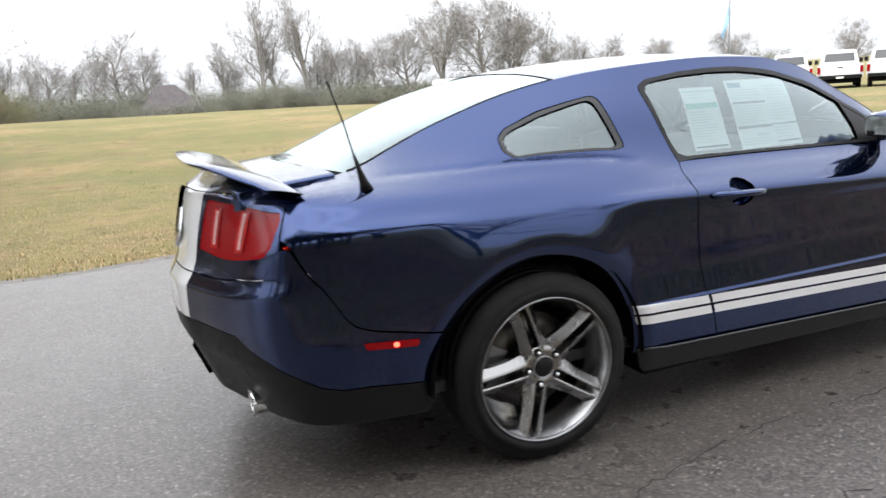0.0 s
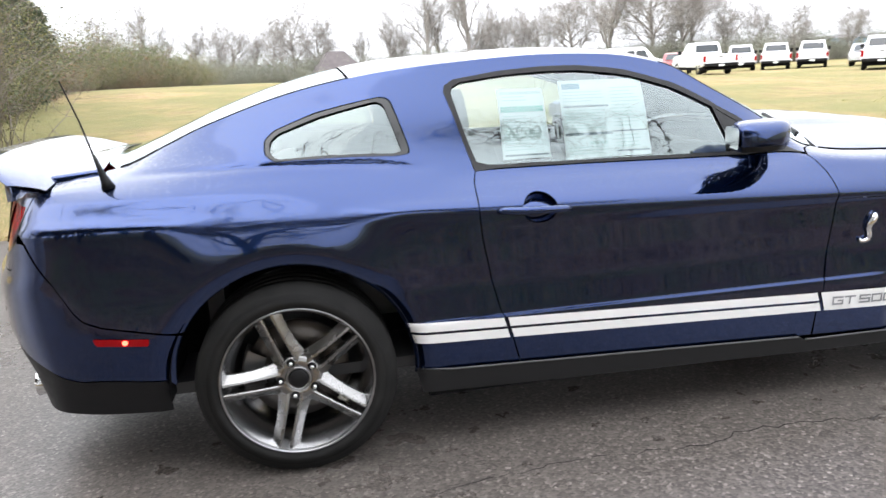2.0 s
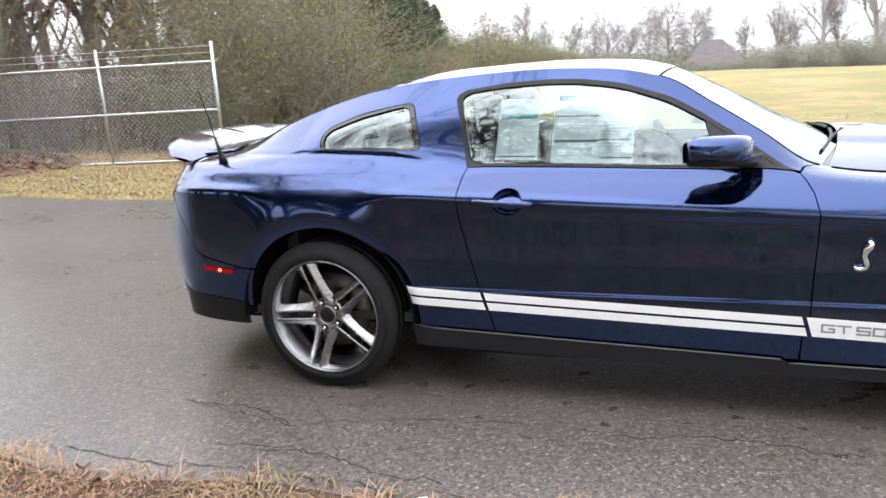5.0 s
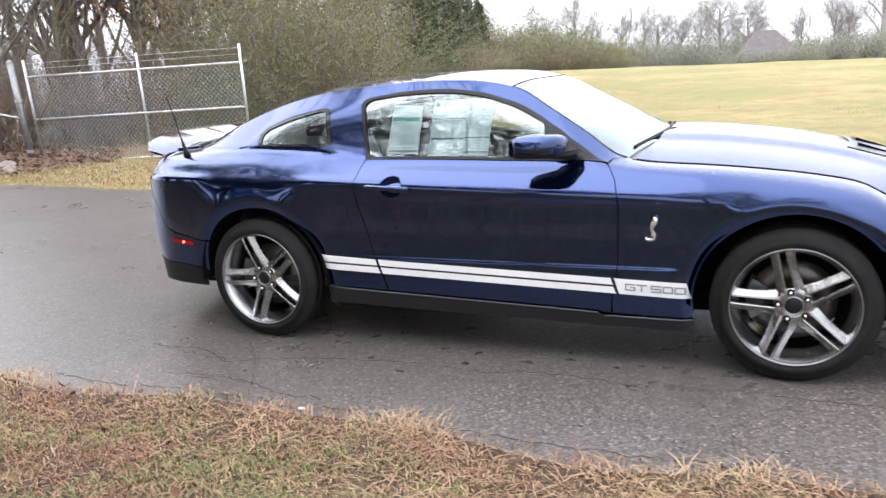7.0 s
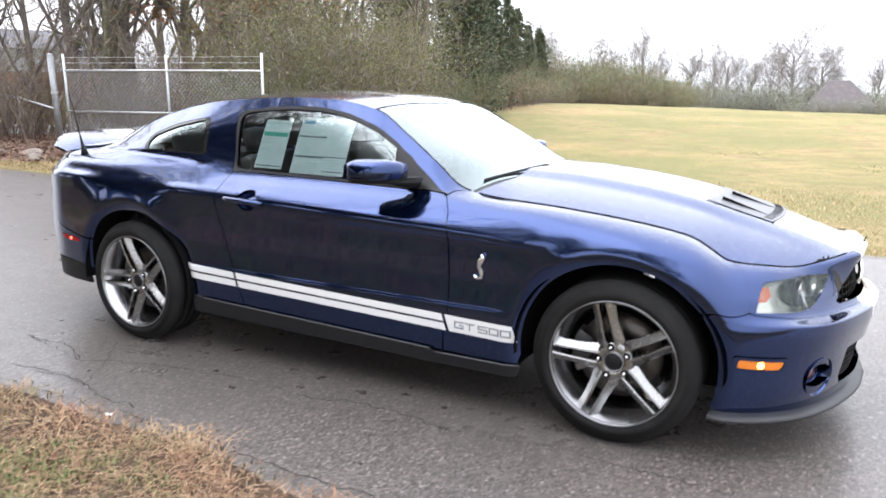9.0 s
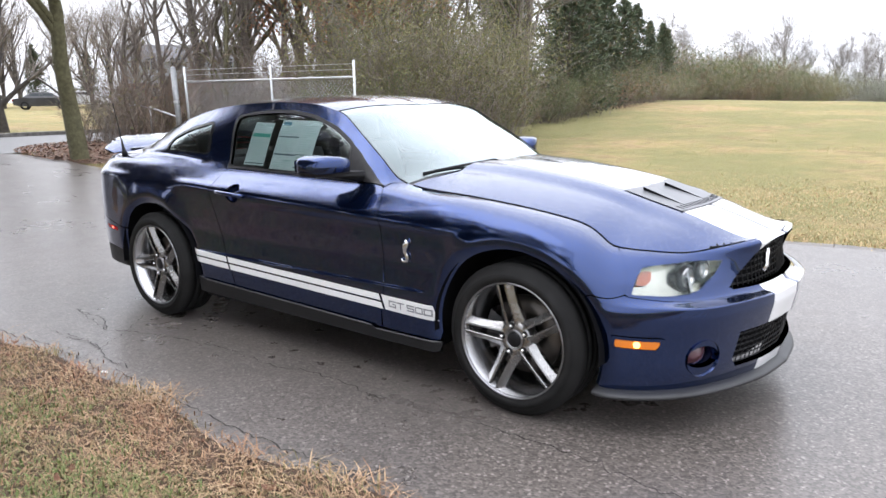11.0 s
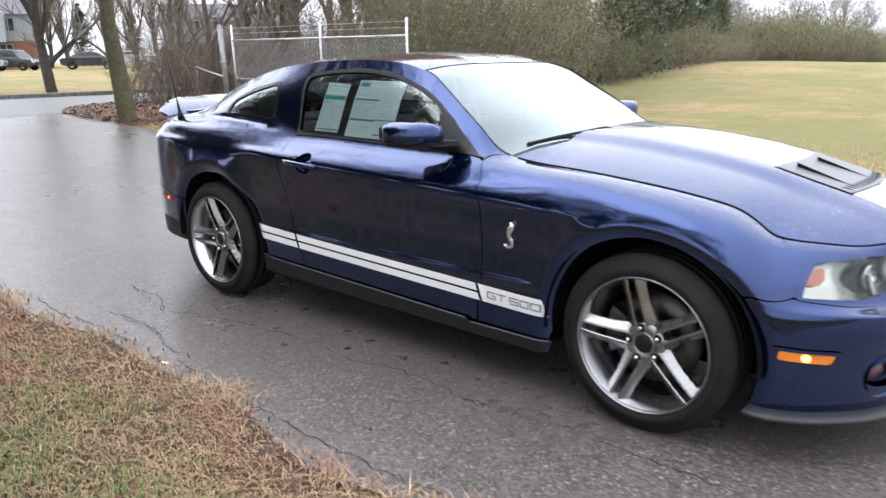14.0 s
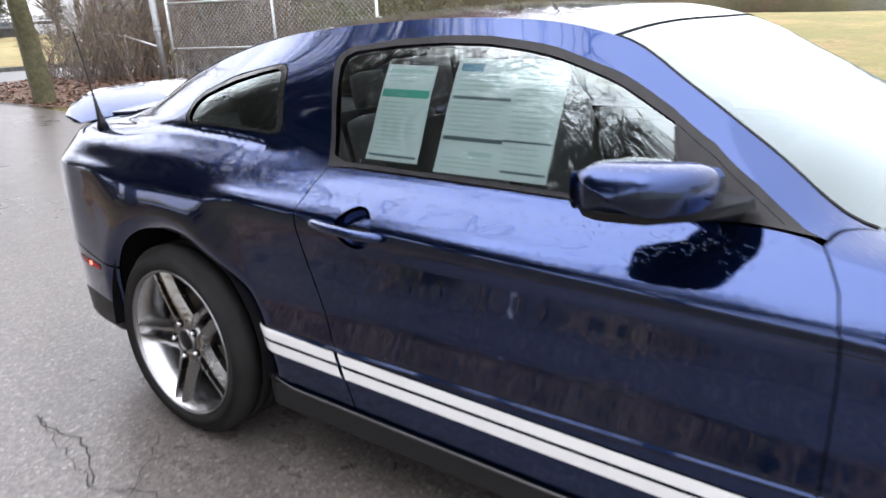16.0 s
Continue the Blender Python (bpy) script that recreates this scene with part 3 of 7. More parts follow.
def body_sides():
    for mir in BOTH:
        # rear quarter with the roof rail and the front pillar in one pressing
        door_hole_edge = xz(shifted(REAR_CUT, -GAP)) + xz(DLO_TOP) + xz([(1.925, 0.963)])
        q = xz([(-0.392, 0.556)])[:1] + arch(0, 149, -6) + xz([(0.44, sill(0.44))]) + door_hole_edge
        q += [(ux(1.995), H[-1]), (ux(1.8), H[-1]), (ux(1.4), H[-1]), (ux(0.6), H[-1]), (ux(-0.2), H[-1]), (ux(-0.855), H[-1])]
        q += xz([(-0.855, 0.90), (-0.822, 0.875), (-0.74, 0.745), (-0.68, 0.645), (-0.655, 0.618), (-0.60, 0.596)])
        mid = np.mean(QUARTER_RIM, axis=0)
        wider = [(a + 0.0045 * (a - mid[0]) / math.hypot(a - mid[0], b - mid[1]), b + 0.0045 * (b - mid[1]) / math.hypot(a - mid[0], b - mid[1])) for a, b in QUARTER_RIM]
        panel("quarter_panel", q, PAINT, car, holes=[xz(rounded(wider, 0.015))], mirror=mir)
        rim = panel("quarter_window", xz(rounded(QUARTER_RIM, 0.015)), FRIT, car, holes=[xz(rounded(QUARTER_GLASS, 0.012))], out=-0.001, mirror=mir, step=0.05, label="fixed rear side window in a dark grey rim")
        panel("pane", xz(rounded(QUARTER_GLASS, 0.012)), QUARTER_TINT, rim, out=-0.008, edge=0.0, mirror=mir, step=0.05)
        # door
        d = xz(shifted(REAR_CUT, GAP)) + xz([(0.75, 0.990), (0.965, 0.986), (1.374, 0.976), (1.70, 0.968), (1.90, 0.962)]) + xz(shifted(FRONT_CUT[::-1], -GAP))
        d = xz([(0.785 + GAP, sill(0.785))]) + d[1:] + xz([(1.94, sill(1.94))])
        door = panel("door", d, PAINT, car, mirror=mir, holes=[xz(ellipse(0.861, 0.866, 0.062, 0.052))], label="dark blue car door with a white lower stripe")
        panel("handle_recess", xz(ellipse(0.861, 0.866, 0.064, 0.054)), PAINT, door, out=-0.028, edge=-0.028, mirror=mir, step=0.02)
        frame_out = xz(REAR_CUT[-1:]) + xz(DLO_TOP) + xz([(1.915, 0.964), (1.70, 0.972), (1.374, 0.980), (0.965, 0.990), (0.75, 0.994)])
        fr = panel("window_frame", frame_out, GREY_TRIM, door, holes=[xz(DLO_GLASS), xz(SAIL)], out=0.002, edge=0.02, mirror=mir, label="dark grey rubber and plastic window surround")
        panel("pane", xz(DLO_GLASS), SIDE_GLASS, door, out=-0.006, edge=0.0, mirror=mir, step=0.06, label="clear side window glass")
        panel("sail_cover", xz(SAIL), GREY_TRIM, door, out=0.0, edge=0.0, mirror=mir)
        # front wing
        f = xz(shifted(FRONT_CUT, GAP)) + xz([(1.935, 0.9630)]) + [(ux(1.999), H[-1]), (ux(2.4), H[-1]), (ux(2.9), H[-1]), (ux(3.175), H[-1])]
        f = f[1:] + xz([(3.205, 0.735), (3.222, 0.66), (3.214, 0.612), (3.10, 0.606)]) + arch(1, 38.5, 186) + xz([(2.30, sill(2.30))])
        f += xz([(1.95 + GAP, sill(1.95))])
        panel("front_wing", f, PAINT, car, mirror=mir)
        # rocker moulding
        rk = xz([(0.415, 0.317), (0.9, 0.301), (1.5, 0.281), (1.89, 0.268), (1.91, 0.254), (2.315, 0.252), (2.30, 0.197), (1.9, 0.200), (1.2, 0.213), (0.43, 0.230)])
        panel("rocker_moulding", rk, SKIRT, car, out=0.012, edge=0.05, mirror=mir, label="black plastic side skirt")
        # the highlight on the moulding's top edge, drawn as a paler thin tube
        for line in ([(0.42, 0.3165), (0.9, 0.3005), (1.5, 0.2805), (1.885, 0.2675)], [(1.915, 0.2535), (2.31, 0.2515)]):
            p = skin(xz([(x, z) for x, z in zip(np.linspace(line[0][0], line[-1][0], 14), np.interp(np.linspace(line[0][0], line[-1][0], 14), *zip(*line)))]), 0.0125)
            if mir:
                p[:, 1] *= -1
            part("moulding_highlight", tube(bmesh.new(), [tuple(q) for q in p], 0.0042, 6), SKIRT_HIGHLIGHT, car, smooth=True)


def ellipse(cx, cy, rx, ry, n=28):
    return [(cx + rx * math.cos(2 * math.pi * k / n), cy + ry * math.sin(2 * math.pi * k / n)) for k in range(n)]


def stripe_z(x, f):
    """Height of the side stripe at x: f 0 at its lower edge, 1 at its upper."""
    return 0.417 - 0.0338 * (x - 0.40) + f * (0.074 + 0.0 * x)


def side_stripes():
    def band(x0, x1, f0, f1, mat, out=0.004):
        slant = lambda f: -0.022 * (f - 0.5)
        lo = [(x, stripe_z(x, f0)) for x in np.linspace(x0 + slant(f0), x1 + slant(f0), 12)]
        hi = [(x, stripe_z(x, f1)) for x in np.linspace(x1 + slant(f1), x0 + slant(f1), 12)]
        return lambda mir: panel("side_stripe", xz(lo + hi), mat, car, out=out, edge=0.004, mirror=mir, step=0.016, fine=0.012, label="white vinyl stripe")
    for mir in BOTH:
        for x0, x1 in ((0.402, 0.737), (0.752, 1.958)):
            for f0, f1 in ((0.0, 0.44), (0.57, 1.0)):
                band(x0, x1, f0, f1, WHITE)(mir)
        band(1.974, 2.290, 0.0, 1.0, WHITE)(mir)


# strokes of broad square letters on a field 10 wide and 6 high: (left, right, bottom, top)
LETTER_STROKES = {
    "G": [(0, 10, 4.8, 6), (0, 1.5, 1.2, 4.8), (0, 10, 0, 1.2), (8.5, 10, 1.2, 3.5), (5, 8.5, 2.4, 3.5)],
    "T": [(0, 10, 4.8, 6), (4.25, 5.75, 0, 4.8)],
    "5": [(0, 10, 4.8, 6), (0, 1.5, 3.6, 4.8), (0, 10, 2.4, 3.6), (8.5, 10, 1.2, 2.4), (0, 10, 0, 1.2)],
    "0": [(0, 10, 4.8, 6), (0, 1.5, 1.2, 4.8), (8.5, 10, 1.2, 4.8), (0, 10, 0, 1.2)],
}


def side_lettering():
    """The model's letters on the front end of each side stripe, one by one."""
    wide, high = 0.047, 0.034
    for mir in BOTH:
        starts = (2.012, 2.064, 2.127, 2.179, 2.231)
        for ch, x0 in zip("GT500", starts):
            verts, faces = [], []
            for a, b, c, d in LETTER_STROKES[ch]:
                pts = []
                for f in (c, d):
                    for e in np.linspace(a, b, 4):
                        e = 10 - e if mir else e
                        x = x0 + wide * e / 10
                        pts.append((x, stripe_z(x, 0.5) + high * (f - 3) / 6))
                p = skin(xz(pts), 0.0065)
                if mir:
                    p[:, 1] *= -1
                k = len(verts)
                verts += [tuple(q) for q in p]
                faces += [(k + i, k + i + 1, k + i + 5, k + i + 4) for i in range(3)]
            put("letter", mesh_of("letter", verts, faces, False), GREY_TEXT, car, "grey square block letter on the white stripe")


def top_edge(n=200, x0=2.0):
    """The upper edge of the body's right side from x0 to the nose."""
    u = np.linspace(ux(x0), U_END, n)
    return skin(np.c_[u, np.full(n, H[-1])])


def hood_height(x, y, ye, ze):
    zc = float(pchip([2.0, 2.26, 2.67, 3.1, 3.4, 3.58], [1.058, 1.054, 1.012, 0.925, 0.850, 0.785], [x])[0])
    r = min(1.0, abs(y) / max(ye, 1e-4))
    dome = 0.020 * float(np.clip((0.40 - abs(y)) / 0.07, 0, 1)) * float(np.clip((3.45 - x) / 0.5, 0, 1))
    dome = dome * (1 - r**8)
    return ze + max(0.0, zc - 0.020 - ze) * (1 - r**2.4) + dome


def hood():
    e = top_edge()
    xs = np.r_[np.linspace(2.03, 3.2, 50), 3.2 + (e[-1, 0] - 3.2) * np.sin(np.linspace(0, math.pi / 2, 26))[1:]]
    rows = []
    for x in xs:
        ye = float(np.interp(x, e[:, 0], -e[:, 1])) - 0.004
        ze = float(np.interp(x, e[:, 0], e[:, 2])) + 0.001
        back = 0.11 * max(0.0, (2.3 - x) / 0.27)  # the rear edge bows ahead in the middle
        row = []
        for s in np.sin(np.linspace(-math.pi / 2, math.pi / 2, 57)):
            y = s * max(ye, 0.0)
            row.append((x + back * (1 - s * s), y, hood_height(x, y, ye, ze)))
        rows.append(row)
    me_rows = rows
    grid_mesh("hood", me_rows, PAINT_STRIPED, car, "dark blue bonnet with two broad white stripes and a raised centre", flip=True)


def hood_seams():
    """The dark joint between the bonnet and each wing."""
    e = top_edge(120, 2.04)
    e = e[e[:, 0] < 3.52]
    for s in (1, -1):
        part("hood_seam", tube(bmesh.new(), [(x, s * (y + 0.002), z + 0.0008) for x, y, z in e[::2]], 0.0036, 5), DARK, car)


def hood_scoop():
    """The black vent on the bonnet, open to the front with two grilles."""
    sc = new("hood_vent")
    sc.parent = car
    tagged(sc, "black plastic bonnet vent with mesh")
    e = top_edge()
    z = lambda x, y: hood_height(x, y, float(np.interp(x, e[:, 0], -e[:, 1])) - 0.004, float(np.interp(x, e[:, 0], e[:, 2])) + 0.001)
    bow = lambda y: 0.03 * (1 - (y / 0.26) ** 2)
    rows = [[(x + bow(y), y, z(x + bow(y), y) + 0.004) for y in np.linspace(-0.275, 0.275, 41)] for x in np.linspace(2.945, 3.225, 8)]
    grid_mesh("hood_vent_tray", rows, VENT_GREY, sc, flip=True)
    for y0 in (-0.185, 0.045):
        # a ramp that rises to the rear; its upright side is coloured black for shade
        a, b, c = (2.985 + bow(y0), y0), (3.185 + bow(y0), y0), (2.985 + bow(y0 + 0.13), y0 + 0.13)
        low = [(x, y, z(x, y) + 0.0045) for x, y in (a, b, c)]
        top = (a[0], a[1], z(*a) + 0.020)
        put("hood_vent_ramp", mesh_of("hood_vent_ramp", low + [top], [(3, 1, 2), (0, 3, 2)], False), VENT_GREY, sc)
        put("hood_vent_shaded_wall", mesh_of("hood_vent_shaded_wall", [low[0], low[1], top], [(0, 1, 2)], False), DARK, sc)
    for y in np.linspace(-0.24, 0.24, 17):
        part("hood_vent_slot", tube(bmesh.new(), [(x + bow(y), y + 0.25 * (x - 3.2), z(x + bow(y), y) + 0.002) for x in (3.178, 3.212)], 0.0042, 6), DARK, sc)
    rim = [(x + bow(y), y, z(x + bow(y), y) + 0.003) for x, y in [(3.225, q) for q in np.linspace(-0.275, 0.275, 15)]]
    part("hood_vent_lip", tube(bmesh.new(), rim, 0.004, 5), VENT_GREY, sc, smooth=True)


def roof_and_glass():
    u = np.linspace(ux(-0.62), ux(2.10), 260)
    e = skin(np.c_[u, np.full(len(u), H[-1])])
    ye, ze = (lambda x: float(np.interp(x, e[:, 0], -e[:, 1]))), (lambda x: float(np.interp(x, e[:, 0], e[:, 2])))
    zc = lambda x: float(pchip([-0.60, -0.42, -0.22, 0.0, 0.22, 0.5, 0.95, 1.3, 1.45, 1.65, 1.9, 2.12], [1.095, 1.165, 1.245, 1.315, 1.363, 1.395, 1.408, 1.392, 1.36, 1.265, 1.135, 1.03], [x])[0])

    def sheet(name, x0, x1, bow0, bow1, mat, n=26, drop=0.0, inset=0.0, label=""):
        rows = []
        for f in np.linspace(0, 1, n):
            row = []
            for s in np.linspace(-1, 1, 41):
                xe = x0 + (x1 - x0) * f
                x = xe + (bow0 + (bow1 - bow0) * f) * (1 - s * s)
                w, z1, z2 = ye(xe) - inset, ze(xe), zc(min(x, 2.12))
                row.append((x, s * w, z1 + (z2 - z1) * (1 - abs(s) ** 2.3) - drop))
            rows.append(row)
        return grid_mesh(name, rows, mat, car, label, flip=True)
    sheet("roof", 0.27, 1.418, -0.02, 0.06, PAINT_STRIPED, label="dark blue roof with two white stripes")
    ws = sheet("windscreen", 1.426, 2.004, 0.06, 0.145, SHIELD_GLASS, drop=0.003, label="wet windscreen glass")
    bl = sheet("rear_window", -0.56, 0.262, -0.14, -0.02, SHIELD_GLASS, drop=0.003, label="sloping rear window glass")
    ws.visible_shadow = bl.visible_shadow = False
    # dark bands round the glass
    sheet("windscreen_band", 1.414, 1.432, 0.06, 0.06, BLACK_PLASTIC, n=3, drop=0.0045)
    sheet("cowl", 1.985, 2.05, 0.14, 0.11, VENT_GREY, n=6, drop=0.012, label="black plastic scuttle panel under the windscreen")
    for s in (-1, 1):
        for nm, xs in (("windscreen_seal", np.linspace(1.43, 2.0, 20)), ("rear_window_seal", np.linspace(-0.55, 0.26, 20))):
            bm = bmesh.new()
            tube(bm, [(x, s * (ye(x) - 0.004), ze(x) + 0.001) for x in xs], 0.004, 5)
            part(nm, bm, BLACK_PLASTIC, car)
    # deck lid
    rows = []
    for x in np.linspace(-0.60, -0.94, 14):
        w = float(np.interp(x, [-1.0, -0.85, -0.60], [0.50, 0.58, 0.57]))
        z1 = float(np.interp(x, [-1.0, -0.85, -0.60], [1.026, 1.048, 1.066]))
        row = [(x - 0.03 * (1 - s * s), s * w, z1 + 0.028 * (1 - s * s)) for s in np.linspace(-1, 1, 31)]
        rows.append([(x, -w - 0.004, z1 - 0.06), (x, -w - 0.003, z1 - 0.006)] + row + [(x, w + 0.003, z1 - 0.006), (x, w + 0.004, z1 - 0.06)])
    last = []
    for s in np.r_[-1, -1, np.linspace(-1, 1, 31), 1, 1]:
        q = skin([(uy_rear(abs(s) * 0.56), H[-1])])[0]
        last.append((q[0] + 0.004, math.copysign(abs(q[1]), s), q[2] + 0.002))
    rows.append(last)
    grid_mesh("boot_lid", rows, PAINT_STRIPED, car, "dark blue boot lid with white stripes")
    # spoiler: an arched blade over the tail
    rows = []
    prof = [(-0.75, 0.004), (-0.80, 0.030), (-0.90, 0.062), (-0.99, 0.083), (-1.045, 0.090), (-1.05, 0.078), (-0.99, 0.054), (-0.93, 0.026), (-0.88, 0.004), (-0.78, -0.012)]
    for s in np.linspace(-1, 1, 41):
        y, tip = s * 0.725, 1 - max(0.0, abs(s) - 0.62) / 0.38
        row = []
        for x, h in prof:
            xx = -0.745 + (x + 0.75) * (1 - 0.62 * s**4) - 0.02 * (1 - s * s)
            row.append((xx, y, 1.048 - 0.02 * abs(s) ** 3 + h * (0.30 + 0.70 * math.sin(max(tip, 0.0) * math.pi / 2) ** 0.8)))
        row.append(row[0])
        rows.append(row)
    grid_mesh("spoiler", rows, PAINT_STRIPED, car, "raised rear spoiler, blue with white stripes")


def front_end():
    for mir in BOTH:
        amber_hole = xz(rounded([(3.182, 0.399), (3.322, 0.389), (3.334, 0.424), (3.184, 0.434)], 0.01))
        fog_u, fog_h = uy_front(0.61), hz(uy_front(0.61), 0.335)
        fog = ellipse(fog_u, fog_h, 0.080, 0.064)
        gh = lambda y, z: (uy_front(y), hz(uy_front(y), z))
        lower = [gh(0.0, 0.255), gh(0.25, 0.258), gh(0.43, 0.262), gh(0.46, 0.30), gh(0.44, 0.42), gh(0.25, 0.428), gh(0.0, 0.43)]
        lower = lower[:-1] + [(U_END - 0.0005, hz(U_END, 0.43))]
        lower[0] = (U_END - 0.0005, hz(U_END, 0.255))
        bump_out = xz([(3.088, 0.602), (3.21, 0.606), (3.228, 0.600)]) + [(uy_front(0.74), 0.795), (uy_front(0.6), 0.80), (uy_front(0.3), 0.80), (U_END, 0.80)]
        bump_out += [(U_END, hz(U_END, 0.43)), gh(0.25, 0.428), gh(0.44, 0.42), gh(0.46, 0.30), gh(0.43, 0.262), gh(0.25, 0.258), (U_END, hz(U_END, 0.255)), (U_END, 0.19), (uy_front(0.5), 0.19)]
        bump_out += xz([(3.3, 0.205), (3.13, 0.205)]) + arch(1, -18, 36)
        b = panel("front_bumper", bump_out, PAINT_STRIPED, car, holes=[amber_hole, fog], mirror=mir, edge=0.03, label="dark blue front bumper with white stripes")
        am = panel("side_marker", amber_hole, AMBER, b, out=0.002, mirror=mir, step=0.02, label="amber side marker lamp, lit")
        cx = np.array(amber_hole).mean(axis=0)
        panel("bulb", ellipse(cx[0], cx[1], 0.014, 0.012, 12), LAMP_ON_AMBER, am, out=0.005, edge=0.004, mirror=mir)
        panel("marker_rim", xz(rounded([(3.168, 0.388), (3.325, 0.377), (3.360, 0.400), (3.342, 0.437), (3.168, 0.447)], 0.012)), PAINT, b, holes=[amber_hole], out=0.006, edge=0.008, mirror=mir, step=0.02)
        # fog lamp: a deep round cup with a lens
        c, n = skin([(fog_u, fog_h)])[0], skin_normal([(fog_u, fog_h)])[0]
        if mir:
            c, n = c * (1, -1, 1), n * (1, -1, 1)
        fl = new("fog_lamp")
        fl.parent = car
        tagged(fl, "round fog lamp in a deep blue cup")
        turn = Vector(n).to_track_quat("Y", "Z").to_matrix().to_4x4()
        bm = lathe(bmesh.new(), [(0.080, 0.004), (0.074, -0.010), (0.062, -0.060), (0.056, -0.07)], "y", 28)
        part("fog_lamp_cup", bm, PAINT, fl, smooth=True, m=Matrix.Translation(Vector(c)) @ turn)
        bm = lathe(bmesh.new(), [(0.0, -0.028), (0.024, -0.032), (0.046, -0.046), (0.060, -0.066)], "y", 28)
        part("fog_lamp_lens", bm, DARK_LENS, fl, smooth=True, m=Matrix.Translation(Vector(c)) @ turn)
        # upper nose with openings for the headlamp and the grille
        lamp = xz([(3.238, 0.610), (3.245, 0.640), (3.258, 0.674), (3.285, 0.710)]) + [gh(0.62, 0.717), gh(0.56, 0.715), gh(0.462, 0.709), gh(0.485, 0.682), gh(0.535, 0.641), gh(0.59, 0.609), gh(0.645, 0.595), gh(0.74, 0.598)]
        grille = [(U_END, hz(U_END, 0.588)), gh(0.2, 0.588), gh(0.43, 0.588), gh(0.45, 0.60), gh(0.40, 0.64), gh(0.335, 0.69), gh(0.275, 0.735), gh(0.22, 0.760), gh(0.12, 0.772), (U_END, hz(U_END, 0.774))]
        nose = xz([(3.228, 0.603)]) + [(uy_front(0.74), 0.802), (uy_front(0.6), 0.803), (uy_front(0.4), 0.803), (U_END, 0.803)] + grille + [(U_END, H[-1]), (uy_front(0.3), H[-1]), (uy_front(0.6), H[-1]), (ux(3.18), H[-1])] + xz([(3.2055, 0.735), (3.2225, 0.66), (3.2145, 0.612)])
        panel("nose_panel", nose, PAINT_STRIPED, car, holes=[lamp], mirror=mir, edge=0.03)
        hl = new("headlamp")
        hl.parent = car
        tagged(hl, "clear glass headlamp with chrome reflectors and an amber corner")
        panel("headlamp_cover", lamp, LENS_GLASS, hl, out=-0.002, edge=0.0, mirror=mir)
        panel("headlamp_bowl", lamp, LAMP_BOWL, hl, out=-0.05, edge=-0.05, mirror=mir, step=0.02)
        for nm, y, z, r, mat in (("projector", 0.625, 0.662, 0.036, CHROME), ("high_beam", 0.545, 0.680, 0.026, CHROME)):
            uu = uy_front(y)
            c = skin([(uu, hz(uu, z))], -0.030)[0]
            if mir:
                c = c * (1, -1, 1)
            d = Vector((1, -0.25 if not mir else 0.25, 0.05)).to_track_quat("Y", "Z").to_matrix().to_4x4()
            part(nm, lathe(bmesh.new(), [(r + 0.006, 0.012), (r, 0.016), (r * 0.9, 0.0), (r * 0.5, -0.02), (0.0, -0.022)], "y", 24), mat, hl, smooth=True, m=Matrix.Translation(Vector(c)) @ d)
            part("lamp_bezel", lathe(bmesh.new(), [(r + 0.006, 0.012), (r + 0.020, 0.008), (r + 0.020, -0.01), (r + 0.006, -0.004)], "y", 24), BLACK_PLASTIC, hl, smooth=True, m=Matrix.Translation(Vector(c)) @ d)
            part("bulb_glass", lathe(bmesh.new(), [(0.0, 0.012), (r * 0.5, 0.006), (r * 0.68, -0.006)], "y", 20), LENS_GLASS, hl, smooth=True, m=Matrix.Translation(Vector(c)) @ d)
        am = xz([(3.262, 0.650), (3.272, 0.684), (3.290, 0.703), (3.326, 0.700), (3.322, 0.668), (3.300, 0.648)])
        panel("turn_signal", am, AMBER_DARK, hl, out=-0.03, edge=0.0, mirror=mir, label="amber reflector")
        panel("headlamp_divider", [(uy_front(0.622), hz(uy_front(0.62), 0.60)), (uy_front(0.61), hz(uy_front(0.61), 0.60)), (uy_front(0.615), hz(uy_front(0.615), 0.72)), (uy_front(0.627), hz(uy_front(0.627), 0.72))], CHROME, hl, out=-0.02, edge=0.02, mirror=mir)
    # grilles: a dark back and crossing slats
    def grille_bars(name, ztop, zbot, width, back, slant, label):
        g = new(name)
        g.parent = car
        tagged(g, label)
        x_at = lambda y, z: float(skin([(uy_front(abs(y)), hz(uy_front(abs(y)), z))])[0][0]) - back
        ys, zs = np.linspace(-width, width, 30), np.linspace(zbot, ztop, 5)
        grid_mesh("grille_back", [[(x_at(y, z) - 0.05, y, z) for y in ys] for z in zs], DARK, g)
        for z in np.linspace(zbot + 0.012, ztop - 0.012, max(3, int((ztop - zbot) / 0.024))):
            bm = bmesh.new()
            tube(bm, [(x_at(y, z), y, z) for y in ys], 0.0035, 5)
            part("grille_slat", bm, BLACK_PLASTIC, g)
        for y in np.linspace(-width + 0.03, width - 0.03, int(2 * width / 0.032)):
            bm = bmesh.new()
            tube(bm, [(x_at(y + slant * (z - zbot), z) + 0.002, y + slant * (z - zbot), z) for z in (zbot, (zbot + ztop) / 2, ztop)], 0.003, 4)
            part("grille_bar", bm, BLACK_PLASTIC, g)
        return g
    grille_bars("upper_grille", 0.775, 0.588, 0.45, 0.035, 0.0, "black mesh upper grille with a silver badge")
    grille_bars("lower_grille", 0.43, 0.255, 0.45, 0.03, 0.12, "black mesh lower grille")
    # silver badge in the grille
    bm = bmesh.new()
    xb = float(skin([(uy_front(0.21), hz(uy_front(0.21), 0.69))])[0][0])
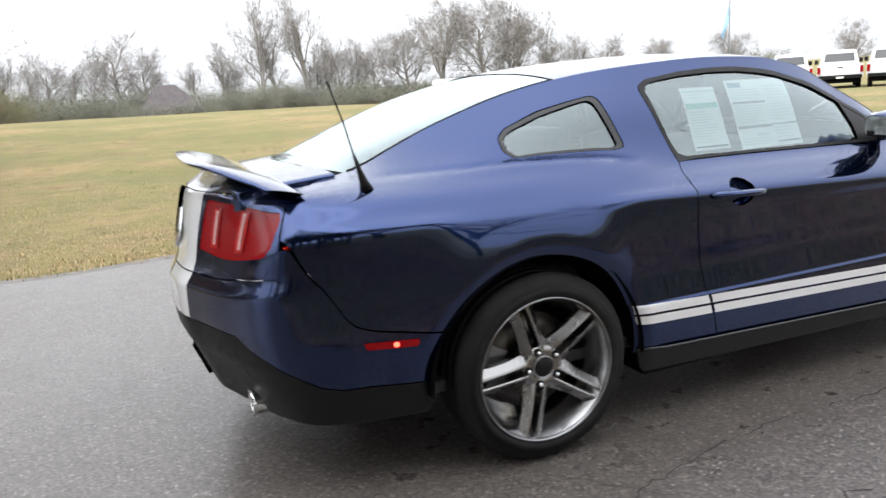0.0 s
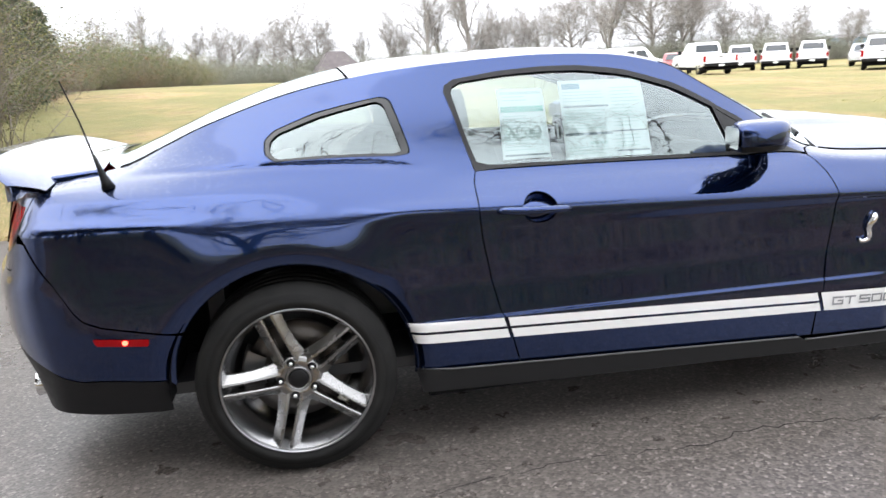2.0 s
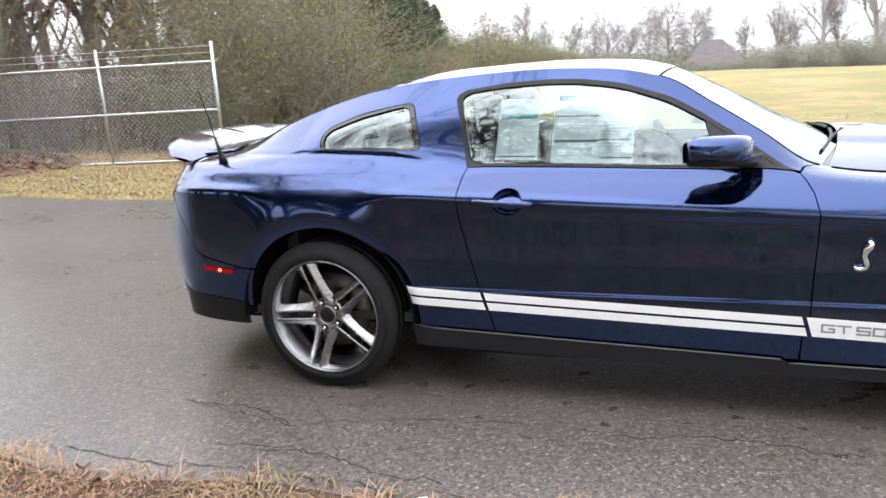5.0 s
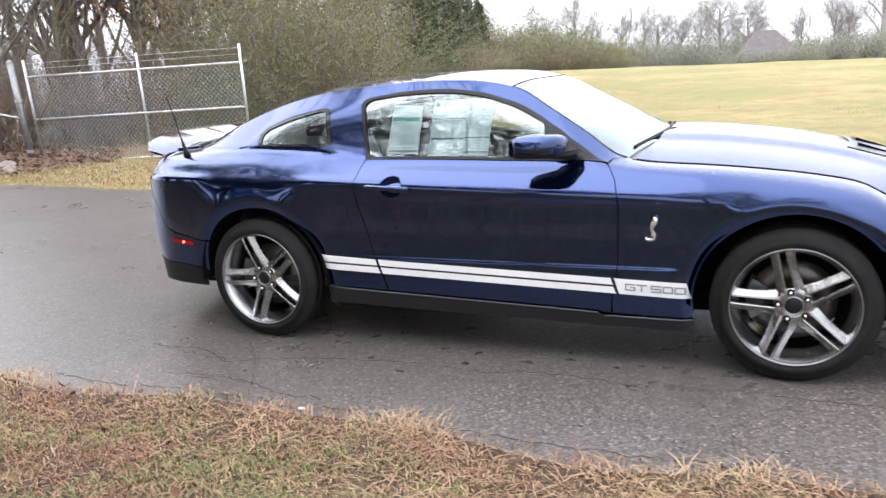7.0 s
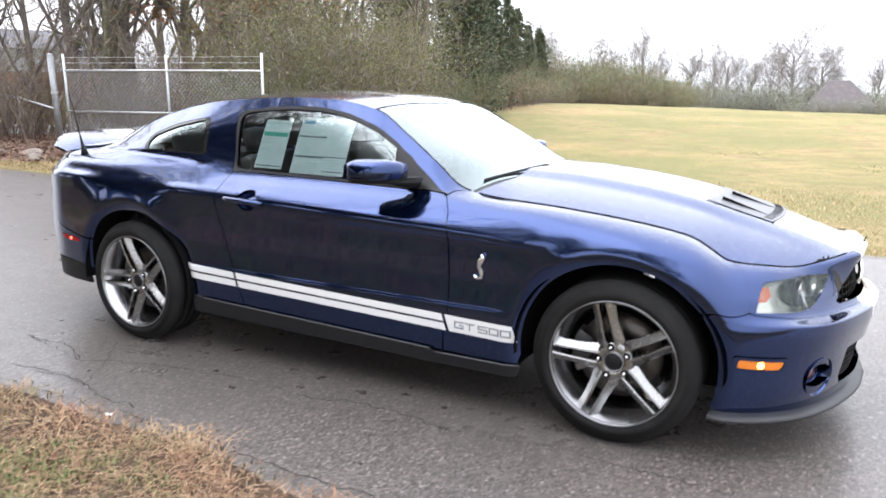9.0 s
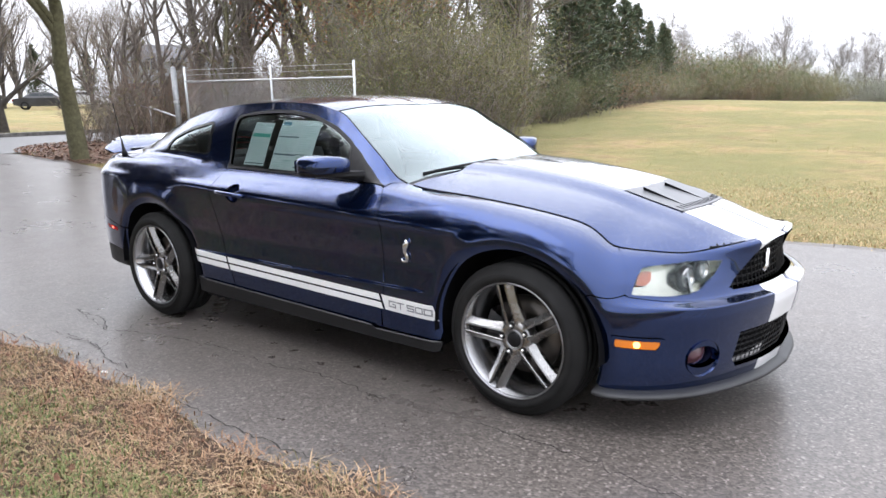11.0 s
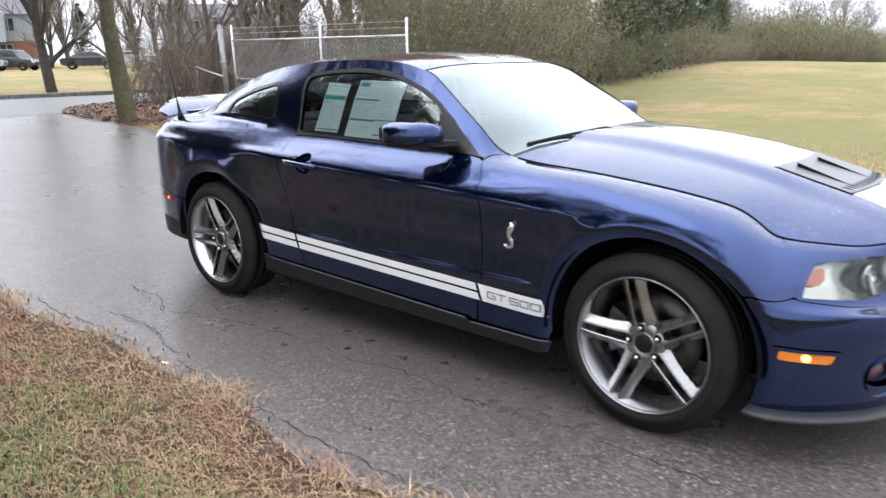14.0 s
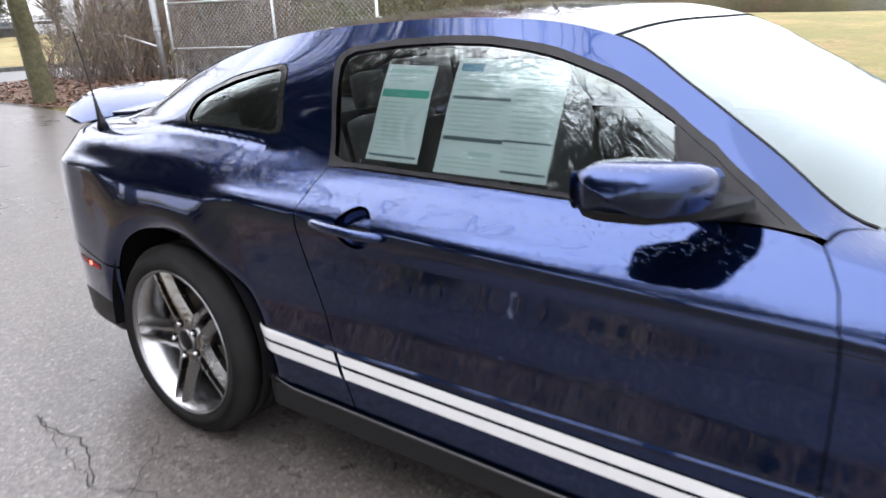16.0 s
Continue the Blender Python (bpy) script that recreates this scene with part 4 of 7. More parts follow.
    tube(bm, [(xb + 0.0, -0.225, 0.640), (xb + 0.006, -0.205, 0.662), (xb + 0.006, -0.212, 0.692), (xb + 0.002, -0.190, 0.722), (xb, -0.175, 0.735)], [0.008, 0.012, 0.011, 0.013, 0.005], 7)
    part("grille_badge", bm, CHROME, car, "plain silver badge", smooth=True)
    # splitter lip
    u = np.r_[np.linspace(ux(3.115), U_END, 60)]
    base = skin(np.c_[u, np.full(len(u), 0.19)])
    right = [(x, y) for x, y, _ in base]
    outline = right + [(x, -y) for x, y in right[-2::-1]]
    rows = []
    for k, (off, z) in enumerate(((-0.04, 0.200), (0.0, 0.206), (0.034, 0.193), (0.041, 0.186), (0.037, 0.176), (0.0, 0.172), (-0.10, 0.170))):
        row = []
        for i, (x, y) in enumerate(outline):
            a, b = outline[max(i - 1, 0)], outline[min(i + 1, len(outline) - 1)]
            t = Vector((b[0] - a[0], b[1] - a[1])).normalized()
            nn = Vector((t.y, -t.x))
            row.append((x + nn.x * off, y + nn.y * off, z))
        rows.append(row)
    grid_mesh("front_splitter", rows, SPLITTER, car, "black plastic front splitter lip", flip=False)


def rear_end():
    gh = lambda y, z: (uy_rear(y), hz(uy_rear(y), z))
    for mir in BOTH:
        marker = xz(rounded([(-0.628, 0.530), (-0.462, 0.520), (-0.456, 0.545), (-0.636, 0.556)], 0.008))
        o = xz([(-0.395, 0.550), (-0.60, 0.590), (-0.655, 0.611), (-0.68, 0.638), (-0.74, 0.738), (-0.83, 0.868), (-0.865, 0.868)])
        o += [gh(0.72, 0.770), gh(0.60, 0.755), gh(0.40, 0.735), (U_START, hz(U_START, 0.735)), (U_START, hz(U_START, 0.57)), gh(0.4, 0.57), gh(0.58, 0.565)]
        o += xz([(-0.96, 0.528), (-0.84, 0.446), (-0.77, 0.413), (-0.70, 0.400), (-0.43, 0.386)]) + arch(0, 178, 151)
        b = panel("rear_bumper", o, PAINT_STRIPED, car, holes=[marker], mirror=mir, label="dark blue rear bumper")
        v = [(U_START, hz(U_START, 0.563)), gh(0.4, 0.563), gh(0.58, 0.558)] + xz([(-0.96, 0.521), (-0.84, 0.439), (-0.77, 0.406), (-0.70, 0.393), (-0.432, 0.379), (-0.428, 0.268), (-0.7, 0.272), (-0.9, 0.280)]) + [gh(0.5, 0.25), (U_START, hz(U_START, 0.25))]
        panel("rear_valance", v, BLACK_PLASTIC, car, out=-0.004, edge=0.008, mirror=mir, label="black plastic rear valance")
        mk = panel("side_marker", marker, RED_LENS, b, out=0.002, mirror=mir, step=0.02, label="red side marker lamp, lit")
        cx = np.array(marker).mean(axis=0)
        panel("bulb", ellipse(cx[0] + 0.012, cx[1], 0.009, 0.008, 12), LAMP_ON_RED, mk, out=0.005, edge=0.004, mirror=mir)
        # tail panel with a three-bar lamp
        lamp = [gh(0.300, 0.822), (ux(-0.955), hz(ux(-0.955), 0.828)), (ux(-0.905), hz(ux(-0.905), 0.845)), (ux(-0.884), hz(ux(-0.884), 0.875)), (ux(-0.866), hz(ux(-0.866), 0.955)), (ux(-0.875), hz(ux(-0.875), 0.978)), gh(0.50, 0.993), gh(0.335, 0.998)]
        t = [(U_START, hz(U_START, 0.740)), gh(0.40, 0.740), gh(0.60, 0.760), gh(0.72, 0.775)] + xz([(-0.86, 0.872), (-0.861, 0.90)]) + [(ux(-0.861), H[-1]), (uy_rear(0.5), H[-1]), (U_START, H[-1])]
        panel("tail_panel", t, PAINT_STRIPED, car, holes=[lamp], mirror=mir, label="dark tail panel")
        tl = panel("tail_lamp", lamp, RED_LENS, car, out=-0.003, edge=0.02, mirror=mir, label="red tail lamp with pale upright bars")
        ul = np.array(lamp)
        for k in range(2):
            u0 = ul[:, 0].min() + 0.10 + k * 0.19
            h0, h1 = hz(u0, 0.838), hz(u0, 0.972)
            bar = [(u0 - 0.012, h0), (u0 + 0.045, h0), (u0 + 0.055, h1), (u0, h1)]
            panel("lamp_bar", rounded(bar, 0.008), RED_BRIGHT, tl, out=0.0008, edge=0.003, mirror=mir, step=0.03)
            slit = [(u0 + 0.008, h0 + 0.008), (u0 + 0.028, h0 + 0.008), (u0 + 0.037, h1 - 0.008), (u0 + 0.017, h1 - 0.008)]
            panel("lamp_slit", slit, PINK_LENS, tl, out=0.002, edge=0.002, mirror=mir, step=0.03)
    # round badge and two exhaust tips
    bm = lathe(bmesh.new(), [(0.0, 0.012), (0.075, 0.010), (0.085, 0.0)], "x", 32, (0, 0, 0))
    part("tail_badge", bm, CHROME, car, "plain round silver badge", smooth=True, m=Matrix.Translation(tuple(skin([gh(0.0, 0.87)])[0])) @ pose(0, 0, 0, 0, -14, 180))
    for s in (-1, 1):
        bm = lathe(bmesh.new(), [(0.040, 0.25), (0.046, 0.0), (0.050, -0.01), (0.046, -0.012), (0.041, 0.0), (0.038, 0.2)], "x", 24, (-0.955, s * 0.50, 0.288))
        part("exhaust_tip", bm, CHROME, car, "polished exhaust tip", smooth=True)
    # short mast aerial on the right rear wing
    a = new("aerial")
    a.parent = car
    tagged(a, "thin black mast aerial on a tapered base")
    bm = tube(bmesh.new(), [(-0.545, -0.750, 1.022), (-0.552, -0.750, 1.05), (-0.562, -0.750, 1.085), (-0.575, -0.750, 1.135)], [0.024, 0.015, 0.009, 0.005], 10)
    part("aerial_base", bm, BLACK_PLASTIC, a, smooth=True)
    bm = tube(bmesh.new(), [(-0.575, -0.750, 1.13), (-0.600, -0.750, 1.24), (-0.640, -0.750, 1.372)], [0.0035, 0.003, 0.0025], 6)
    part("aerial_mast", bm, BLACK_PLASTIC, a)


def wheel(name, hub, width, radius, side, spin):
    """A cast five-double-spoke wheel with its tyre; the outer face looks along -y before it is turned to its side."""
    w = new(name)
    w.parent = car
    half = width / 2
    rim_r = 0.264
    tyre = [(rim_r - 0.012, -half + 0.012), (rim_r, -half + 0.004), (rim_r + 0.010, -half - 0.002), (rim_r + 0.035, -half - 0.008), (radius - 0.045, -half - 0.004), (radius - 0.022, -half + 0.008), (radius - 0.008, -half + 0.026)]
    for k in range(4):  # rounded tread with three grooves
        y0 = -half + 0.03 + k * (width - 0.06) / 4
        y1 = y0 + (width - 0.06) / 4
        tyre += [(radius, y0 + 0.004), (radius, y1 - 0.004)] + ([(radius - 0.008, y1 - 0.003), (radius - 0.008, y1 + 0.003)] if k < 3 else [])
    tyre += [(radius - 0.008, half - 0.026), (radius - 0.022, half - 0.008), (radius - 0.045, half), (rim_r, half - 0.004)]
    tagged(part("tyre", lathe(bmesh.new(), tyre, "y", 72), RUBBER, w, smooth=True), "black low-profile rubber tyre")
    rim = [(rim_r - 0.002, -half + 0.006), (rim_r - 0.003, -half - 0.001), (rim_r - 0.008, -half + 0.001), (rim_r - 0.010, -half + 0.010), (0.238, -half + 0.040), (0.222, -half + 0.09), (0.205, half - 0.03), (0.235, half - 0.01)]
    r_ob = part("rim", lathe(bmesh.new(), rim[3:], "y", 72), ALLOY, w, "machined alloy rim", smooth=True)
    part("rim_lip", lathe(bmesh.new(), rim[:4], "y", 72), RIM_LIP, w, smooth=True)
    face = -half + 0.012
    bm = bmesh.new()
    spokes = []
    for k in range(5):
        a = radians(105 + 72 * k + spin)
        for s in (-1, 1):
            bm = bmesh.new()
            # each arm: a narrow crest beside the slot and a wide flank that falls away from it; the arms of neighbours meet at the hub
            rings = []
            for t in np.linspace(0, 1, 9):
                r = 0.052 + t * (0.259 - 0.052)
                dep = face + 0.026 * (1 - t) ** 1.5 + 0.001 * t
                i_ = 0.0165 - 0.004 * t
                o_ = float(np.interp(t, [0, 0.2, 0.45, 0.8, 1], [0.062, 0.054, 0.047, 0.047, 0.052]))
                m_ = i_ + 0.30 * (o_ - i_)
                ring = []
                for off, back in ((i_, 0.045), (i_, 0.003), (i_ + 0.004, 0.0), (m_, 0.002), (o_, 0.024), (o_ - 0.003, 0.050)):
                    ring.append(bm.verts.new((r, dep + back, s * off)))
                rings.append(ring if s > 0 else ring[::-1])
            for p, q in zip(rings, rings[1:]):
                for i in range(5):
                    bm.faces.new((p[i], p[i + 1], q[i + 1], q[i]))
            bm.faces.new(rings[0])
            bm.faces.new(rings[-1][::-1])
            bmesh.ops.rotate(bm, verts=bm.verts, cent=(0, 0, 0), matrix=Matrix.Rotation(-a, 3, "Y"))
            bmesh.ops.recalc_face_normals(bm, faces=bm.faces)
            part("spoke", bm, ALLOY_SPOKE, w)
    hubp = [(0.0, face + 0.028), (0.044, face + 0.027), (0.048, face + 0.024), (0.074, face + 0.026), (0.082, face + 0.036), (0.085, face + 0.09)]
    part("hub", lathe(bmesh.new(), hubp, "y", 36), ALLOY_SPOKE, w, smooth=True)
    part("hub_cap", lathe(bmesh.new(), [(0.0, face + 0.016), (0.028, face + 0.017), (0.033, face + 0.020), (0.035, face + 0.036)], "y", 28), BLACK_PLASTIC, w, "black hub cap", smooth=True)
    part("cap_ring", lathe(bmesh.new(), [(0.036, face + 0.022), (0.039, face + 0.018), (0.043, face + 0.020), (0.044, face + 0.030)], "y", 28), RIM_LIP, w, smooth=True)
    for k in range(5):
        a = radians(105 + 72 * k + spin)
        c = (0.062 * math.cos(a), 0, 0.062 * math.sin(a))
        part("nut_pocket", lathe(bmesh.new(), [(0.0, face + 0.0225), (0.0135, face + 0.0225), (0.0150, face + 0.026)], "y", 14, c), DARK, w)
        part("wheel_nut", lathe(bmesh.new(), [(0.0, face + 0.009), (0.006, face + 0.010), (0.0085, face + 0.015), (0.0095, face + 0.048)], "y", 6, c), CHROME, w, smooth=True)
    part("brake_disc", lathe(bmesh.new(), [(0.07, face + 0.125), (0.10, face + 0.118), (0.178, face + 0.118), (0.178, face + 0.142), (0.07, face + 0.142)], "y", 48), STEEL, w, "brown-grey steel brake disc", smooth=True)
    bm = bmesh.new()
    lathe(bm, [(0.120, face + 0.092), (0.188, face + 0.092), (0.195, face + 0.10), (0.195, face + 0.16), (0.120, face + 0.16), (0.120, face + 0.092)], "y", 10, (0, 0, 0), radians(150), radians(208))
    part("brake_caliper", bm, ALLOY_DARK, w, "grey brake caliper")
    part("valve", tube(bmesh.new(), [(0.22 * math.cos(radians(-72)), face + 0.02, 0.22 * math.sin(radians(-72))), (0.205 * math.cos(radians(-72)), face + 0.0, 0.205 * math.sin(radians(-72)))], 0.004, 6), BLACK_PLASTIC, w)
    w.matrix_basis = pose(hub[0], -hub[1], hub[2]) if side < 0 else pose(hub[0], hub[1], hub[2], 0, 0, 180)
    return w


ALLOY_SPOKE = material("spoke_alloy", (0.29, 0.285, 0.28), 0.26, 1.0)
link(ALLOY_SPOKE, maths(ALLOY_SPOKE, "ADD", maths(ALLOY_SPOKE, "MULTIPLY", noise_of(ALLOY_SPOKE, 14.0), 0.2), 0.16), bsdf(ALLOY_SPOKE).inputs["Roughness"])


def wheels():
    for s in (-1, 1):
        wheel("rear_wheel", (0.0, 0.795, 0.341), 0.258, 0.341, s, 5)
        wheel("front_wheel", (2.72, 0.788, 0.343), 0.240, 0.343, s, -2)
    # liners in the arches and the floor underneath
    for hx, hzz in HUBS:
        for s in (-1, 1):
            bm = lathe(bmesh.new(), [(0.30, s * 0.50), (0.420, s * 0.52), (0.420, s * 0.903)], "y", 30, (hx, 0, hzz), radians(-4), radians(184))
            part("wheel_well", bm, DARK, car)
    bm = boxed((-0.82, -0.55, 0.19), (3.35, 0.55, 0.30), 0.02)
    box(bm, (0.45, -0.86, 0.20), (2.26, 0.86, 0.30), 0.01)
    part("underbody", bm, DARK, car)
    # dark inner skin seen through the joints
    for mir in BOTH:
        for x0, x1, z0, z1 in ((0.46, 2.24, 0.30, 0.95), (0.2, 2.4, 0.80, 0.93)):
            panel("inner_skin", xz([(x0, z0), (x1, z0), (x1, min(z1, 0.92)), (x0, z1)]), DARK, car, out=-0.03, edge=0.0, mirror=mir, step=0.08, fine=0.06)


def mirrors_and_handles():
    for s in (-1, 1):
        m = new("door_mirror")
        m.parent = car
        tagged(m, "dark blue door mirror on a black foot")
        # shell: a lofted pod
        rows = []
        secs = [(-0.845, 1.668, 0.004, 0.003, 1.045), (-0.85, 1.668, 0.060, 0.028, 1.047), (-0.875, 1.664, 0.095, 0.046, 1.055), (-0.93, 1.652, 0.106, 0.053, 1.059), (-0.99, 1.634, 0.102, 0.053, 1.060), (-1.03, 1.619, 0.086, 0.047, 1.058), (-1.047, 1.610, 0.048, 0.030, 1.054), (-1.05, 1.608, 0.004, 0.003, 1.054)]
        for y, x, rx, rz, zc in secs:
            row = []
            for k in range(25):
                a = 2 * math.pi * k / 24
                c, q = math.cos(a), math.sin(a)
                row.append((x + rx * math.copysign(abs(c) ** 0.48, c), s * -y, zc + rz * math.copysign(abs(q) ** 0.48, q)))
            rows.append(row)
        cap = [[p for p in r] for r in rows]
        grid_mesh("mirror_shell", [[(x, y, max(z, 1.028)) for x, y, z in r] for r in cap], PAINT, m, flip=s < 0)
        # flat black plate under the shell, running forward into the foot on the door
        plate = rounded([(1.550, 0.885), (1.532, 1.030), (1.580, 1.056), (1.668, 1.046), (1.738, 0.975), (1.800, 0.850), (1.800, 0.805), (1.690, 0.818)], 0.02)
        bm = bmesh.new()
        lo = [bm.verts.new((x + 0.004, s * (y - 0.012 * (y > 0.9)), 1.012)) for x, y in plate]
        hi = [bm.verts.new((x, s * y, 1.0315)) for x, y in plate]
        n = len(plate)
        for i in range(n):
            bm.faces.new((lo[i], lo[(i + 1) % n], hi[(i + 1) % n], hi[i]))
        bm.faces.new(lo[::-1])
        bm.faces.new(hi)
        bmesh.ops.recalc_face_normals(bm, faces=bm.faces)
        part("mirror_base_trim", bm, BLACK_PLASTIC, m, "black lower plate")
        g = [(1.5405 - 0.25 * (y - 0.95), s * y, z) for y, z in rounded([(0.875, 1.020), (1.025, 1.020), (1.03, 1.092), (0.875, 1.092)], 0.02)]
        put("mirror_glass", mesh_of("mirror_glass", g, [tuple(range(len(g)))], False), CHROME, m)
        bm = tube(bmesh.new(), [(1.62, s * 0.96, 1.018), (1.68, s * 0.90, 1.012), (1.735, s * 0.84, 1.003), (1.76, s * 0.79, 0.998)], [0.006, 0.016, 0.022, 0.026], 8)
        part("mirror_foot", bm, BLACK_PLASTIC, m, smooth=True)
        for mir in ((False,) if s < 0 else (True,)):
            pts = [(0.714, 0.868), (0.735, 0.869), (0.80, 0.8665), (0.90, 0.863), (0.945, 0.860), (0.966, 0.858)]
            outs = [0.002, 0.012, 0.026, 0.028, 0.014, 0.002]
            p = np.array([skin(xz([q]), o)[0] for q, o in zip(pts, outs)])
            if mir:
                p[:, 1] *= -1
            bm = tube(bmesh.new(), [tuple(q) for q in p], [0.010, 0.0125, 0.013, 0.013, 0.0125, 0.010], 10)
            part("door_handle", bm, PAINT, next(o for o in car.children if o.name.startswith("door") and not o.name.startswith("door_m") and (np.mean([v.co.y for v in o.data.vertices]) > 0) == mir), "dark blue pull handle", smooth=True)
            # plain curved silver badge on the wing
            bad = [(2.148, 0.736), (2.150, 0.724), (2.143, 0.710), (2.135, 0.694), (2.133, 0.677), (2.139, 0.661), (2.145, 0.647), (2.141, 0.634), (2.126, 0.627), (2.110, 0.628), (2.104, 0.638)]
            q = np.array([skin(xz([b]), 0.008)[0] for b in bad])
            if mir:
                q[:, 1] *= -1
            bm = tube(bmesh.new(), [tuple(a) for a in q], [0.006, 0.013, 0.017, 0.014, 0.011, 0.010, 0.011, 0.011, 0.010, 0.008, 0.004], 10)
            part("wing_badge", bm, CHROME, car, "plain silver curved badge", smooth=True)


def wipers():
    for y0, y1 in ((-0.62, -0.10), (-0.02, 0.48)):
        w = new("wiper")
        w.parent = car
        tagged(w, "black windscreen wiper")
        x = lambda y: 1.990 + 0.145 * (1 - (y / 0.73) ** 2)
        z = lambda y: 0.985 + 0.052 * (1 - abs(y / 0.73) ** 2.3)
        pts = [(x(y) - 0.012, y, z(y) + 0.012) for y in np.linspace(y0, y1, 8)]
        part("wiper_blade", tube(bmesh.new(), pts, 0.007, 5), BLACK_PLASTIC, w)
        part("wiper_arm", tube(bmesh.new(), [(x(y1) + 0.06, y1 + 0.02, z(y1) - 0.002), (x(y1) + 0.02, y1 - 0.08, z(y1) + 0.018), pts[3]], [0.012, 0.009, 0.006], 6), BLACK_PLASTIC, w)
        part("wiper_pivot", lathe(bmesh.new(), [(0.0, 0.03), (0.018, 0.028), (0.022, 0.0)], "z", 12, (x(y1) + 0.06, y1 + 0.02, z(y1) - 0.02)), BLACK_PLASTIC, w)


def interior():
    def seat(x, y, back_top, w=0.25):
        st = new("car_seat")
        st.parent = car
        tagged(st, "grey leather car seat with a headrest")
        part("cushion", boxed((x - 0.05, y - w, 0.42), (x + 0.46, y + w, 0.60), 0.05), LEATHER, st, smooth=True)
        bm = boxed((-0.06, -w, 0.0), (0.07, w, back_top - 0.55), 0.05)
        part("backrest", bm, LEATHER, st, smooth=True, m=pose(x - 0.02, y, 0.55, 0, -16, 0))
        bm = boxed((-0.045, -0.13, 0.0), (0.05, 0.13, 0.16), 0.04)
        part("headrest", bm, LEATHER, st, smooth=True, m=pose(x - 0.20, y, back_top + 0.0, 0, -10, 0))
    for y in (-0.37, 0.37):
        seat(0.88, y, 1.10)
        seat(0.10, y * 0.85, 1.0)
    part("dashboard", boxed((1.60, -0.70, 0.72), (1.95, 0.70, 0.95), 0.06), DASH, car, "dark dashboard", smooth=True)
    part("cabin_floor", boxed((-0.5, -0.80, 0.30), (2.0, 0.80, 0.34)), DASH, car)
    part("parcel_shelf", boxed((-0.62, -0.60, 0.95), (-0.12, 0.60, 1.0), 0.01), DASH, car)
    part("firewall", boxed((1.94, -0.82, 0.30), (1.99, 0.82, 0.90)), DASH, car)
    part("rear_bulkhead", boxed((-0.30, -0.66, 0.30), (-0.24, 0.66, 0.97)), DASH, car)
    sw = new("steering_wheel")
    sw.parent = car
    ring = [(0.185 * math.cos(2 * math.pi * k / 32), 0.185 * math.sin(2 * math.pi * k / 32), 0) for k in range(33)]
    m = pose(1.44, 0.37, 0.90, 0, 66, 0)
    part("steering_rim", tube(bmesh.new(), ring, 0.015, 8), DASH, sw, smooth=True, m=m)
    bm = boxed((-0.17, -0.03, -0.02), (0.17, 0.03, 0.015), 0.01)
    box(bm, (-0.03, -0.17, -0.02), (0.03, 0.17, 0.015), 0.01)
    part("steering_spokes", bm, DASH, sw, m=m)
    part("rear_view_mirror", boxed((1.36, -0.13, 1.235), (1.385, 0.13, 1.295), 0.01), DASH, car, smooth=True)
    for s in (-1, 1):
        part("door_trim", boxed((0.72, s * 0.80 - 0.03, 0.42), (1.90, s * 0.80 + 0.01, 0.93), 0.02), DASH, car, smooth=True)


def window_sheets():
    """Two printed sheets taped inside the right door glass; the print is too fine to read."""
    def on_glass(x, z, out):
        return tuple(skin(xz([(x, z)]), out)[0])
    def sheet(name, corners, bars, label):
        """corners: bottom left, bottom right, top right, top left as (x, z)."""
        at = lambda f, g: tuple((1 - g) * ((1 - f) * a + f * b) + g * ((1 - f) * d + f * c) for a, b, c, d in zip(*corners))
        sh = tagged(new(name), label, "paper sheet")
        def patch(nm, f0, f1, g0, g1, out, mat, parent):
            rows = [[on_glass(*at(f, g), out) for f in np.linspace(f0, f1, 7)] for g in np.linspace(g0, g1, 9)]
            return grid_mesh(nm, rows, mat, parent, flip=True)
        patch("sheet_paper", 0, 1, 0, 1, -0.0095, PAPER, sh)
        for f0, f1, g0, g1, mat in bars:
            patch("printed_bar", f0, f1, g0, g1, -0.0088, mat, sh)
        return sh
    rnd = random.Random(4)
    def lines(f0, f1, g0, g1, n, mat):
        out = []
        for k in range(n):
            g = g0 + (g1 - g0) * (k + 0.5) / n
            out.append((f0, f0 + (f1 - f0) * rnd.uniform(0.55, 1.0), g, g + (g1 - g0) / n * 0.30, mat))
        return out
    bars = [(0.06, 0.94, 0.915, 0.955, PALE_INK), (0.04, 0.96, 0.66, 0.745, TEAL_INK)] + lines(0.1, 0.9, 0.80, 0.90, 2, PALE_INK) + lines(0.08, 0.92, 0.10, 0.62, 12, PALE_INK) + [(0.05, 0.95, 0.04, 0.065, GREY_INK)]
    sheet("small_window_sheet", [(0.779, 1.021), (0.955, 1.018), (0.957, 1.258), (0.789, 1.262)], bars, "white printed sheet with a teal band behind the door glass")
    bars = [(0.04, 0.25, 0.885, 0.955, BLUE_INK), (0.03, 0.56, 0.645, 0.672, GREY_INK), (0.02, 0.57, 0.285, 0.320, GREY_INK), (0.57, 0.98, 0.31, 0.328, GREY_INK), (0.60, 0.98, 0.055, 0.075, GREY_INK), (0.29, 0.50, 0.165, 0.205, PALE_INK)]
    bars += lines(0.04, 0.54, 0.70, 0.86, 4, PALE_INK) + lines(0.04, 0.54, 0.35, 0.62, 7, PALE_INK) + lines(0.60, 0.96, 0.36, 0.90, 12, PALE_INK) + lines(0.04, 0.54, 0.03, 0.15, 3, PALE_INK) + lines(0.6, 0.96, 0.10, 0.28, 4, PALE_INK)
    sheet("large_window_sheet", [(1.010, 1.006), (1.333, 1.002), (1.340, 1.272), (1.020, 1.278)], bars, "large white printed sheet behind the door glass")


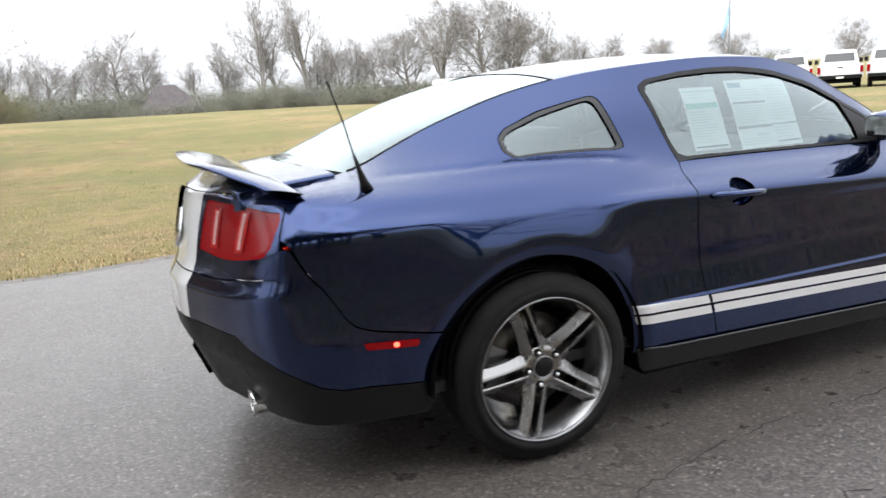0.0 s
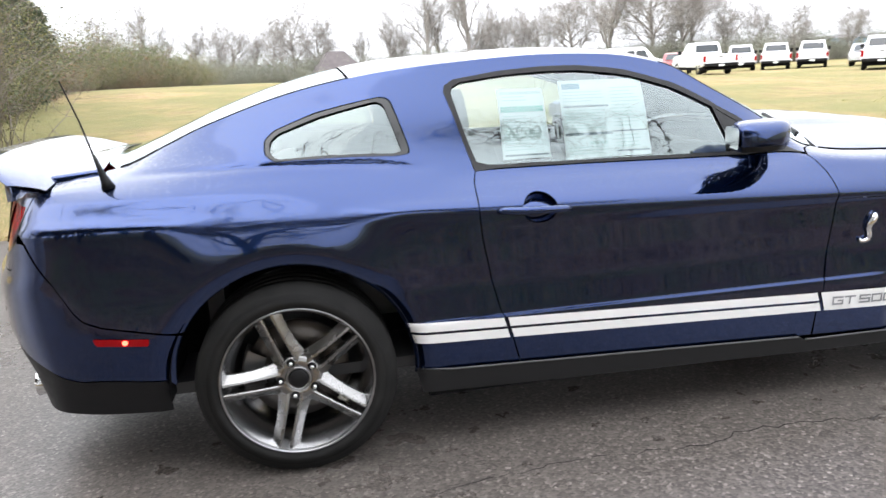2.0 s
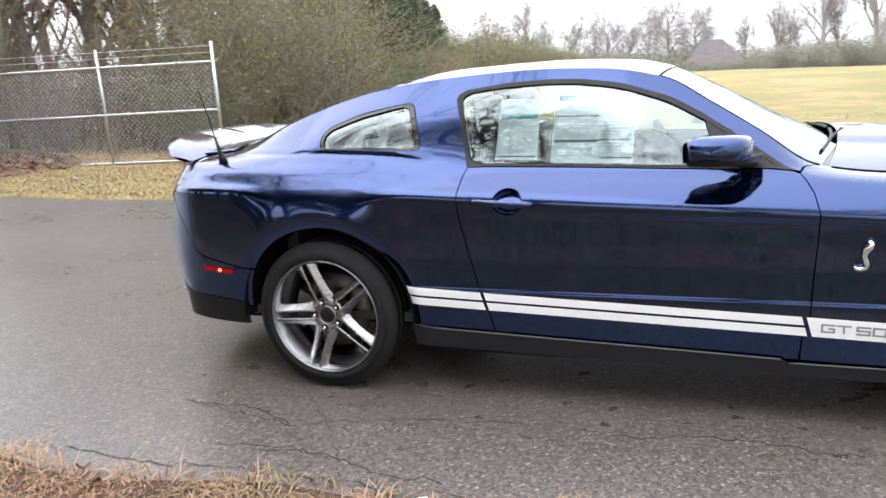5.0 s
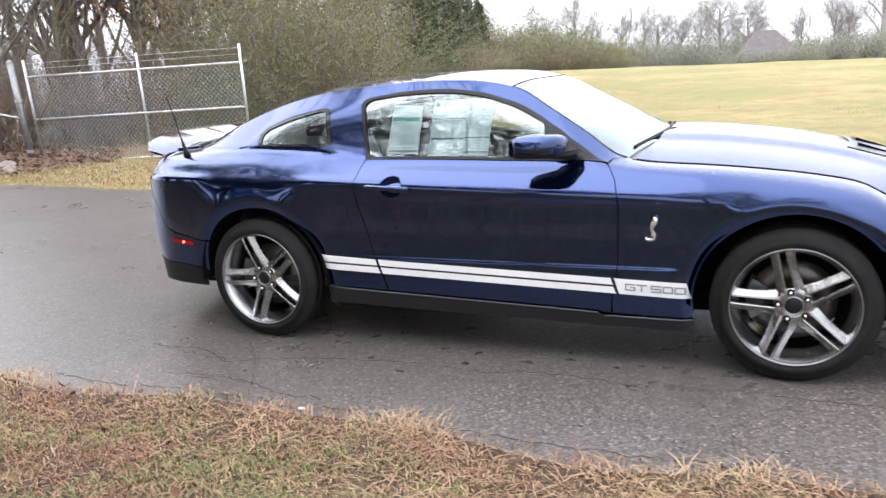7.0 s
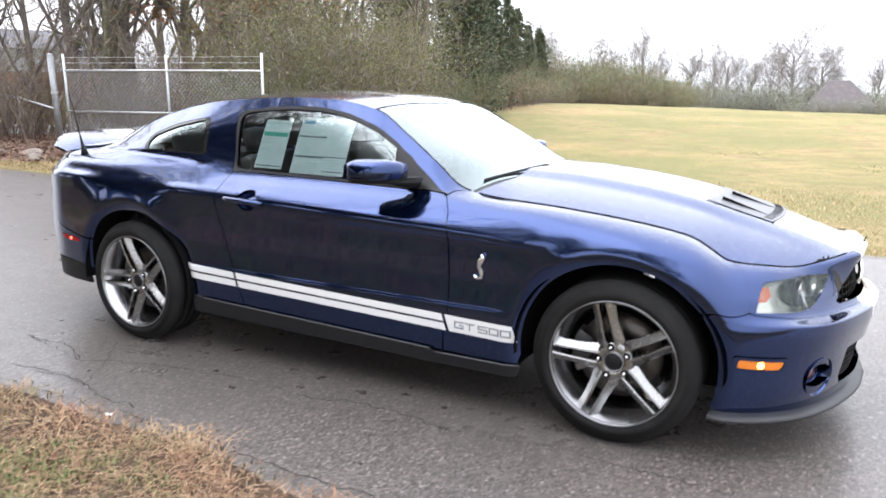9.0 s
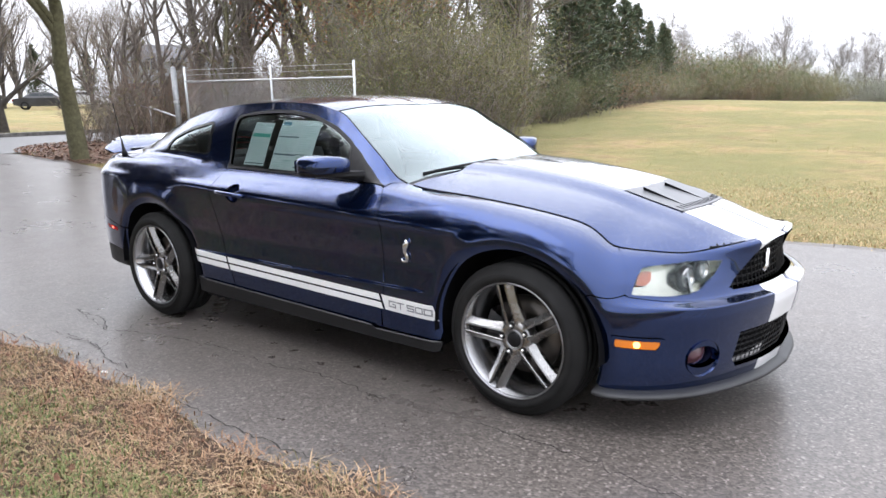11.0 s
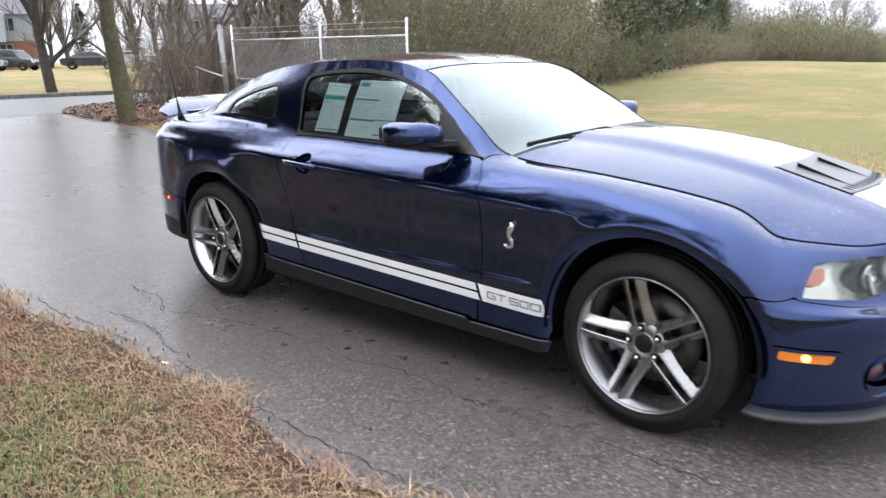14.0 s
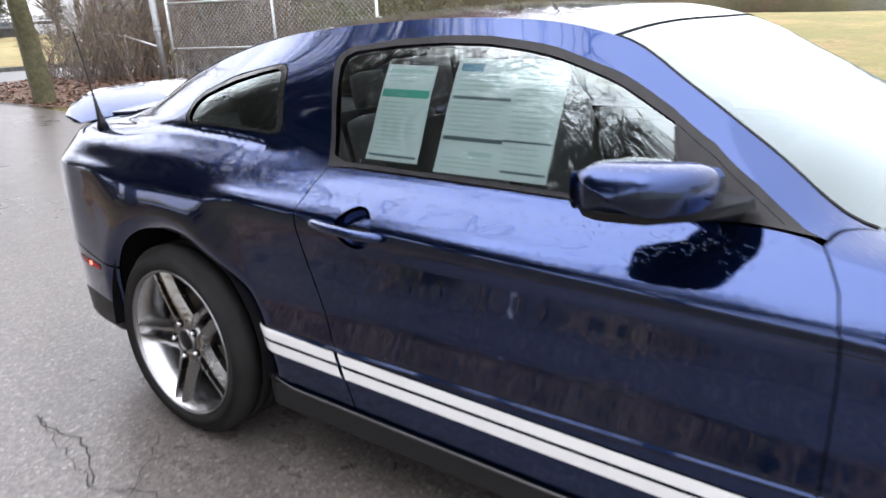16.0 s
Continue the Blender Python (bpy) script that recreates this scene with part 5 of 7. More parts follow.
body_sides()
side_stripes()
side_lettering()
hood()
hood_seams()
hood_scoop()
roof_and_glass()
front_end()
rear_end()
wheels()
mirrors_and_handles()
wipers()
interior()
window_sheets()


# ---- ground ----
def gz(x, y):
    """Height of the land."""
    x, y = np.asarray(x, float), np.asarray(y, float)
    back = np.clip(-x - 3.0, 0, None)
    z = np.where(back < 10, 0.0012 * back**2 * 2.2, 0.264 + 0.018 * (back - 10)) * np.clip((y + 6) / 6, 0, 1)
    z = np.minimum(z, 1.0)
    t = np.clip((y - 4.0) / 32.0, 0, 1)
    crest = np.interp(x, [-60, -14, -7, 0, 8, 14, 22, 30, 60], [0.9, 1.0, 0.93, 0.78, 0.62, 0.42, -0.12, -0.3, -0.5])
    hill = crest * (t * t * (3 - 2 * t))
    d = np.clip((y - 40.0) / 24.0, 0, 1)
    hill = hill - (d * d * (3 - 2 * d)) * np.interp(x, [-30, 0, 20, 40], [0.1, 1.3, 0.6, 0.2])
    z = z * np.clip(1 - (y - 6) / 20, 0, 1) + hill
    return z - 0.04 * np.clip((-1.82 - y) / 0.3, 0, 1)


def axis(lo, hi, near0, near1, fine, coarse_n):
    """Grid lines: fine between near0 and near1, growing outwards."""
    mid = np.arange(near0, near1 + 1e-6, fine)
    g = np.linspace(0, 1, coarse_n)[1:] ** 2.6
    return np.r_[(near0 - (near0 - lo) * g)[::-1], mid, near1 + (hi - near1) * g]


def ground():
    xs, ys = axis(-900, 900, -16, 12, 0.5, 40), axis(-900, 1500, -8, 44, 0.5, 40)
    X, Y = np.meshgrid(xs, ys)
    Z = gz(X, Y) + 0.03 * np.sin(X * 0.9 + 1.3 * np.sin(Y * 0.5)) * np.sin(Y * 0.7) * np.clip((Y - 5) / 6, 0, 1)
    Z -= 0.05 * (((Y > road_near(X) - 0.15) & (Y < road_far(X) + 0.15) & (X > -14)) | ((X > -19.9) & (X < -13.6)))
    n, m = X.shape
    verts = np.c_[X.ravel(), Y.ravel(), Z.ravel()]
    idx = np.arange(n * m).reshape(n, m)
    faces = np.c_[idx[:-1, :-1].ravel(), idx[:-1, 1:].ravel(), idx[1:, 1:].ravel(), idx[1:, :-1].ravel()]
    tagged(put("ground", mesh_of("ground", verts, faces), GRASS_SOIL), "dormant tan and green winter grass field", "ground", kind="structure")


def road_near(x):
    x = np.asarray(x, float)
    return -1.78 + 0.05 * np.sin(x * 2.3) + 0.03 * np.sin(x * 5.1 + 1) - 0.10 * np.clip(-x - 3, 0, None) ** 1.5


def road_far(x):
    x = np.asarray(x, float)
    return 3.98 + 0.06 * np.sin(x * 1.7 + 2) + 0.03 * np.sin(x * 4.3) - 0.0 * x


def road():
    xs = np.r_[np.linspace(-14.6, -4, 40), np.arange(-3.9, 14, 0.1), np.linspace(14.2, 120, 50)]
    rows = []
    for x in xs:
        a, b = float(road_near(x)), float(road_far(x))
        rows.append([(x, y, float(gz(x, min(max(y, -1.6), 3.9))) + 0.0) for y in np.r_[a, a + 0.012, a + 0.024, np.linspace(a + 0.2, b - 0.2, 16), b - 0.012, b]])
        rows[-1][0] = (x, a, rows[-1][0][2] - 0.03)
        rows[-1][-1] = (x, b, rows[-1][-1][2] - 0.05)
    me = grid_mesh("road", rows, ASPHALT, None, flip=True)
    tagged(me, "damp grey asphalt drive with cracks and crumbling edges", "road", kind="structure")


def crack(points, w, seed):
    """A meandering crack in the asphalt."""
    r = random.Random(seed)
    pts = []
    for a, b in zip(points, points[1:]):
        n = max(2, int(math.dist(a, b) / 0.035))
        for k in range(n):
            f = k / n
            pts.append((a[0] + (b[0] - a[0]) * f + r.gauss(0, 0.007), a[1] + (b[1] - a[1]) * f + r.gauss(0, 0.009)))
    verts, faces = [], []
    for i, p in enumerate(pts):
        q = pts[min(i + 1, len(pts) - 1)]
        o = pts[max(i - 1, 0)]
        t = Vector((q[0] - o[0], q[1] - o[1])).normalized()
        h = w * r.uniform(0.10, 0.55)
        z = float(gz(*p)) + 0.003
        verts += [(p[0] - t.y * h, p[1] + t.x * h, z), (p[0] + t.y * h, p[1] - t.x * h, z)]
        if i:
            k = 2 * i
            faces.append((k - 2, k - 1, k + 1, k))
    return mesh_of("crack", verts, faces, False)


GRASS_SOIL = material("dormant_grass", (0.3, 0.24, 0.1), 0.95)
_m = GRASS_SOIL
_c = ramp(_m, noise_of(_m, 0.42, 7.0, 0.70), [(0.34, (0.33, 0.215, 0.11)), (0.42, (0.50, 0.37, 0.185)), (0.50, (0.40, 0.345, 0.135)), (0.55, (0.51, 0.385, 0.195)), (0.66, (0.33, 0.21, 0.115))])
_c = mix(_m, ramp(_m, noise_of(_m, 1.1, 6.0, 0.7), [(0.54, (0, 0, 0)), (0.66, (1, 1, 1))]), _c, (0.27, 0.275, 0.085))
_c = mix(_m, ramp(_m, noise_of(_m, 2.2, 8.0, 0.75), [(0.46, (0, 0, 0)), (0.64, (0.55, 0.55, 0.55))]), _c, (0.24, 0.165, 0.09))
_c = mix(_m, ramp(_m, noise_of(_m, 0.16, 5.0, 0.65), [(0.37, (0, 0, 0)), (0.54, (0.85, 0.85, 0.85))]), _c, (0.245, 0.25, 0.088))
_c = mix(_m, 1.0, _c, (0.92, 0.86, 0.84), "MULTIPLY")
_c = mix(_m, ramp(_m, noise_of(_m, 45.0, 4.0, 0.7), [(0.35, (0, 0, 0)), (0.65, (1, 1, 1))]), mix(_m, 1.0, _c, 0.62, "MULTIPLY"), _c)
link(_m, _c, bsdf(_m).inputs["Base Color"])
bump(_m, noise_of(_m, 30.0, 8.0, 0.75), 0.8, 0.06)
ASPHALT = material("damp_asphalt", (0.06, 0.06, 0.062), 0.5)
_m = ASPHALT
_v = node(_m, "ShaderNodeTexVoronoi", Scale=95.0)
link(_m, coords(_m), _v.inputs["Vector"])
_stone = ramp(_m, _v.outputs["Color"], [(0.15, (0.048, 0.042, 0.038)), (0.55, (0.110, 0.096, 0.086)), (0.8, (0.160, 0.141, 0.127)), (0.97, (0.32, 0.29, 0.26))])
_wet = ramp(_m, noise_of(_m, 0.55, 5.0, 0.6), [(0.38, (0, 0, 0)), (0.62, (1, 1, 1))])
_c = mix(_m, _wet, _stone, mix(_m, 1.0, _stone, (0.90, 0.90, 0.91), "MULTIPLY"))
_c = mix(_m, maths(_m, "MULTIPLY", noise_of(_m, 1.7, 6.0, 0.65), 0.35), _c, (0.15, 0.129, 0.114))
link(_m, _c, bsdf(_m).inputs["Base Color"])
_r = maths(_m, "SUBTRACT", maths(_m, "ADD", maths(_m, "MULTIPLY", noise_of(_m, 6.0, 5.0), 0.12), 0.27), maths(_m, "MULTIPLY", _wet, 0.05))
link(_m, _r, bsdf(_m).inputs["Roughness"])
bump(_m, _v.outputs["Distance"], 0.22, 0.003)
CRACK = material("crack_dirt", (0.042, 0.038, 0.035), 0.9)


def street():
    """The cross street behind, with a kerb along its far side."""
    ys = np.r_[np.linspace(-120, -16, 30), np.linspace(-15, 25, 81), np.linspace(26, 140, 30)]
    rows = [[(x, y, float(gz(x, min(max(y, -1.6), 5.0))) + 0.004) for x in np.linspace(-19.4, -13.55, 9)] for y in ys]
    tagged(grid_mesh("street", rows, ASPHALT_PALE, None), "pale grey asphalt street", "road", kind="structure")
    z0 = float(gz(-19.4, 5.0))
    for k in range(36):
        y = -40 + 3.0 * k
        bm = boxed((-19.58, y, z0 - 0.05), (-19.4, y + 2.985, z0 + 0.12), 0.02)
        part("kerb_stone", bm, CONCRETE, kerb)


ASPHALT_PALE = material("pale_asphalt", (0.13, 0.13, 0.13), 0.55)
link(ASPHALT_PALE, ramp(ASPHALT_PALE, noise_of(ASPHALT_PALE, 40.0, 6.0, 0.7), [(0.3, (0.11, 0.11, 0.11)), (0.7, (0.19, 0.185, 0.18))]), bsdf(ASPHALT_PALE).inputs["Base Color"])
CONCRETE = material("kerb_concrete", (0.20, 0.19, 0.18), 0.85)
link(CONCRETE, ramp(CONCRETE, noise_of(CONCRETE, 7.0, 6.0, 0.7), [(0.3, (0.07, 0.065, 0.06)), (0.7, (0.26, 0.25, 0.23))]), bsdf(CONCRETE).inputs["Base Color"])
kerb = tagged(new("kerb"), "weathered concrete street kerb", "kerb", kind="structure")
SOIL = material("verge_soil", (0.08, 0.05, 0.035), 0.95)
link(SOIL, ramp(SOIL, noise_of(SOIL, 14.0, 8.0, 0.75), [(0.3, (0.045, 0.030, 0.022)), (0.6, (0.13, 0.078, 0.050)), (0.8, (0.24, 0.15, 0.09))]), bsdf(SOIL).inputs["Base Color"])
bump(SOIL, noise_of(SOIL, 60.0, 6.0, 0.7), 1.0, 0.03)


def verge():
    """Dark soil and litter under the grass beside the drive."""
    rows = []
    for x in np.arange(-9.0, 10.01, 0.25):
        end = 1 - (abs(x - 0.5) / 9.6) ** 6
        low = -5.6 + 0.35 * math.sin(1.9 * x) + 0.2 * math.sin(4.3 * x + 1)
        top = float(road_near(x)) - 0.005
        row = [(x, y) for y in np.linspace(top + (low - top) * max(end, 0.05), top, 30)]
        rows.append([(x, y, float(gz(x, y)) + 0.014 + 0.006 * math.sin(9 * x) * math.sin(7 * y) - 0.05 * (k == 0)) for k, (x, y) in enumerate(row)])
    tagged(grid_mesh("verge", rows, SOIL, None, flip=True), "brown soil and leaf litter under the roadside grass", "ground", kind="structure")


ground()
verge()
road()
street()
cracks = tagged(new("road_cracks"), "dark branching cracks in the asphalt", "crack", kind="structure")
CRACK_LINES = [
    (0.006, [(-0.62, -1.17), (0.0, -1.3), (0.46, -1.15), (0.89, -1.08), (1.36, -1.12), (1.65, -1.05), (2.02, -1.09), (2.5, -1.06), (3.12, -1.07), (3.52, -1.15), (3.81, -1.19), (4.3, -1.1), (5.2, -1.2)]),
    (0.007, [(-0.58, -1.18), (-0.23, -1.19), (0.03, -1.31)]),
    (0.007, [(-0.05, -1.52), (0.2, -1.47), (0.5, -1.57), (0.8, -1.58)]),
    (0.008, [(-0.81, -1.67), (-0.38, -1.69), (0.04, -1.65), (0.44, -1.65), (0.82, -1.73)]),
    (0.007, [(0.72, -1.64), (1.34, -1.68), (1.82, -1.72), (2.12, -1.71), (2.47, -1.7), (2.8, -1.72), (2.97, -1.74)]),
    (0.006, [(-0.21, -1.49), (0.14, -1.48), (0.4, -1.54)]),
    (0.004, [(-0.09, -0.98), (0.16, -1.26), (0.4, -1.63)]),
]
for _k, (_w, _pts) in enumerate(CRACK_LINES):
    put("crack", crack(_pts, _w, _k), CRACK, cracks)


# ---- plants ----
def bark_material(name, a, b):
    m = material(name, a, 0.9)
    link(m, ramp(m, noise_of(m, 8.0, 8.0, 0.7), [(0.3, a), (0.7, b)]), bsdf(m).inputs["Base Color"])
    bump(m, noise_of(m, 25.0, 6.0, 0.7), 0.7, 0.02)
    return m


def leaf_material(name, stops, rough=0.7):
    m = material(name, stops[0][1], rough)
    link(m, ramp(m, island_random(m), stops), bsdf(m).inputs["Base Color"])
    return m


BARK = bark_material("grey_bark", (0.075, 0.062, 0.052), (0.17, 0.145, 0.125))
BARK_DARK = bark_material("dark_bark", (0.035, 0.030, 0.027), (0.085, 0.074, 0.065))
BARK_MOSS = bark_material("mossy_bark", (0.055, 0.052, 0.028), (0.15, 0.14, 0.075))
TWIG = leaf_material("grey_twigs", [(0.0, (0.12, 0.10, 0.085)), (0.6, (0.21, 0.185, 0.16)), (1.0, (0.15, 0.11, 0.09))])
# far plants: distance haze is put into these paler base colours
TWIG_FAR = leaf_material("haze_paled_twigs", [(0.0, (0.21, 0.195, 0.185)), (0.6, (0.30, 0.28, 0.265)), (1.0, (0.24, 0.215, 0.20))])
BARK_FAR = bark_material("haze_paled_bark", (0.22, 0.20, 0.19), (0.33, 0.31, 0.29))
LEAF_FAR = leaf_material("haze_paled_leaves", [(0.0, (0.135, 0.160, 0.105)), (0.5, (0.175, 0.190, 0.135)), (1.0, (0.22, 0.205, 0.17))])
TWIG_RED = leaf_material("brown_brush", [(0.0, (0.13, 0.088, 0.064)), (0.5, (0.22, 0.165, 0.125)), (1.0, (0.09, 0.066, 0.052))])
LEAF_BROWN = leaf_material("dead_oak_leaves", [(0.0, (0.22, 0.085, 0.035)), (0.6, (0.34, 0.15, 0.07)), (1.0, (0.15, 0.07, 0.04))])
LEAF_RUST = leaf_material("rust_oak_leaves", [(0.0, (0.26, 0.10, 0.045)), (0.6, (0.38, 0.17, 0.085)), (1.0, (0.18, 0.08, 0.045))])
LEAF_OLIVE = leaf_material("olive_leaves", [(0.0, (0.093, 0.106, 0.030)), (0.5, (0.170, 0.174, 0.055)), (1.0, (0.246, 0.217, 0.089))])
# privet and cedar greens are lightened, haze put into the leaf colour
LEAF_GREEN = leaf_material("privet_leaves", [(0.0, (0.065, 0.090, 0.034)), (0.6, (0.11, 0.138, 0.056)), (1.0, (0.16, 0.17, 0.075))])
CEDAR = leaf_material("cedar_sprays", [(0.0, (0.040, 0.062, 0.034)), (0.55, (0.068, 0.094, 0.052)), (0.85, (0.10, 0.115, 0.064)), (1.0, (0.16, 0.115, 0.07))])
DRY = leaf_material("dry_grass", [(0.0, (0.28, 0.17, 0.085)), (0.3, (0.46, 0.33, 0.17)), (0.55, (0.20, 0.10, 0.055)), (0.8, (0.56, 0.43, 0.25)), (1.0, (0.34, 0.20, 0.105))])
def two_tone(name, first, second, scale):
    """Blades whose hue wanders in patches over the land."""
    m = material(name, first[0][1], 0.8)
    f = ramp(m, noise_of(m, scale, 5.0, 0.65), [(0.40, (0, 0, 0)), (0.60, (1, 1, 1))])
    link(m, mix(m, f, ramp(m, island_random(m), first), ramp(m, island_random(m), second)), bsdf(m).inputs["Base Color"])
    return m


VERGE = two_tone("verge_grass", [(0.0, (0.16, 0.055, 0.033)), (0.35, (0.32, 0.155, 0.092)), (0.6, (0.060, 0.027, 0.020)), (0.85, (0.44, 0.265, 0.16)), (1.0, (0.22, 0.080, 0.048))],
                 [(0.0, (0.105, 0.105, 0.040)), (0.35, (0.33, 0.205, 0.11)), (0.7, (0.095, 0.115, 0.036)), (1.0, (0.42, 0.29, 0.165))], 1.1)
STRAW = two_tone("straw", [(0.0, (0.38, 0.25, 0.14)), (0.6, (0.52, 0.375, 0.225)), (1.0, (0.27, 0.14, 0.078))], [(0.0, (0.20, 0.095, 0.06)), (0.5, (0.36, 0.22, 0.132)), (1.0, (0.49, 0.345, 0.21))], 2.0)
GREEN_GRASS = leaf_material("green_grass", [(0.0, (0.085, 0.125, 0.03)), (0.5, (0.145, 0.185, 0.052)), (1.0, (0.24, 0.24, 0.095))])

FIELD_GREEN = leaf_material("field_green", [(0.0, (0.24, 0.25, 0.08)), (0.5, (0.30, 0.29, 0.11)), (1.0, (0.36, 0.32, 0.15))])
FIELD_DRY = leaf_material("field_straw", [(0.0, (0.40, 0.28, 0.14)), (0.4, (0.50, 0.37, 0.19)), (0.7, (0.34, 0.22, 0.115)), (1.0, (0.55, 0.43, 0.24))])


def sticks(segs, sides):
    """Tapered prisms for (start, end, radius, radius) rows, as one mesh."""
    a, b = np.array([s[0] for s in segs]), np.array([s[1] for s in segs])
    ra, rb = np.array([s[2] for s in segs]), np.array([s[3] for s in segs])
    d = b - a
    d /= np.maximum(np.linalg.norm(d, axis=1), 1e-9)[:, None]
    ref = np.where(np.abs(d[:, 2:3]) > 0.9, (1.0, 0, 0), (0, 0, 1.0))
    p = np.cross(d, ref)
    p /= np.linalg.norm(p, axis=1)[:, None]
    q = np.cross(d, p)
    ang = 2 * np.pi * np.arange(sides) / sides
    ring = p[:, None] * np.cos(ang)[None, :, None] + q[:, None] * np.sin(ang)[None, :, None]
    lo, hi = a[:, None] + ring * ra[:, None, None], b[:, None] + ring * rb[:, None, None]
    verts = np.concatenate([lo, hi], axis=1).reshape(-1, 3)
    base = np.arange(len(segs)) * 2 * sides
    k = np.arange(sides)
    f = np.stack([k, (k + 1) % sides, sides + (k + 1) % sides, sides + k], axis=1)
    return verts, (base[:, None, None] + f[None]).reshape(-1, 4)


def quads(centers, us, vs):
    """Little four-cornered leaves."""
    verts = np.stack([centers - us, centers + vs, centers + us, centers - vs], axis=1).reshape(-1, 3)
    return verts, np.arange(len(verts)).reshape(-1, 4)


def grow(rng, height, trunk_r, levels, first=0.25, spread=0.6, count=(7, 5, 4, 3), up=0.25, lean=(0, 0), rmin=0.003):
    """Branch rows of a bare tree, by level."""
    out = [[] for _ in range(levels + 1)]

    def limb(p, d, length, r, level):
        n = 5 if level < 2 else 3
        pts, rad, tips = [p], [r], []
        for k in range(n):
            d = d + rng.normal(0, 0.09 + 0.05 * level, 3) + np.array([0, 0, up * 0.25])
            d /= np.linalg.norm(d)
            p = p + d * length / n
            pts.append(p)
            rad.append(r * (1 - 0.62 * (k + 1) / n))
        for k in range(n):
            out[level].append((pts[k], pts[k + 1], rad[k], rad[k + 1]))
        if level < levels:
            for c in range(count[level]):
                t = first + (1 - first) * (c + rng.uniform(0.2, 0.9)) / count[level] if level == 0 else rng.uniform(0.25, 1.0)
                j = min(int(t * n), n - 1)
                q = pts[j] + (pts[j + 1] - pts[j]) * (t * n - j)
                e = rng.normal(0, 1, 3)
                e -= e @ d * d
                e /= np.linalg.norm(e)
                nd = d * (1 - spread * 0.6) + e * spread + np.array([0, 0, up])
                nd /= np.linalg.norm(nd)
                limb(q, nd, length * rng.uniform(0.42, 0.68) * (1.15 - 0.4 * t if level == 0 else 1), max(rmin, rad[j] * rng.uniform(0.4, 0.6)), level + 1)
    d0 = np.array([lean[0], lean[1], 1.0])
    limb(np.zeros(3), d0 / np.linalg.norm(d0), height * 0.62, trunk_r, 0)
    return out


def tree(name, seed, height, trunk_r, label, bark=None, twig=None, leaves=None, leaf_mat=None, category="tree", **shape):
    rng = np.random.default_rng(seed)
    lv = grow(rng, height, trunk_r, shape.pop("levels", 4), **shape)
    t = tagged(new(name), label, category)
    trunk = [s for l in lv[:2] for s in l]
    put("trunk", mesh_of("trunk", *sticks(trunk, 7)), bark or BARK, t)
    fine = [s for l in lv[2:] for s in l]
    v, f = sticks(fine, 3)
    put("crown", mesh_of("crown", v, f, False), twig or TWIG, t)
    if leaves:
        ends = np.array([s[1] for s in lv[-1]])
        ends = ends[np.hypot(ends[:, 0], ends[:, 1]) < height * 0.3]
        c = ends[rng.integers(0, len(ends), leaves)] + rng.normal(0, 0.09, (leaves, 3))
        u = rng.normal(0, 1, (leaves, 3))
        u /= np.linalg.norm(u, axis=1)[:, None]
        w = np.cross(u, rng.normal(0, 1, (leaves, 3)))
        w /= np.linalg.norm(w, axis=1)[:, None]
        size = rng.uniform(0.03, 0.065, (leaves, 1))
        put("leaves", mesh_of("leaves", *quads(c, u * size, w * size * 0.7), False), leaf_mat, t)
    return t


def shrub(name, seed, height, width, stems, leaves, twig, leaf_mat, label, leaf=0.035, upright=0.5):
    rng = np.random.default_rng(seed)
    segs, ends = [], []
    for _ in range(stems):
        a = rng.uniform(0, 2 * np.pi)
        p = np.array([rng.normal(0, width * 0.22), rng.normal(0, width * 0.22), 0.0])
        d = np.array([np.cos(a) * (1 - upright), np.sin(a) * (1 - upright), 1.0])
        h = height * rng.uniform(0.45, 1.05)
        r = rng.uniform(0.006, 0.016)
        for k in range(6):
            d = d + rng.normal(0, 0.16, 3) + np.array([np.cos(a), np.sin(a), 0]) * 0.05
            d /= np.linalg.norm(d)
            q = p + d * h / 6
            segs.append((p, q, r * (1 - k / 7), r * (1 - (k + 1) / 7)))
            if k > 0:
                for _b in range(3):
                    e = d * 0.5 + rng.normal(0, 0.55, 3)
                    t = q + e * height * 0.11
                    segs.append((q, t, r * 0.4, r * 0.15))
                    ends.append(t)
                    ends.append(q)
            p = q
    s = tagged(new(name), label, "shrub")
    put("stem_tangle", mesh_of("stem_tangle", *sticks(segs, 3), False), twig, s)
    if leaves:
        ends = np.array(ends)
        c = ends[rng.integers(0, len(ends), leaves)] + rng.normal(0, height * 0.05, (leaves, 3))
        c[:, 2] = np.abs(c[:, 2])
        u = rng.normal(0, 1, (leaves, 3))
        u /= np.linalg.norm(u, axis=1)[:, None]
        w = np.cross(u, rng.normal(0, 1, (leaves, 3)))
        w /= np.linalg.norm(w, axis=1)[:, None]
        size = rng.uniform(0.6, 1.3, (leaves, 1)) * leaf
        put("foliage", mesh_of("foliage", *quads(c, u * size, w * size * 0.55), False), leaf_mat, s)
    return s


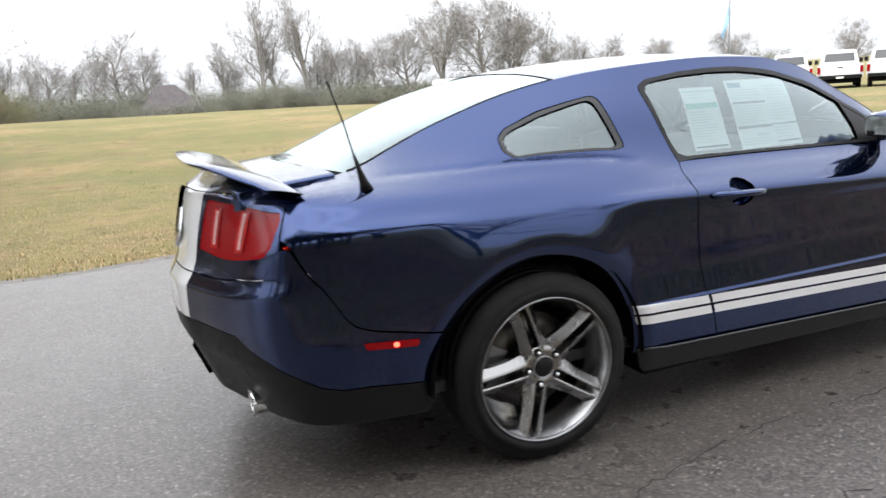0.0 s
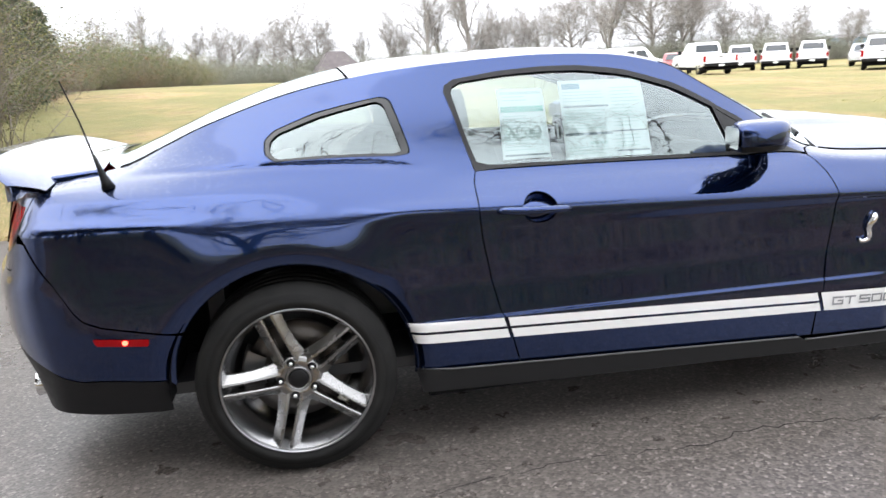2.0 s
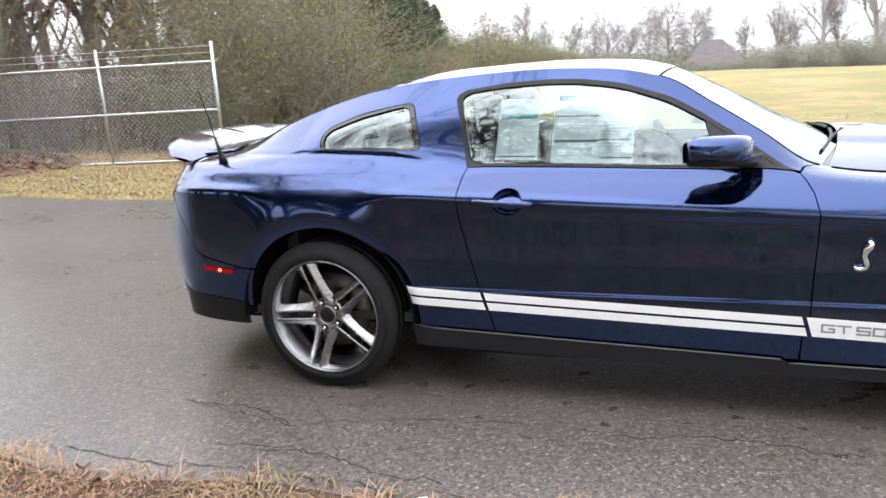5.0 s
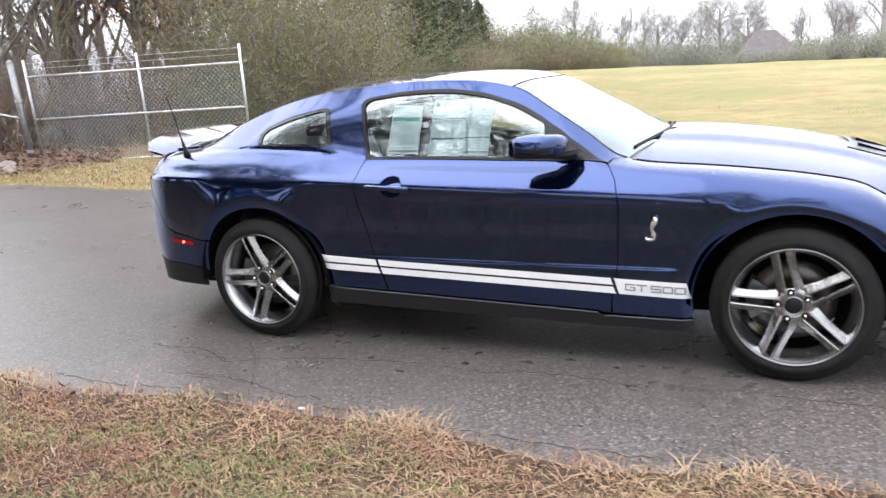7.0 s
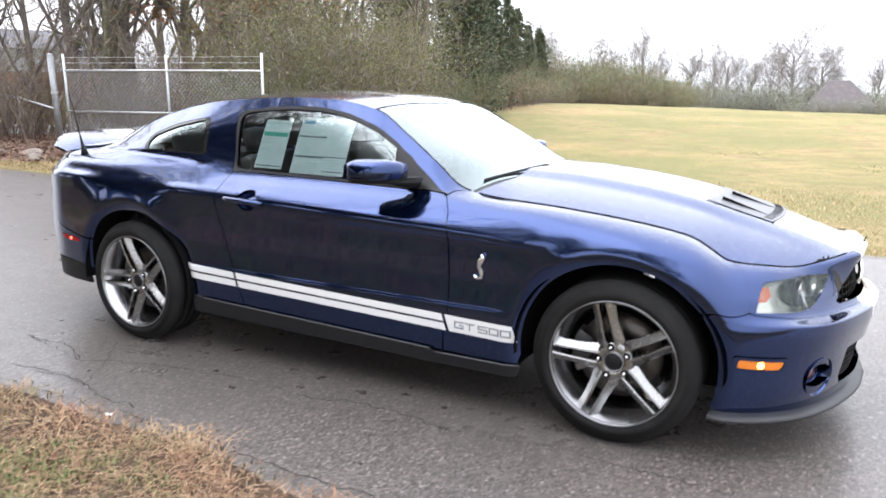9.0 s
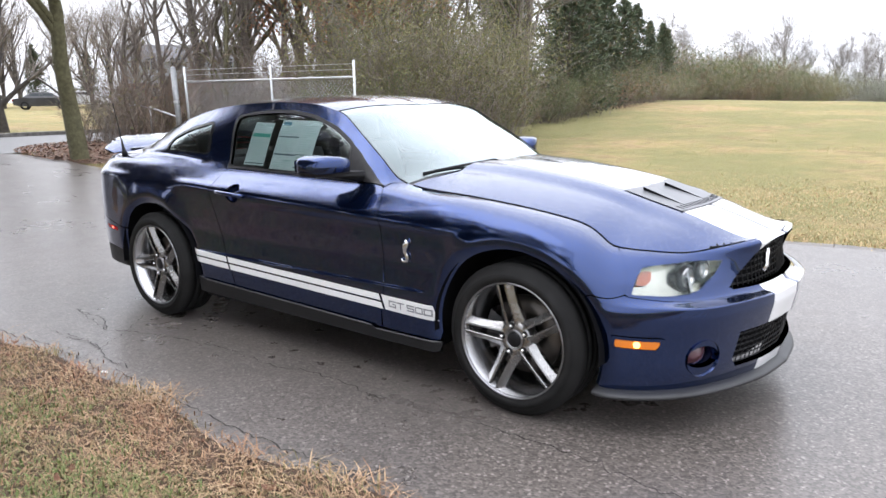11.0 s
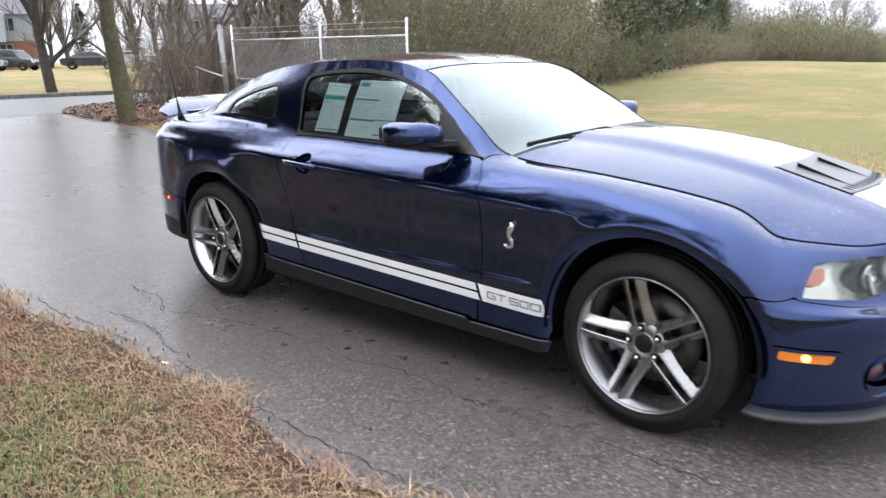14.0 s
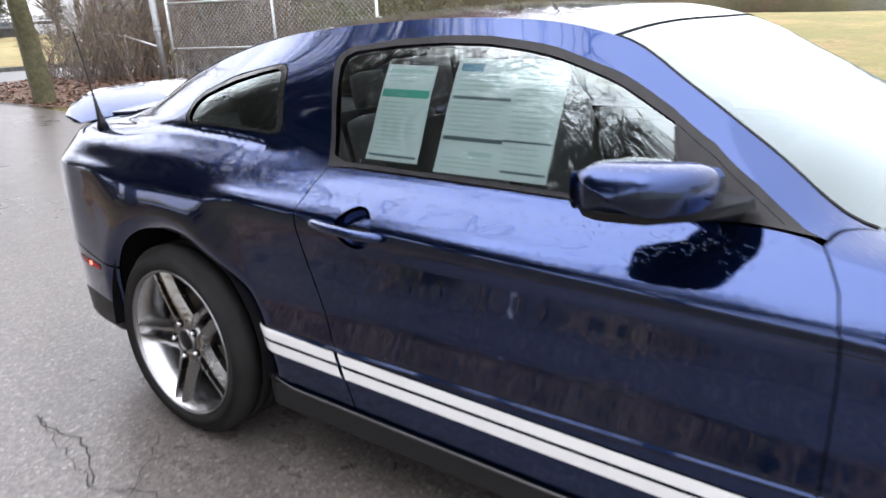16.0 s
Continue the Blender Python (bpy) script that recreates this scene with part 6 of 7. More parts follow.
def cedar(name, seed, height, width, label):
    """An evergreen: a trunk with tiers of sprays that thin out to a ragged tip."""
    rng = np.random.default_rng(seed)
    segs = [(np.array([0, 0, 0.0]), np.array([0, 0, height * 0.95]), 0.10, 0.01)]
    cs, us, vs = [], [], []
    for _ in range(260):
        t = rng.uniform(0.02, 1.0) ** 0.85
        z = height * t
        a = rng.uniform(0, 2 * np.pi)
        reach = width * 0.5 * (1 - t) ** 0.75 * rng.uniform(0.55, 1.15) * (0.85 + 0.25 * np.sin(3 * a + seed)) + 0.08
        d = np.array([np.cos(a), np.sin(a), rng.uniform(-0.1, 0.55)])
        start = np.array([0, 0, z])
        segs.append((start, start + d * reach, 0.018, 0.004))
        for _k in range(26):
            f = rng.uniform(0.25, 1.05)
            c = start + d * reach * f + rng.normal(0, 0.10, 3) * (0.5 + reach * 0.45)
            u = d + rng.normal(0, 0.5, 3) + np.array([0, 0, 0.3])
            u /= np.linalg.norm(u)
            w = np.cross(u, rng.normal(0, 1, 3))
            w /= np.linalg.norm(w)
            s = rng.uniform(0.05, 0.12)
            cs.append(c), us.append(u * s), vs.append(w * s * 0.45)
    t = tagged(new(name), label, "tree")
    put("trunk", mesh_of("trunk", *sticks(segs, 4)), BARK, t)
    put("crown", mesh_of("crown", *quads(np.array(cs), np.array(us), np.array(vs)), False), CEDAR, t)
    return t


def place(ob, x, y, scale=1.0, turn=0.0, sink=0.03, first=False):
    """Moves the first of a kind, or copies it, to a spot on the land."""
    m = pose(x, y, float(gz(x, y)) - sink, 0, 0, turn)
    if first:
        ob.matrix_basis = m
        ob.scale = (scale,) * 3
        return ob
    old = tuple(ob.scale)
    ob.scale = (scale,) * 3
    c = copy_thing(ob, m)
    ob.scale = old
    return c


def spread_of(obs, spots, rng, lo, hi):
    used = set()
    for k, (x, y, *s) in enumerate(spots):
        ob = obs[k % len(obs)]
        place(ob, x, y, s[0] if s else rng.uniform(lo, hi), rng.uniform(0, 360), first=ob.name not in used)
        used.add(ob.name)


rng = np.random.default_rng(11)
# far line of bare trees across the field and some beyond, in the haze-paled colours
bare = [tree("bare_tree", 20 + k, 9.0, 0.22, "leafless deciduous tree at the far edge of the field, haze put into its pale grey", bark=BARK_FAR, twig=TWIG_FAR, count=(13, 8, 7, 5), spread=0.75, first=0.15, up=0.16, rmin=0.010) for k in range(3)]
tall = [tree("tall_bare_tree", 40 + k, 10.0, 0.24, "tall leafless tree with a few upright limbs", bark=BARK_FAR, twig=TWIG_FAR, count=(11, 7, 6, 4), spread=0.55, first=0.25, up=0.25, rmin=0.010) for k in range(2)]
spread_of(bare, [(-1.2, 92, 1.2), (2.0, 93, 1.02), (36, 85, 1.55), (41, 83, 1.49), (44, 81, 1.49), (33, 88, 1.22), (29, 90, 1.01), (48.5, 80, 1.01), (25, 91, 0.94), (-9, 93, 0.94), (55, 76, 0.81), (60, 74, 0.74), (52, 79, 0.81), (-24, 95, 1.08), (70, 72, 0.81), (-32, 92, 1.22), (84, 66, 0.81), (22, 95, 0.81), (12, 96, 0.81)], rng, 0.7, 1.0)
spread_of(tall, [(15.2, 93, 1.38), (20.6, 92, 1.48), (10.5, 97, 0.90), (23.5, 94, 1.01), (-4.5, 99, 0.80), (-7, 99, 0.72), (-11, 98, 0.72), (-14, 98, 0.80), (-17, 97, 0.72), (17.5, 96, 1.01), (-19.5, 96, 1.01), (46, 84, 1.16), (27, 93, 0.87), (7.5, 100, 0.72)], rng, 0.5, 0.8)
hedge_far = [shrub("far_thicket", 60 + k, 3.0, 4.0, 150, 9500, TWIG_FAR, LEAF_FAR, "low grey-green thicket along the field edge, haze put into its colours", leaf=0.050) for k in range(2)]
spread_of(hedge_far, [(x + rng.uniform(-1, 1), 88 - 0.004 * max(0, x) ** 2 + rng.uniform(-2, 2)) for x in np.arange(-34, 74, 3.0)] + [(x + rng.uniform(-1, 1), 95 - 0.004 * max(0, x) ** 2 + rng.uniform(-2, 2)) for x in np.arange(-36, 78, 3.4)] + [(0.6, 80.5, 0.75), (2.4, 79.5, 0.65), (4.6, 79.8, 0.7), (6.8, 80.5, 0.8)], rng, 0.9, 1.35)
# evergreen and brush row along the left side of the field
cedars = [cedar("cedar_tree", 80 + k, 6.4, 3.4 + 0.4 * k, "dark green cedar tree in the hedgerow") for k in range(3)]
spread_of(cedars, [(-9.8, 19.0, 0.85), (-9.6, 22.6, 0.95), (-10.3, 25.6, 0.88), (-11.2, 29.0, 0.92), (-11.9, 32.6, 0.82), (-12.9, 36.4, 0.80), (-13.8, 40.5, 0.72), (-15.2, 46.0, 0.78), (-16.5, 50, 0.80), (-11.6, 20.6, 1.05), (-12.4, 26.8, 1.05), (-14.2, 33.5, 1.0), (-18.5, 55, 0.85), (-79.1, 34.3, 1.0), (-76.0, 38.5, 0.9)], rng, 0.8, 1.1)
hedge = [shrub("privet_shrub", 100, 2.6, 2.4, 60, 13000, TWIG, LEAF_GREEN, "green privet shrub in the hedgerow", leaf=0.026), shrub("olive_shrub", 101, 2.8, 2.4, 70, 8500, TWIG, LEAF_OLIVE, "olive-green half-bare shrub in the hedgerow", leaf=0.025),
         shrub("brown_shrub", 102, 2.7, 2.6, 70, 500, TWIG_RED, LEAF_BROWN, "brown leafless bramble shrub", leaf=0.035)]
spots = []
for t in np.linspace(0, 1, 34):
    x, y = np.interp(t, [0, 0.28, 0.5, 1], [-6.8, -8.6, -9.6, -14.5]), np.interp(t, [0, 0.28, 0.5, 1], [9.2, 16.5, 24, 50])
    spots.append((x + rng.uniform(-0.6, 0.4), y + rng.uniform(-0.5, 0.5)))
    spots.append((x - 1.8 + rng.uniform(-0.6, 0.6), y + rng.uniform(-0.5, 0.8)))
spots += [(-14.6 + 0.13 * k + rng.uniform(-0.9, 0.9), 49 + 0.9 * k + rng.uniform(-0.6, 0.6), rng.uniform(0.9, 1.4)) for k in range(30)]
spots += [(-16.6 + 0.13 * k + rng.uniform(-0.9, 0.9), 52 + 1.1 * k + rng.uniform(-0.6, 0.6), rng.uniform(1.4, 1.95)) for k in range(22)]
spread_of(hedge, spots, rng, 0.5, 0.95)
# wood behind the gate
willow = [shrub("tall_privet", 110 + k, 4.6, 3.0, 130, 20000, TWIG, LEAF_OLIVE, "tall yellow-green privet thicket behind the fence", leaf=0.024, upright=0.75) for k in range(2)]
spread_of(willow, [(-6.5, 9.6, 0.78), (-7.6, 10.2, 0.95), (-6.4, 11.6, 0.82), (-8.9, 11.0, 0.95), (-7.6, 13.0, 0.85), (-8.8, 15.0, 0.85)], rng, 0.9, 1.1)
bramble = [shrub("grey_bramble", 120 + k, 3.2, 2.6, 90, 260, TWIG if k else TWIG_RED, LEAF_OLIVE, "tangle of grey-brown leafless brush behind the fence", leaf=0.035, upright=0.7) for k in range(3)]
spread_of(bramble, [(x + rng.uniform(-0.4, 0.4), 8.5 + rng.uniform(0, 3.2)) for x in np.arange(-15.5, -6.0, 0.55)] + [(-12.9, 7.1), (-14.2, 7.3), (-13.4, 6.3), (-15.4, 7.0)], rng, 0.6, 1.05)
wood = [tree("wood_tree", 130 + k, 10.5, 0.17, "bare woodland tree with many thin branches behind the fence", bark=BARK_MOSS if k == 1 else BARK, count=(10, 6, 4, 3), spread=0.6, first=0.15, up=0.25) for k in range(3)]
spread_of(wood, [(-15.2, 10.3, 1.0), (-14.6, 11.0, 1.05), (-13.7, 10.9, 0.9), (-12.9, 12.0, 1.1), (-12.0, 13.4, 1.05), (-10.8, 13.6, 0.95), (-9.8, 15.0, 1.0), (-11.8, 16.5, 1.1), (-14.0, 15.0, 1.15), (-8.6, 17.5, 0.9), (-16.8, 12.4, 1.0), (-18.5, 14.5, 1.1), (-13.2, 19.5, 1.05), (-10.6, 19.6, 0.9), (-16.0, 18.5, 1.1), (-20.5, 18.0, 1.1), (-23, 22, 1.1), (-26, 27, 1.1), (-14.2, 8.3, 0.62), (-12.7, 9.0, 0.6), (-15.8, 8.2, 0.6)], rng, 0.9, 1.1)
oak = tree("oak_tree", 140, 9.5, 0.2, "oak with clinging red-brown dead leaves", leaves=7500, leaf_mat=LEAF_RUST, count=(9, 6, 5, 3), spread=0.75, first=0.3, up=0.12)
spread_of([oak], [(-11.4, 11.4, 0.9), (-9.3, 11.8, 0.8), (-12.9, 13.2, 1.0), (-10.2, 14.5, 0.95)], rng, 1, 1)
lean = tree("leaning_tree", 150, 11.0, 0.27, "mossy leaning tree trunk on a mulched verge", bark=BARK_MOSS, count=(8, 5, 4, 3), first=0.45, spread=0.55, lean=(-0.03, -0.17))
place(lean, -11.25, 4.3, 0.74, 0, first=True)
vase = tree("street_tree", 160, 8.5, 0.20, "vase-shaped bare street tree on the grass verge", bark=BARK_DARK, count=(16, 8, 5, 3), first=0.14, spread=0.60, up=0.42)
place(vase, -21.9, 7.2, 0.92, 40, first=True)
for _x, _y, _s in ((-62.8, 29.0, 1.2), (-53.3, 26.8, 1.0), (-68.4, 37.0, 1.35), (-57.7, 33.3, 1.1), (-74.7, 29.1, 1.1), (-90.2, 37.6, 1.6)):
    place(vase, _x, _y, _s, 31 * _x)
place(vase, -33, -6, 0.9, 100)
# bare trees on the near side, seen in the paint
for _x, _y, _s in ((-7, -10.5, 1.35), (-10.5, -9.5, 1.4), (-12.4, -11, 1.45), (-20.8, -10.5, 1.3), (-11, -15, 1.5), (-22, -10, 1.3), (-7, -17, 1.5), (-26, -14, 1.4), (-30, -7, 1.3), (-8.6, -6.4, 1.45), (-10.2, -7.6, 1.6), (-12.2, -8.6, 1.5), (-9.5, -12, 1.7), (-22.5, -8.5, 1.5), (-21.5, -12.5, 1.6), (-24, -5, 1.4), (-12.0, -6.9, 1.3)):
    place(wood[int(abs(_x)) % 3], _x, _y, _s, 37 * _x)

yard = [tree("yard_tree", 170 + k, 13.0, 0.26, "tall leafless yard tree mirrored in the car", bark=BARK_DARK, twig=BARK_DARK, count=(13, 7, 6, 3), spread=0.75, first=0.14, up=0.18, rmin=0.014) for k in range(2)]
spread_of(yard, [(-3.2, -7.4, 0.85), (-5.4, -6.0, 0.9), (-0.6, -9.0, 0.9), (2.6, -10.5, 0.9), (-9.0, -4.8, 0.95), (-10.5, -7.6, 1.0), (-7.6, -9.0, 1.0), (-12.0, -6.0, 1.05), (-9.4, -11.6, 1.05), (-12.8, -8.8, 1.0), (-21.4, -4.6, 1.35), (-6.6, -12.5, 0.95), (-22.6, -1.6, 1.3), (-24.5, -6.5, 1.4), (-21.0, -8.0, 1.25)], rng, 0.9, 1.1)


def blades(name, n, area, height, seed, mat, label, keep=None, lie=0.9, width=0.004, lift=0.0):
    """A turf of single bent blades over the land."""
    rng = np.random.default_rng(seed)
    x, y = rng.uniform(area[0], area[1], n), rng.uniform(area[2], area[3], n)
    if keep is not None:
        ok = keep(x, y, rng)
        x, y = x[ok], y[ok]
    n = len(x)
    a = rng.uniform(0, 2 * np.pi, n)
    h = height * rng.uniform(0.45, 1.3, n)
    out = h * rng.uniform(0.15, lie, n)
    z = gz(x, y) - 0.012 + lift
    base = np.c_[x, y, z]
    d = np.c_[np.cos(a), np.sin(a), np.zeros(n)]
    s = np.c_[-np.sin(a), np.cos(a), np.zeros(n)] * (width * rng.uniform(0.6, 1.4, n))[:, None]
    mid = base + d * (out * 0.35)[:, None] + np.c_[np.zeros(n), np.zeros(n), h * 0.65]
    tip = base + d * out[:, None] + np.c_[np.zeros(n), np.zeros(n), h * rng.uniform(0.5, 1.0, n)]
    verts = np.stack([base - s, base + s, mid + s * 0.8, mid - s * 0.8, tip], axis=1).reshape(-1, 3)
    k = np.arange(n) * 5
    me = bpy.data.meshes.new(name)
    loops = np.stack([k, k + 1, k + 2, k + 3, k + 3, k + 2, k + 4], axis=1).ravel()
    me.vertices.add(len(verts))
    me.vertices.foreach_set("co", verts.astype(np.float32).ravel())
    me.loops.add(len(loops))
    me.loops.foreach_set("vertex_index", loops.astype(np.int32))
    me.polygons.add(2 * n)
    starts = np.stack([np.arange(n) * 7, np.arange(n) * 7 + 4], axis=1).ravel()
    me.polygons.foreach_set("loop_start", starts.astype(np.int32))
    me.update(calc_edges=True)
    me.validate()
    tagged(put(name, me, mat), label, "grass", kind="stuff")


def patchy(x, y):
    return 0.5 + 0.5 * np.sin(x * 2.1 + 1.7 * np.sin(y * 1.9)) * np.sin(y * 2.7 + 1.3 * np.sin(x * 1.3 + 2))


def near_strip(x, y, r):
    edge = road_near(x)
    return y < edge + r.normal(0, 0.06, len(x)) - 0.02


def ragged(x, y, r):
    clump = 0.11 * np.sin(x * 3.1 + 1.2 * np.sin(x * 1.7)) * np.sin(x * 7.3 + 2)
    return (y < road_near(x) + clump + r.normal(0, 0.05, len(x))) & (r.uniform(0, 1, len(x)) < 0.25 + 0.9 * (y > road_near(x) - 0.45))


def near_green(x, y, r):
    return near_strip(x, y + 0.24, r) & (r.uniform(0, 1, len(x)) < np.clip((patchy(x * 2.6, y * 2.4) - 0.26) * 3.0, 0, 1))


def far_strip(x, y, r):
    return y > road_far(x) + r.normal(0, 0.12, len(x)) - 0.05


blades("verge_dry_grass", 180000, (-6.2, 6.2, -4.4, -1.5), 0.040, 1, VERGE, "matted straw-coloured winter grass beside the drive", near_strip, 2.6, 0.0028, 0.012)
blades("verge_thatch", 110000, (-6.0, 6.0, -3.6, -1.40), 0.034, 7, STRAW, "long straw lying in tangles over the road edge", ragged, 4.6, 0.0023, 0.012)
blades("verge_outer_grass", 90000, (-9.0, 10.0, -7.5, -1.6), 0.045, 8, VERGE, "thinner dry grass further along the verge", lambda x, y, r: near_strip(x, y, r) & ((np.abs(x) > 5.9) | (y < -4.1)), 2.0, 0.005, 0.016)
blades("verge_green_grass", 170000, (-6.0, 6.0, -4.2, -1.6), 0.046, 2, GREEN_GRASS, "green tufts among the dry grass", near_green, 1.1, 0.003, 0.012)
blades("field_edge_grass", 130000, (-14, 14, 3.8, 9.5), 0.035, 3, FIELD_DRY, "dry grass along the far edge of the drive", lambda x, y, r: far_strip(x, y, r) & (x > -10.3 + r.normal(0, 0.3, len(x))) & (r.uniform(0, 1, len(x)) < np.clip(1.25 - (y - 4) / 5.0, 0.15, 1)), 1.6, 0.004)
blades("field_green_grass", 30000, (-10, 14, 4.6, 16), 0.03, 4, FIELD_GREEN, "green patches in the field", lambda x, y, r: far_strip(x, y - 0.5, r) & (r.uniform(0, 1, len(x)) < np.clip((patchy(x * 0.35, y * 0.35) - 0.4) * 2, 0, 1)), 1.0, 0.006)
blades("gate_grass", 26000, (-14, -5, 4.3, 8.5), 0.055, 5, DRY, "taller dry grass under the gate", lambda x, y, r: far_strip(x, y, r) & (((x + 12.2) / 3.4) ** 2 + ((y - 6.1) / 2.2) ** 2 > 1), 0.9, 0.006)


DEAD_LEAF = bark_material("dead_leaf_brown", (0.10, 0.045, 0.026), (0.24, 0.12, 0.07))


def dead_leaves():
    """Loose brown leaves on the verge."""
    r = np.random.default_rng(6)
    for k in range(110):
        x, y = r.uniform(-1.5, 4.5), r.uniform(-3.4, -1.75)
        s = r.uniform(0.010, 0.024)
        pts = [(s * (1.3 * math.cos(a)), s * 0.8 * math.sin(a), s * (0.5 + 0.5 * math.cos(2 * a))) for a in np.linspace(0, 2 * math.pi, 9)[:-1]]
        me = mesh_of("dead_leaf", pts + [(0, 0, 0.0)], [(i, (i + 1) % 8, 8) for i in range(8)])
        ob = put("dead_leaf", me, DEAD_LEAF, None, "", pose(x, y, float(gz(x, y)) + 0.022, r.uniform(-25, 25), r.uniform(-25, 25), r.uniform(0, 360)))
        tagged(ob, "curled brown dead leaf lying in the grass", "leaf", "fallen leaves")


dead_leaves()


# ---- gate, verge, parked vehicles, houses ----
GALV = material("galvanised_steel", (0.52, 0.53, 0.54), 0.42, 0.85)
link(GALV, ramp(GALV, noise_of(GALV, 12.0, 5.0), [(0.3, (0.40, 0.41, 0.42)), (0.7, (0.60, 0.61, 0.62))]), bsdf(GALV).inputs["Base Color"])
POST_STEEL = material("weathered_post", (0.26, 0.265, 0.27), 0.5, 0.7)
link(POST_STEEL, ramp(POST_STEEL, noise_of(POST_STEEL, 9.0, 6.0, 0.7), [(0.3, (0.19, 0.195, 0.20)), (0.7, (0.33, 0.335, 0.34))]), bsdf(POST_STEEL).inputs["Base Color"])
MULCH = material("leaf_mulch", (0.12, 0.075, 0.05), 0.95)
link(MULCH, ramp(MULCH, noise_of(MULCH, 26.0, 6.0, 0.8), [(0.3, (0.06, 0.04, 0.028)), (0.7, (0.22, 0.14, 0.09))]), bsdf(MULCH).inputs["Base Color"])
bump(MULCH, noise_of(MULCH, 40.0), 0.9, 0.04)
ROCK = bark_material("field_stone", (0.16, 0.13, 0.11), (0.34, 0.29, 0.25))
SIDING = material("white_siding", (0.30, 0.33, 0.355), 0.6)
BRICK = material("red_brick", (0.24, 0.10, 0.075), 0.9)
link(BRICK, ramp(BRICK, noise_of(BRICK, 9.0, 6.0), [(0.3, (0.18, 0.075, 0.055)), (0.7, (0.30, 0.14, 0.10))]), bsdf(BRICK).inputs["Base Color"])
SHINGLE = material("grey_shingles", (0.11, 0.11, 0.12), 0.9)
link(SHINGLE, ramp(SHINGLE, noise_of(SHINGLE, 5.0, 7.0), [(0.3, (0.08, 0.08, 0.09)), (0.7, (0.16, 0.155, 0.16))]), bsdf(SHINGLE).inputs["Base Color"])
BARN_ROOF = material("brown_roof", (0.17, 0.15, 0.15), 0.9)
link(BARN_ROOF, ramp(BARN_ROOF, noise_of(BARN_ROOF, 2.0, 7.0), [(0.3, (0.075, 0.064, 0.066)), (0.7, (0.11, 0.094, 0.094))]), bsdf(BARN_ROOF).inputs["Base Color"])
DARK_PANE = material("dark_window", (0.03, 0.035, 0.04), 0.08)
WHITE_CAR = material("white_car_paint", (0.72, 0.73, 0.74), 0.3, 0.0, Coat_Weight=1.0)
BLACK_CAR = material("black_car_paint", (0.02, 0.021, 0.024), 0.3, 0.0, Coat_Weight=1.0)
SILVER_CAR = material("silver_car_paint", (0.42, 0.43, 0.44), 0.3, 0.6, Coat_Weight=1.0)
RED_CAR = material("red_car_paint", (0.22, 0.02, 0.02), 0.3, 0.0, Coat_Weight=1.0)
ORANGE = material("orange_plastic", (0.7, 0.16, 0.06), 0.5)
BLUE_SIGN = material("blue_sign", (0.30, 0.48, 0.68), 0.5)


LITTER = leaf_material("leaf_litter", [(0.0, (0.10, 0.05, 0.032)), (0.4, (0.20, 0.10, 0.06)), (0.7, (0.07, 0.04, 0.03)), (1.0, (0.27, 0.16, 0.10))])


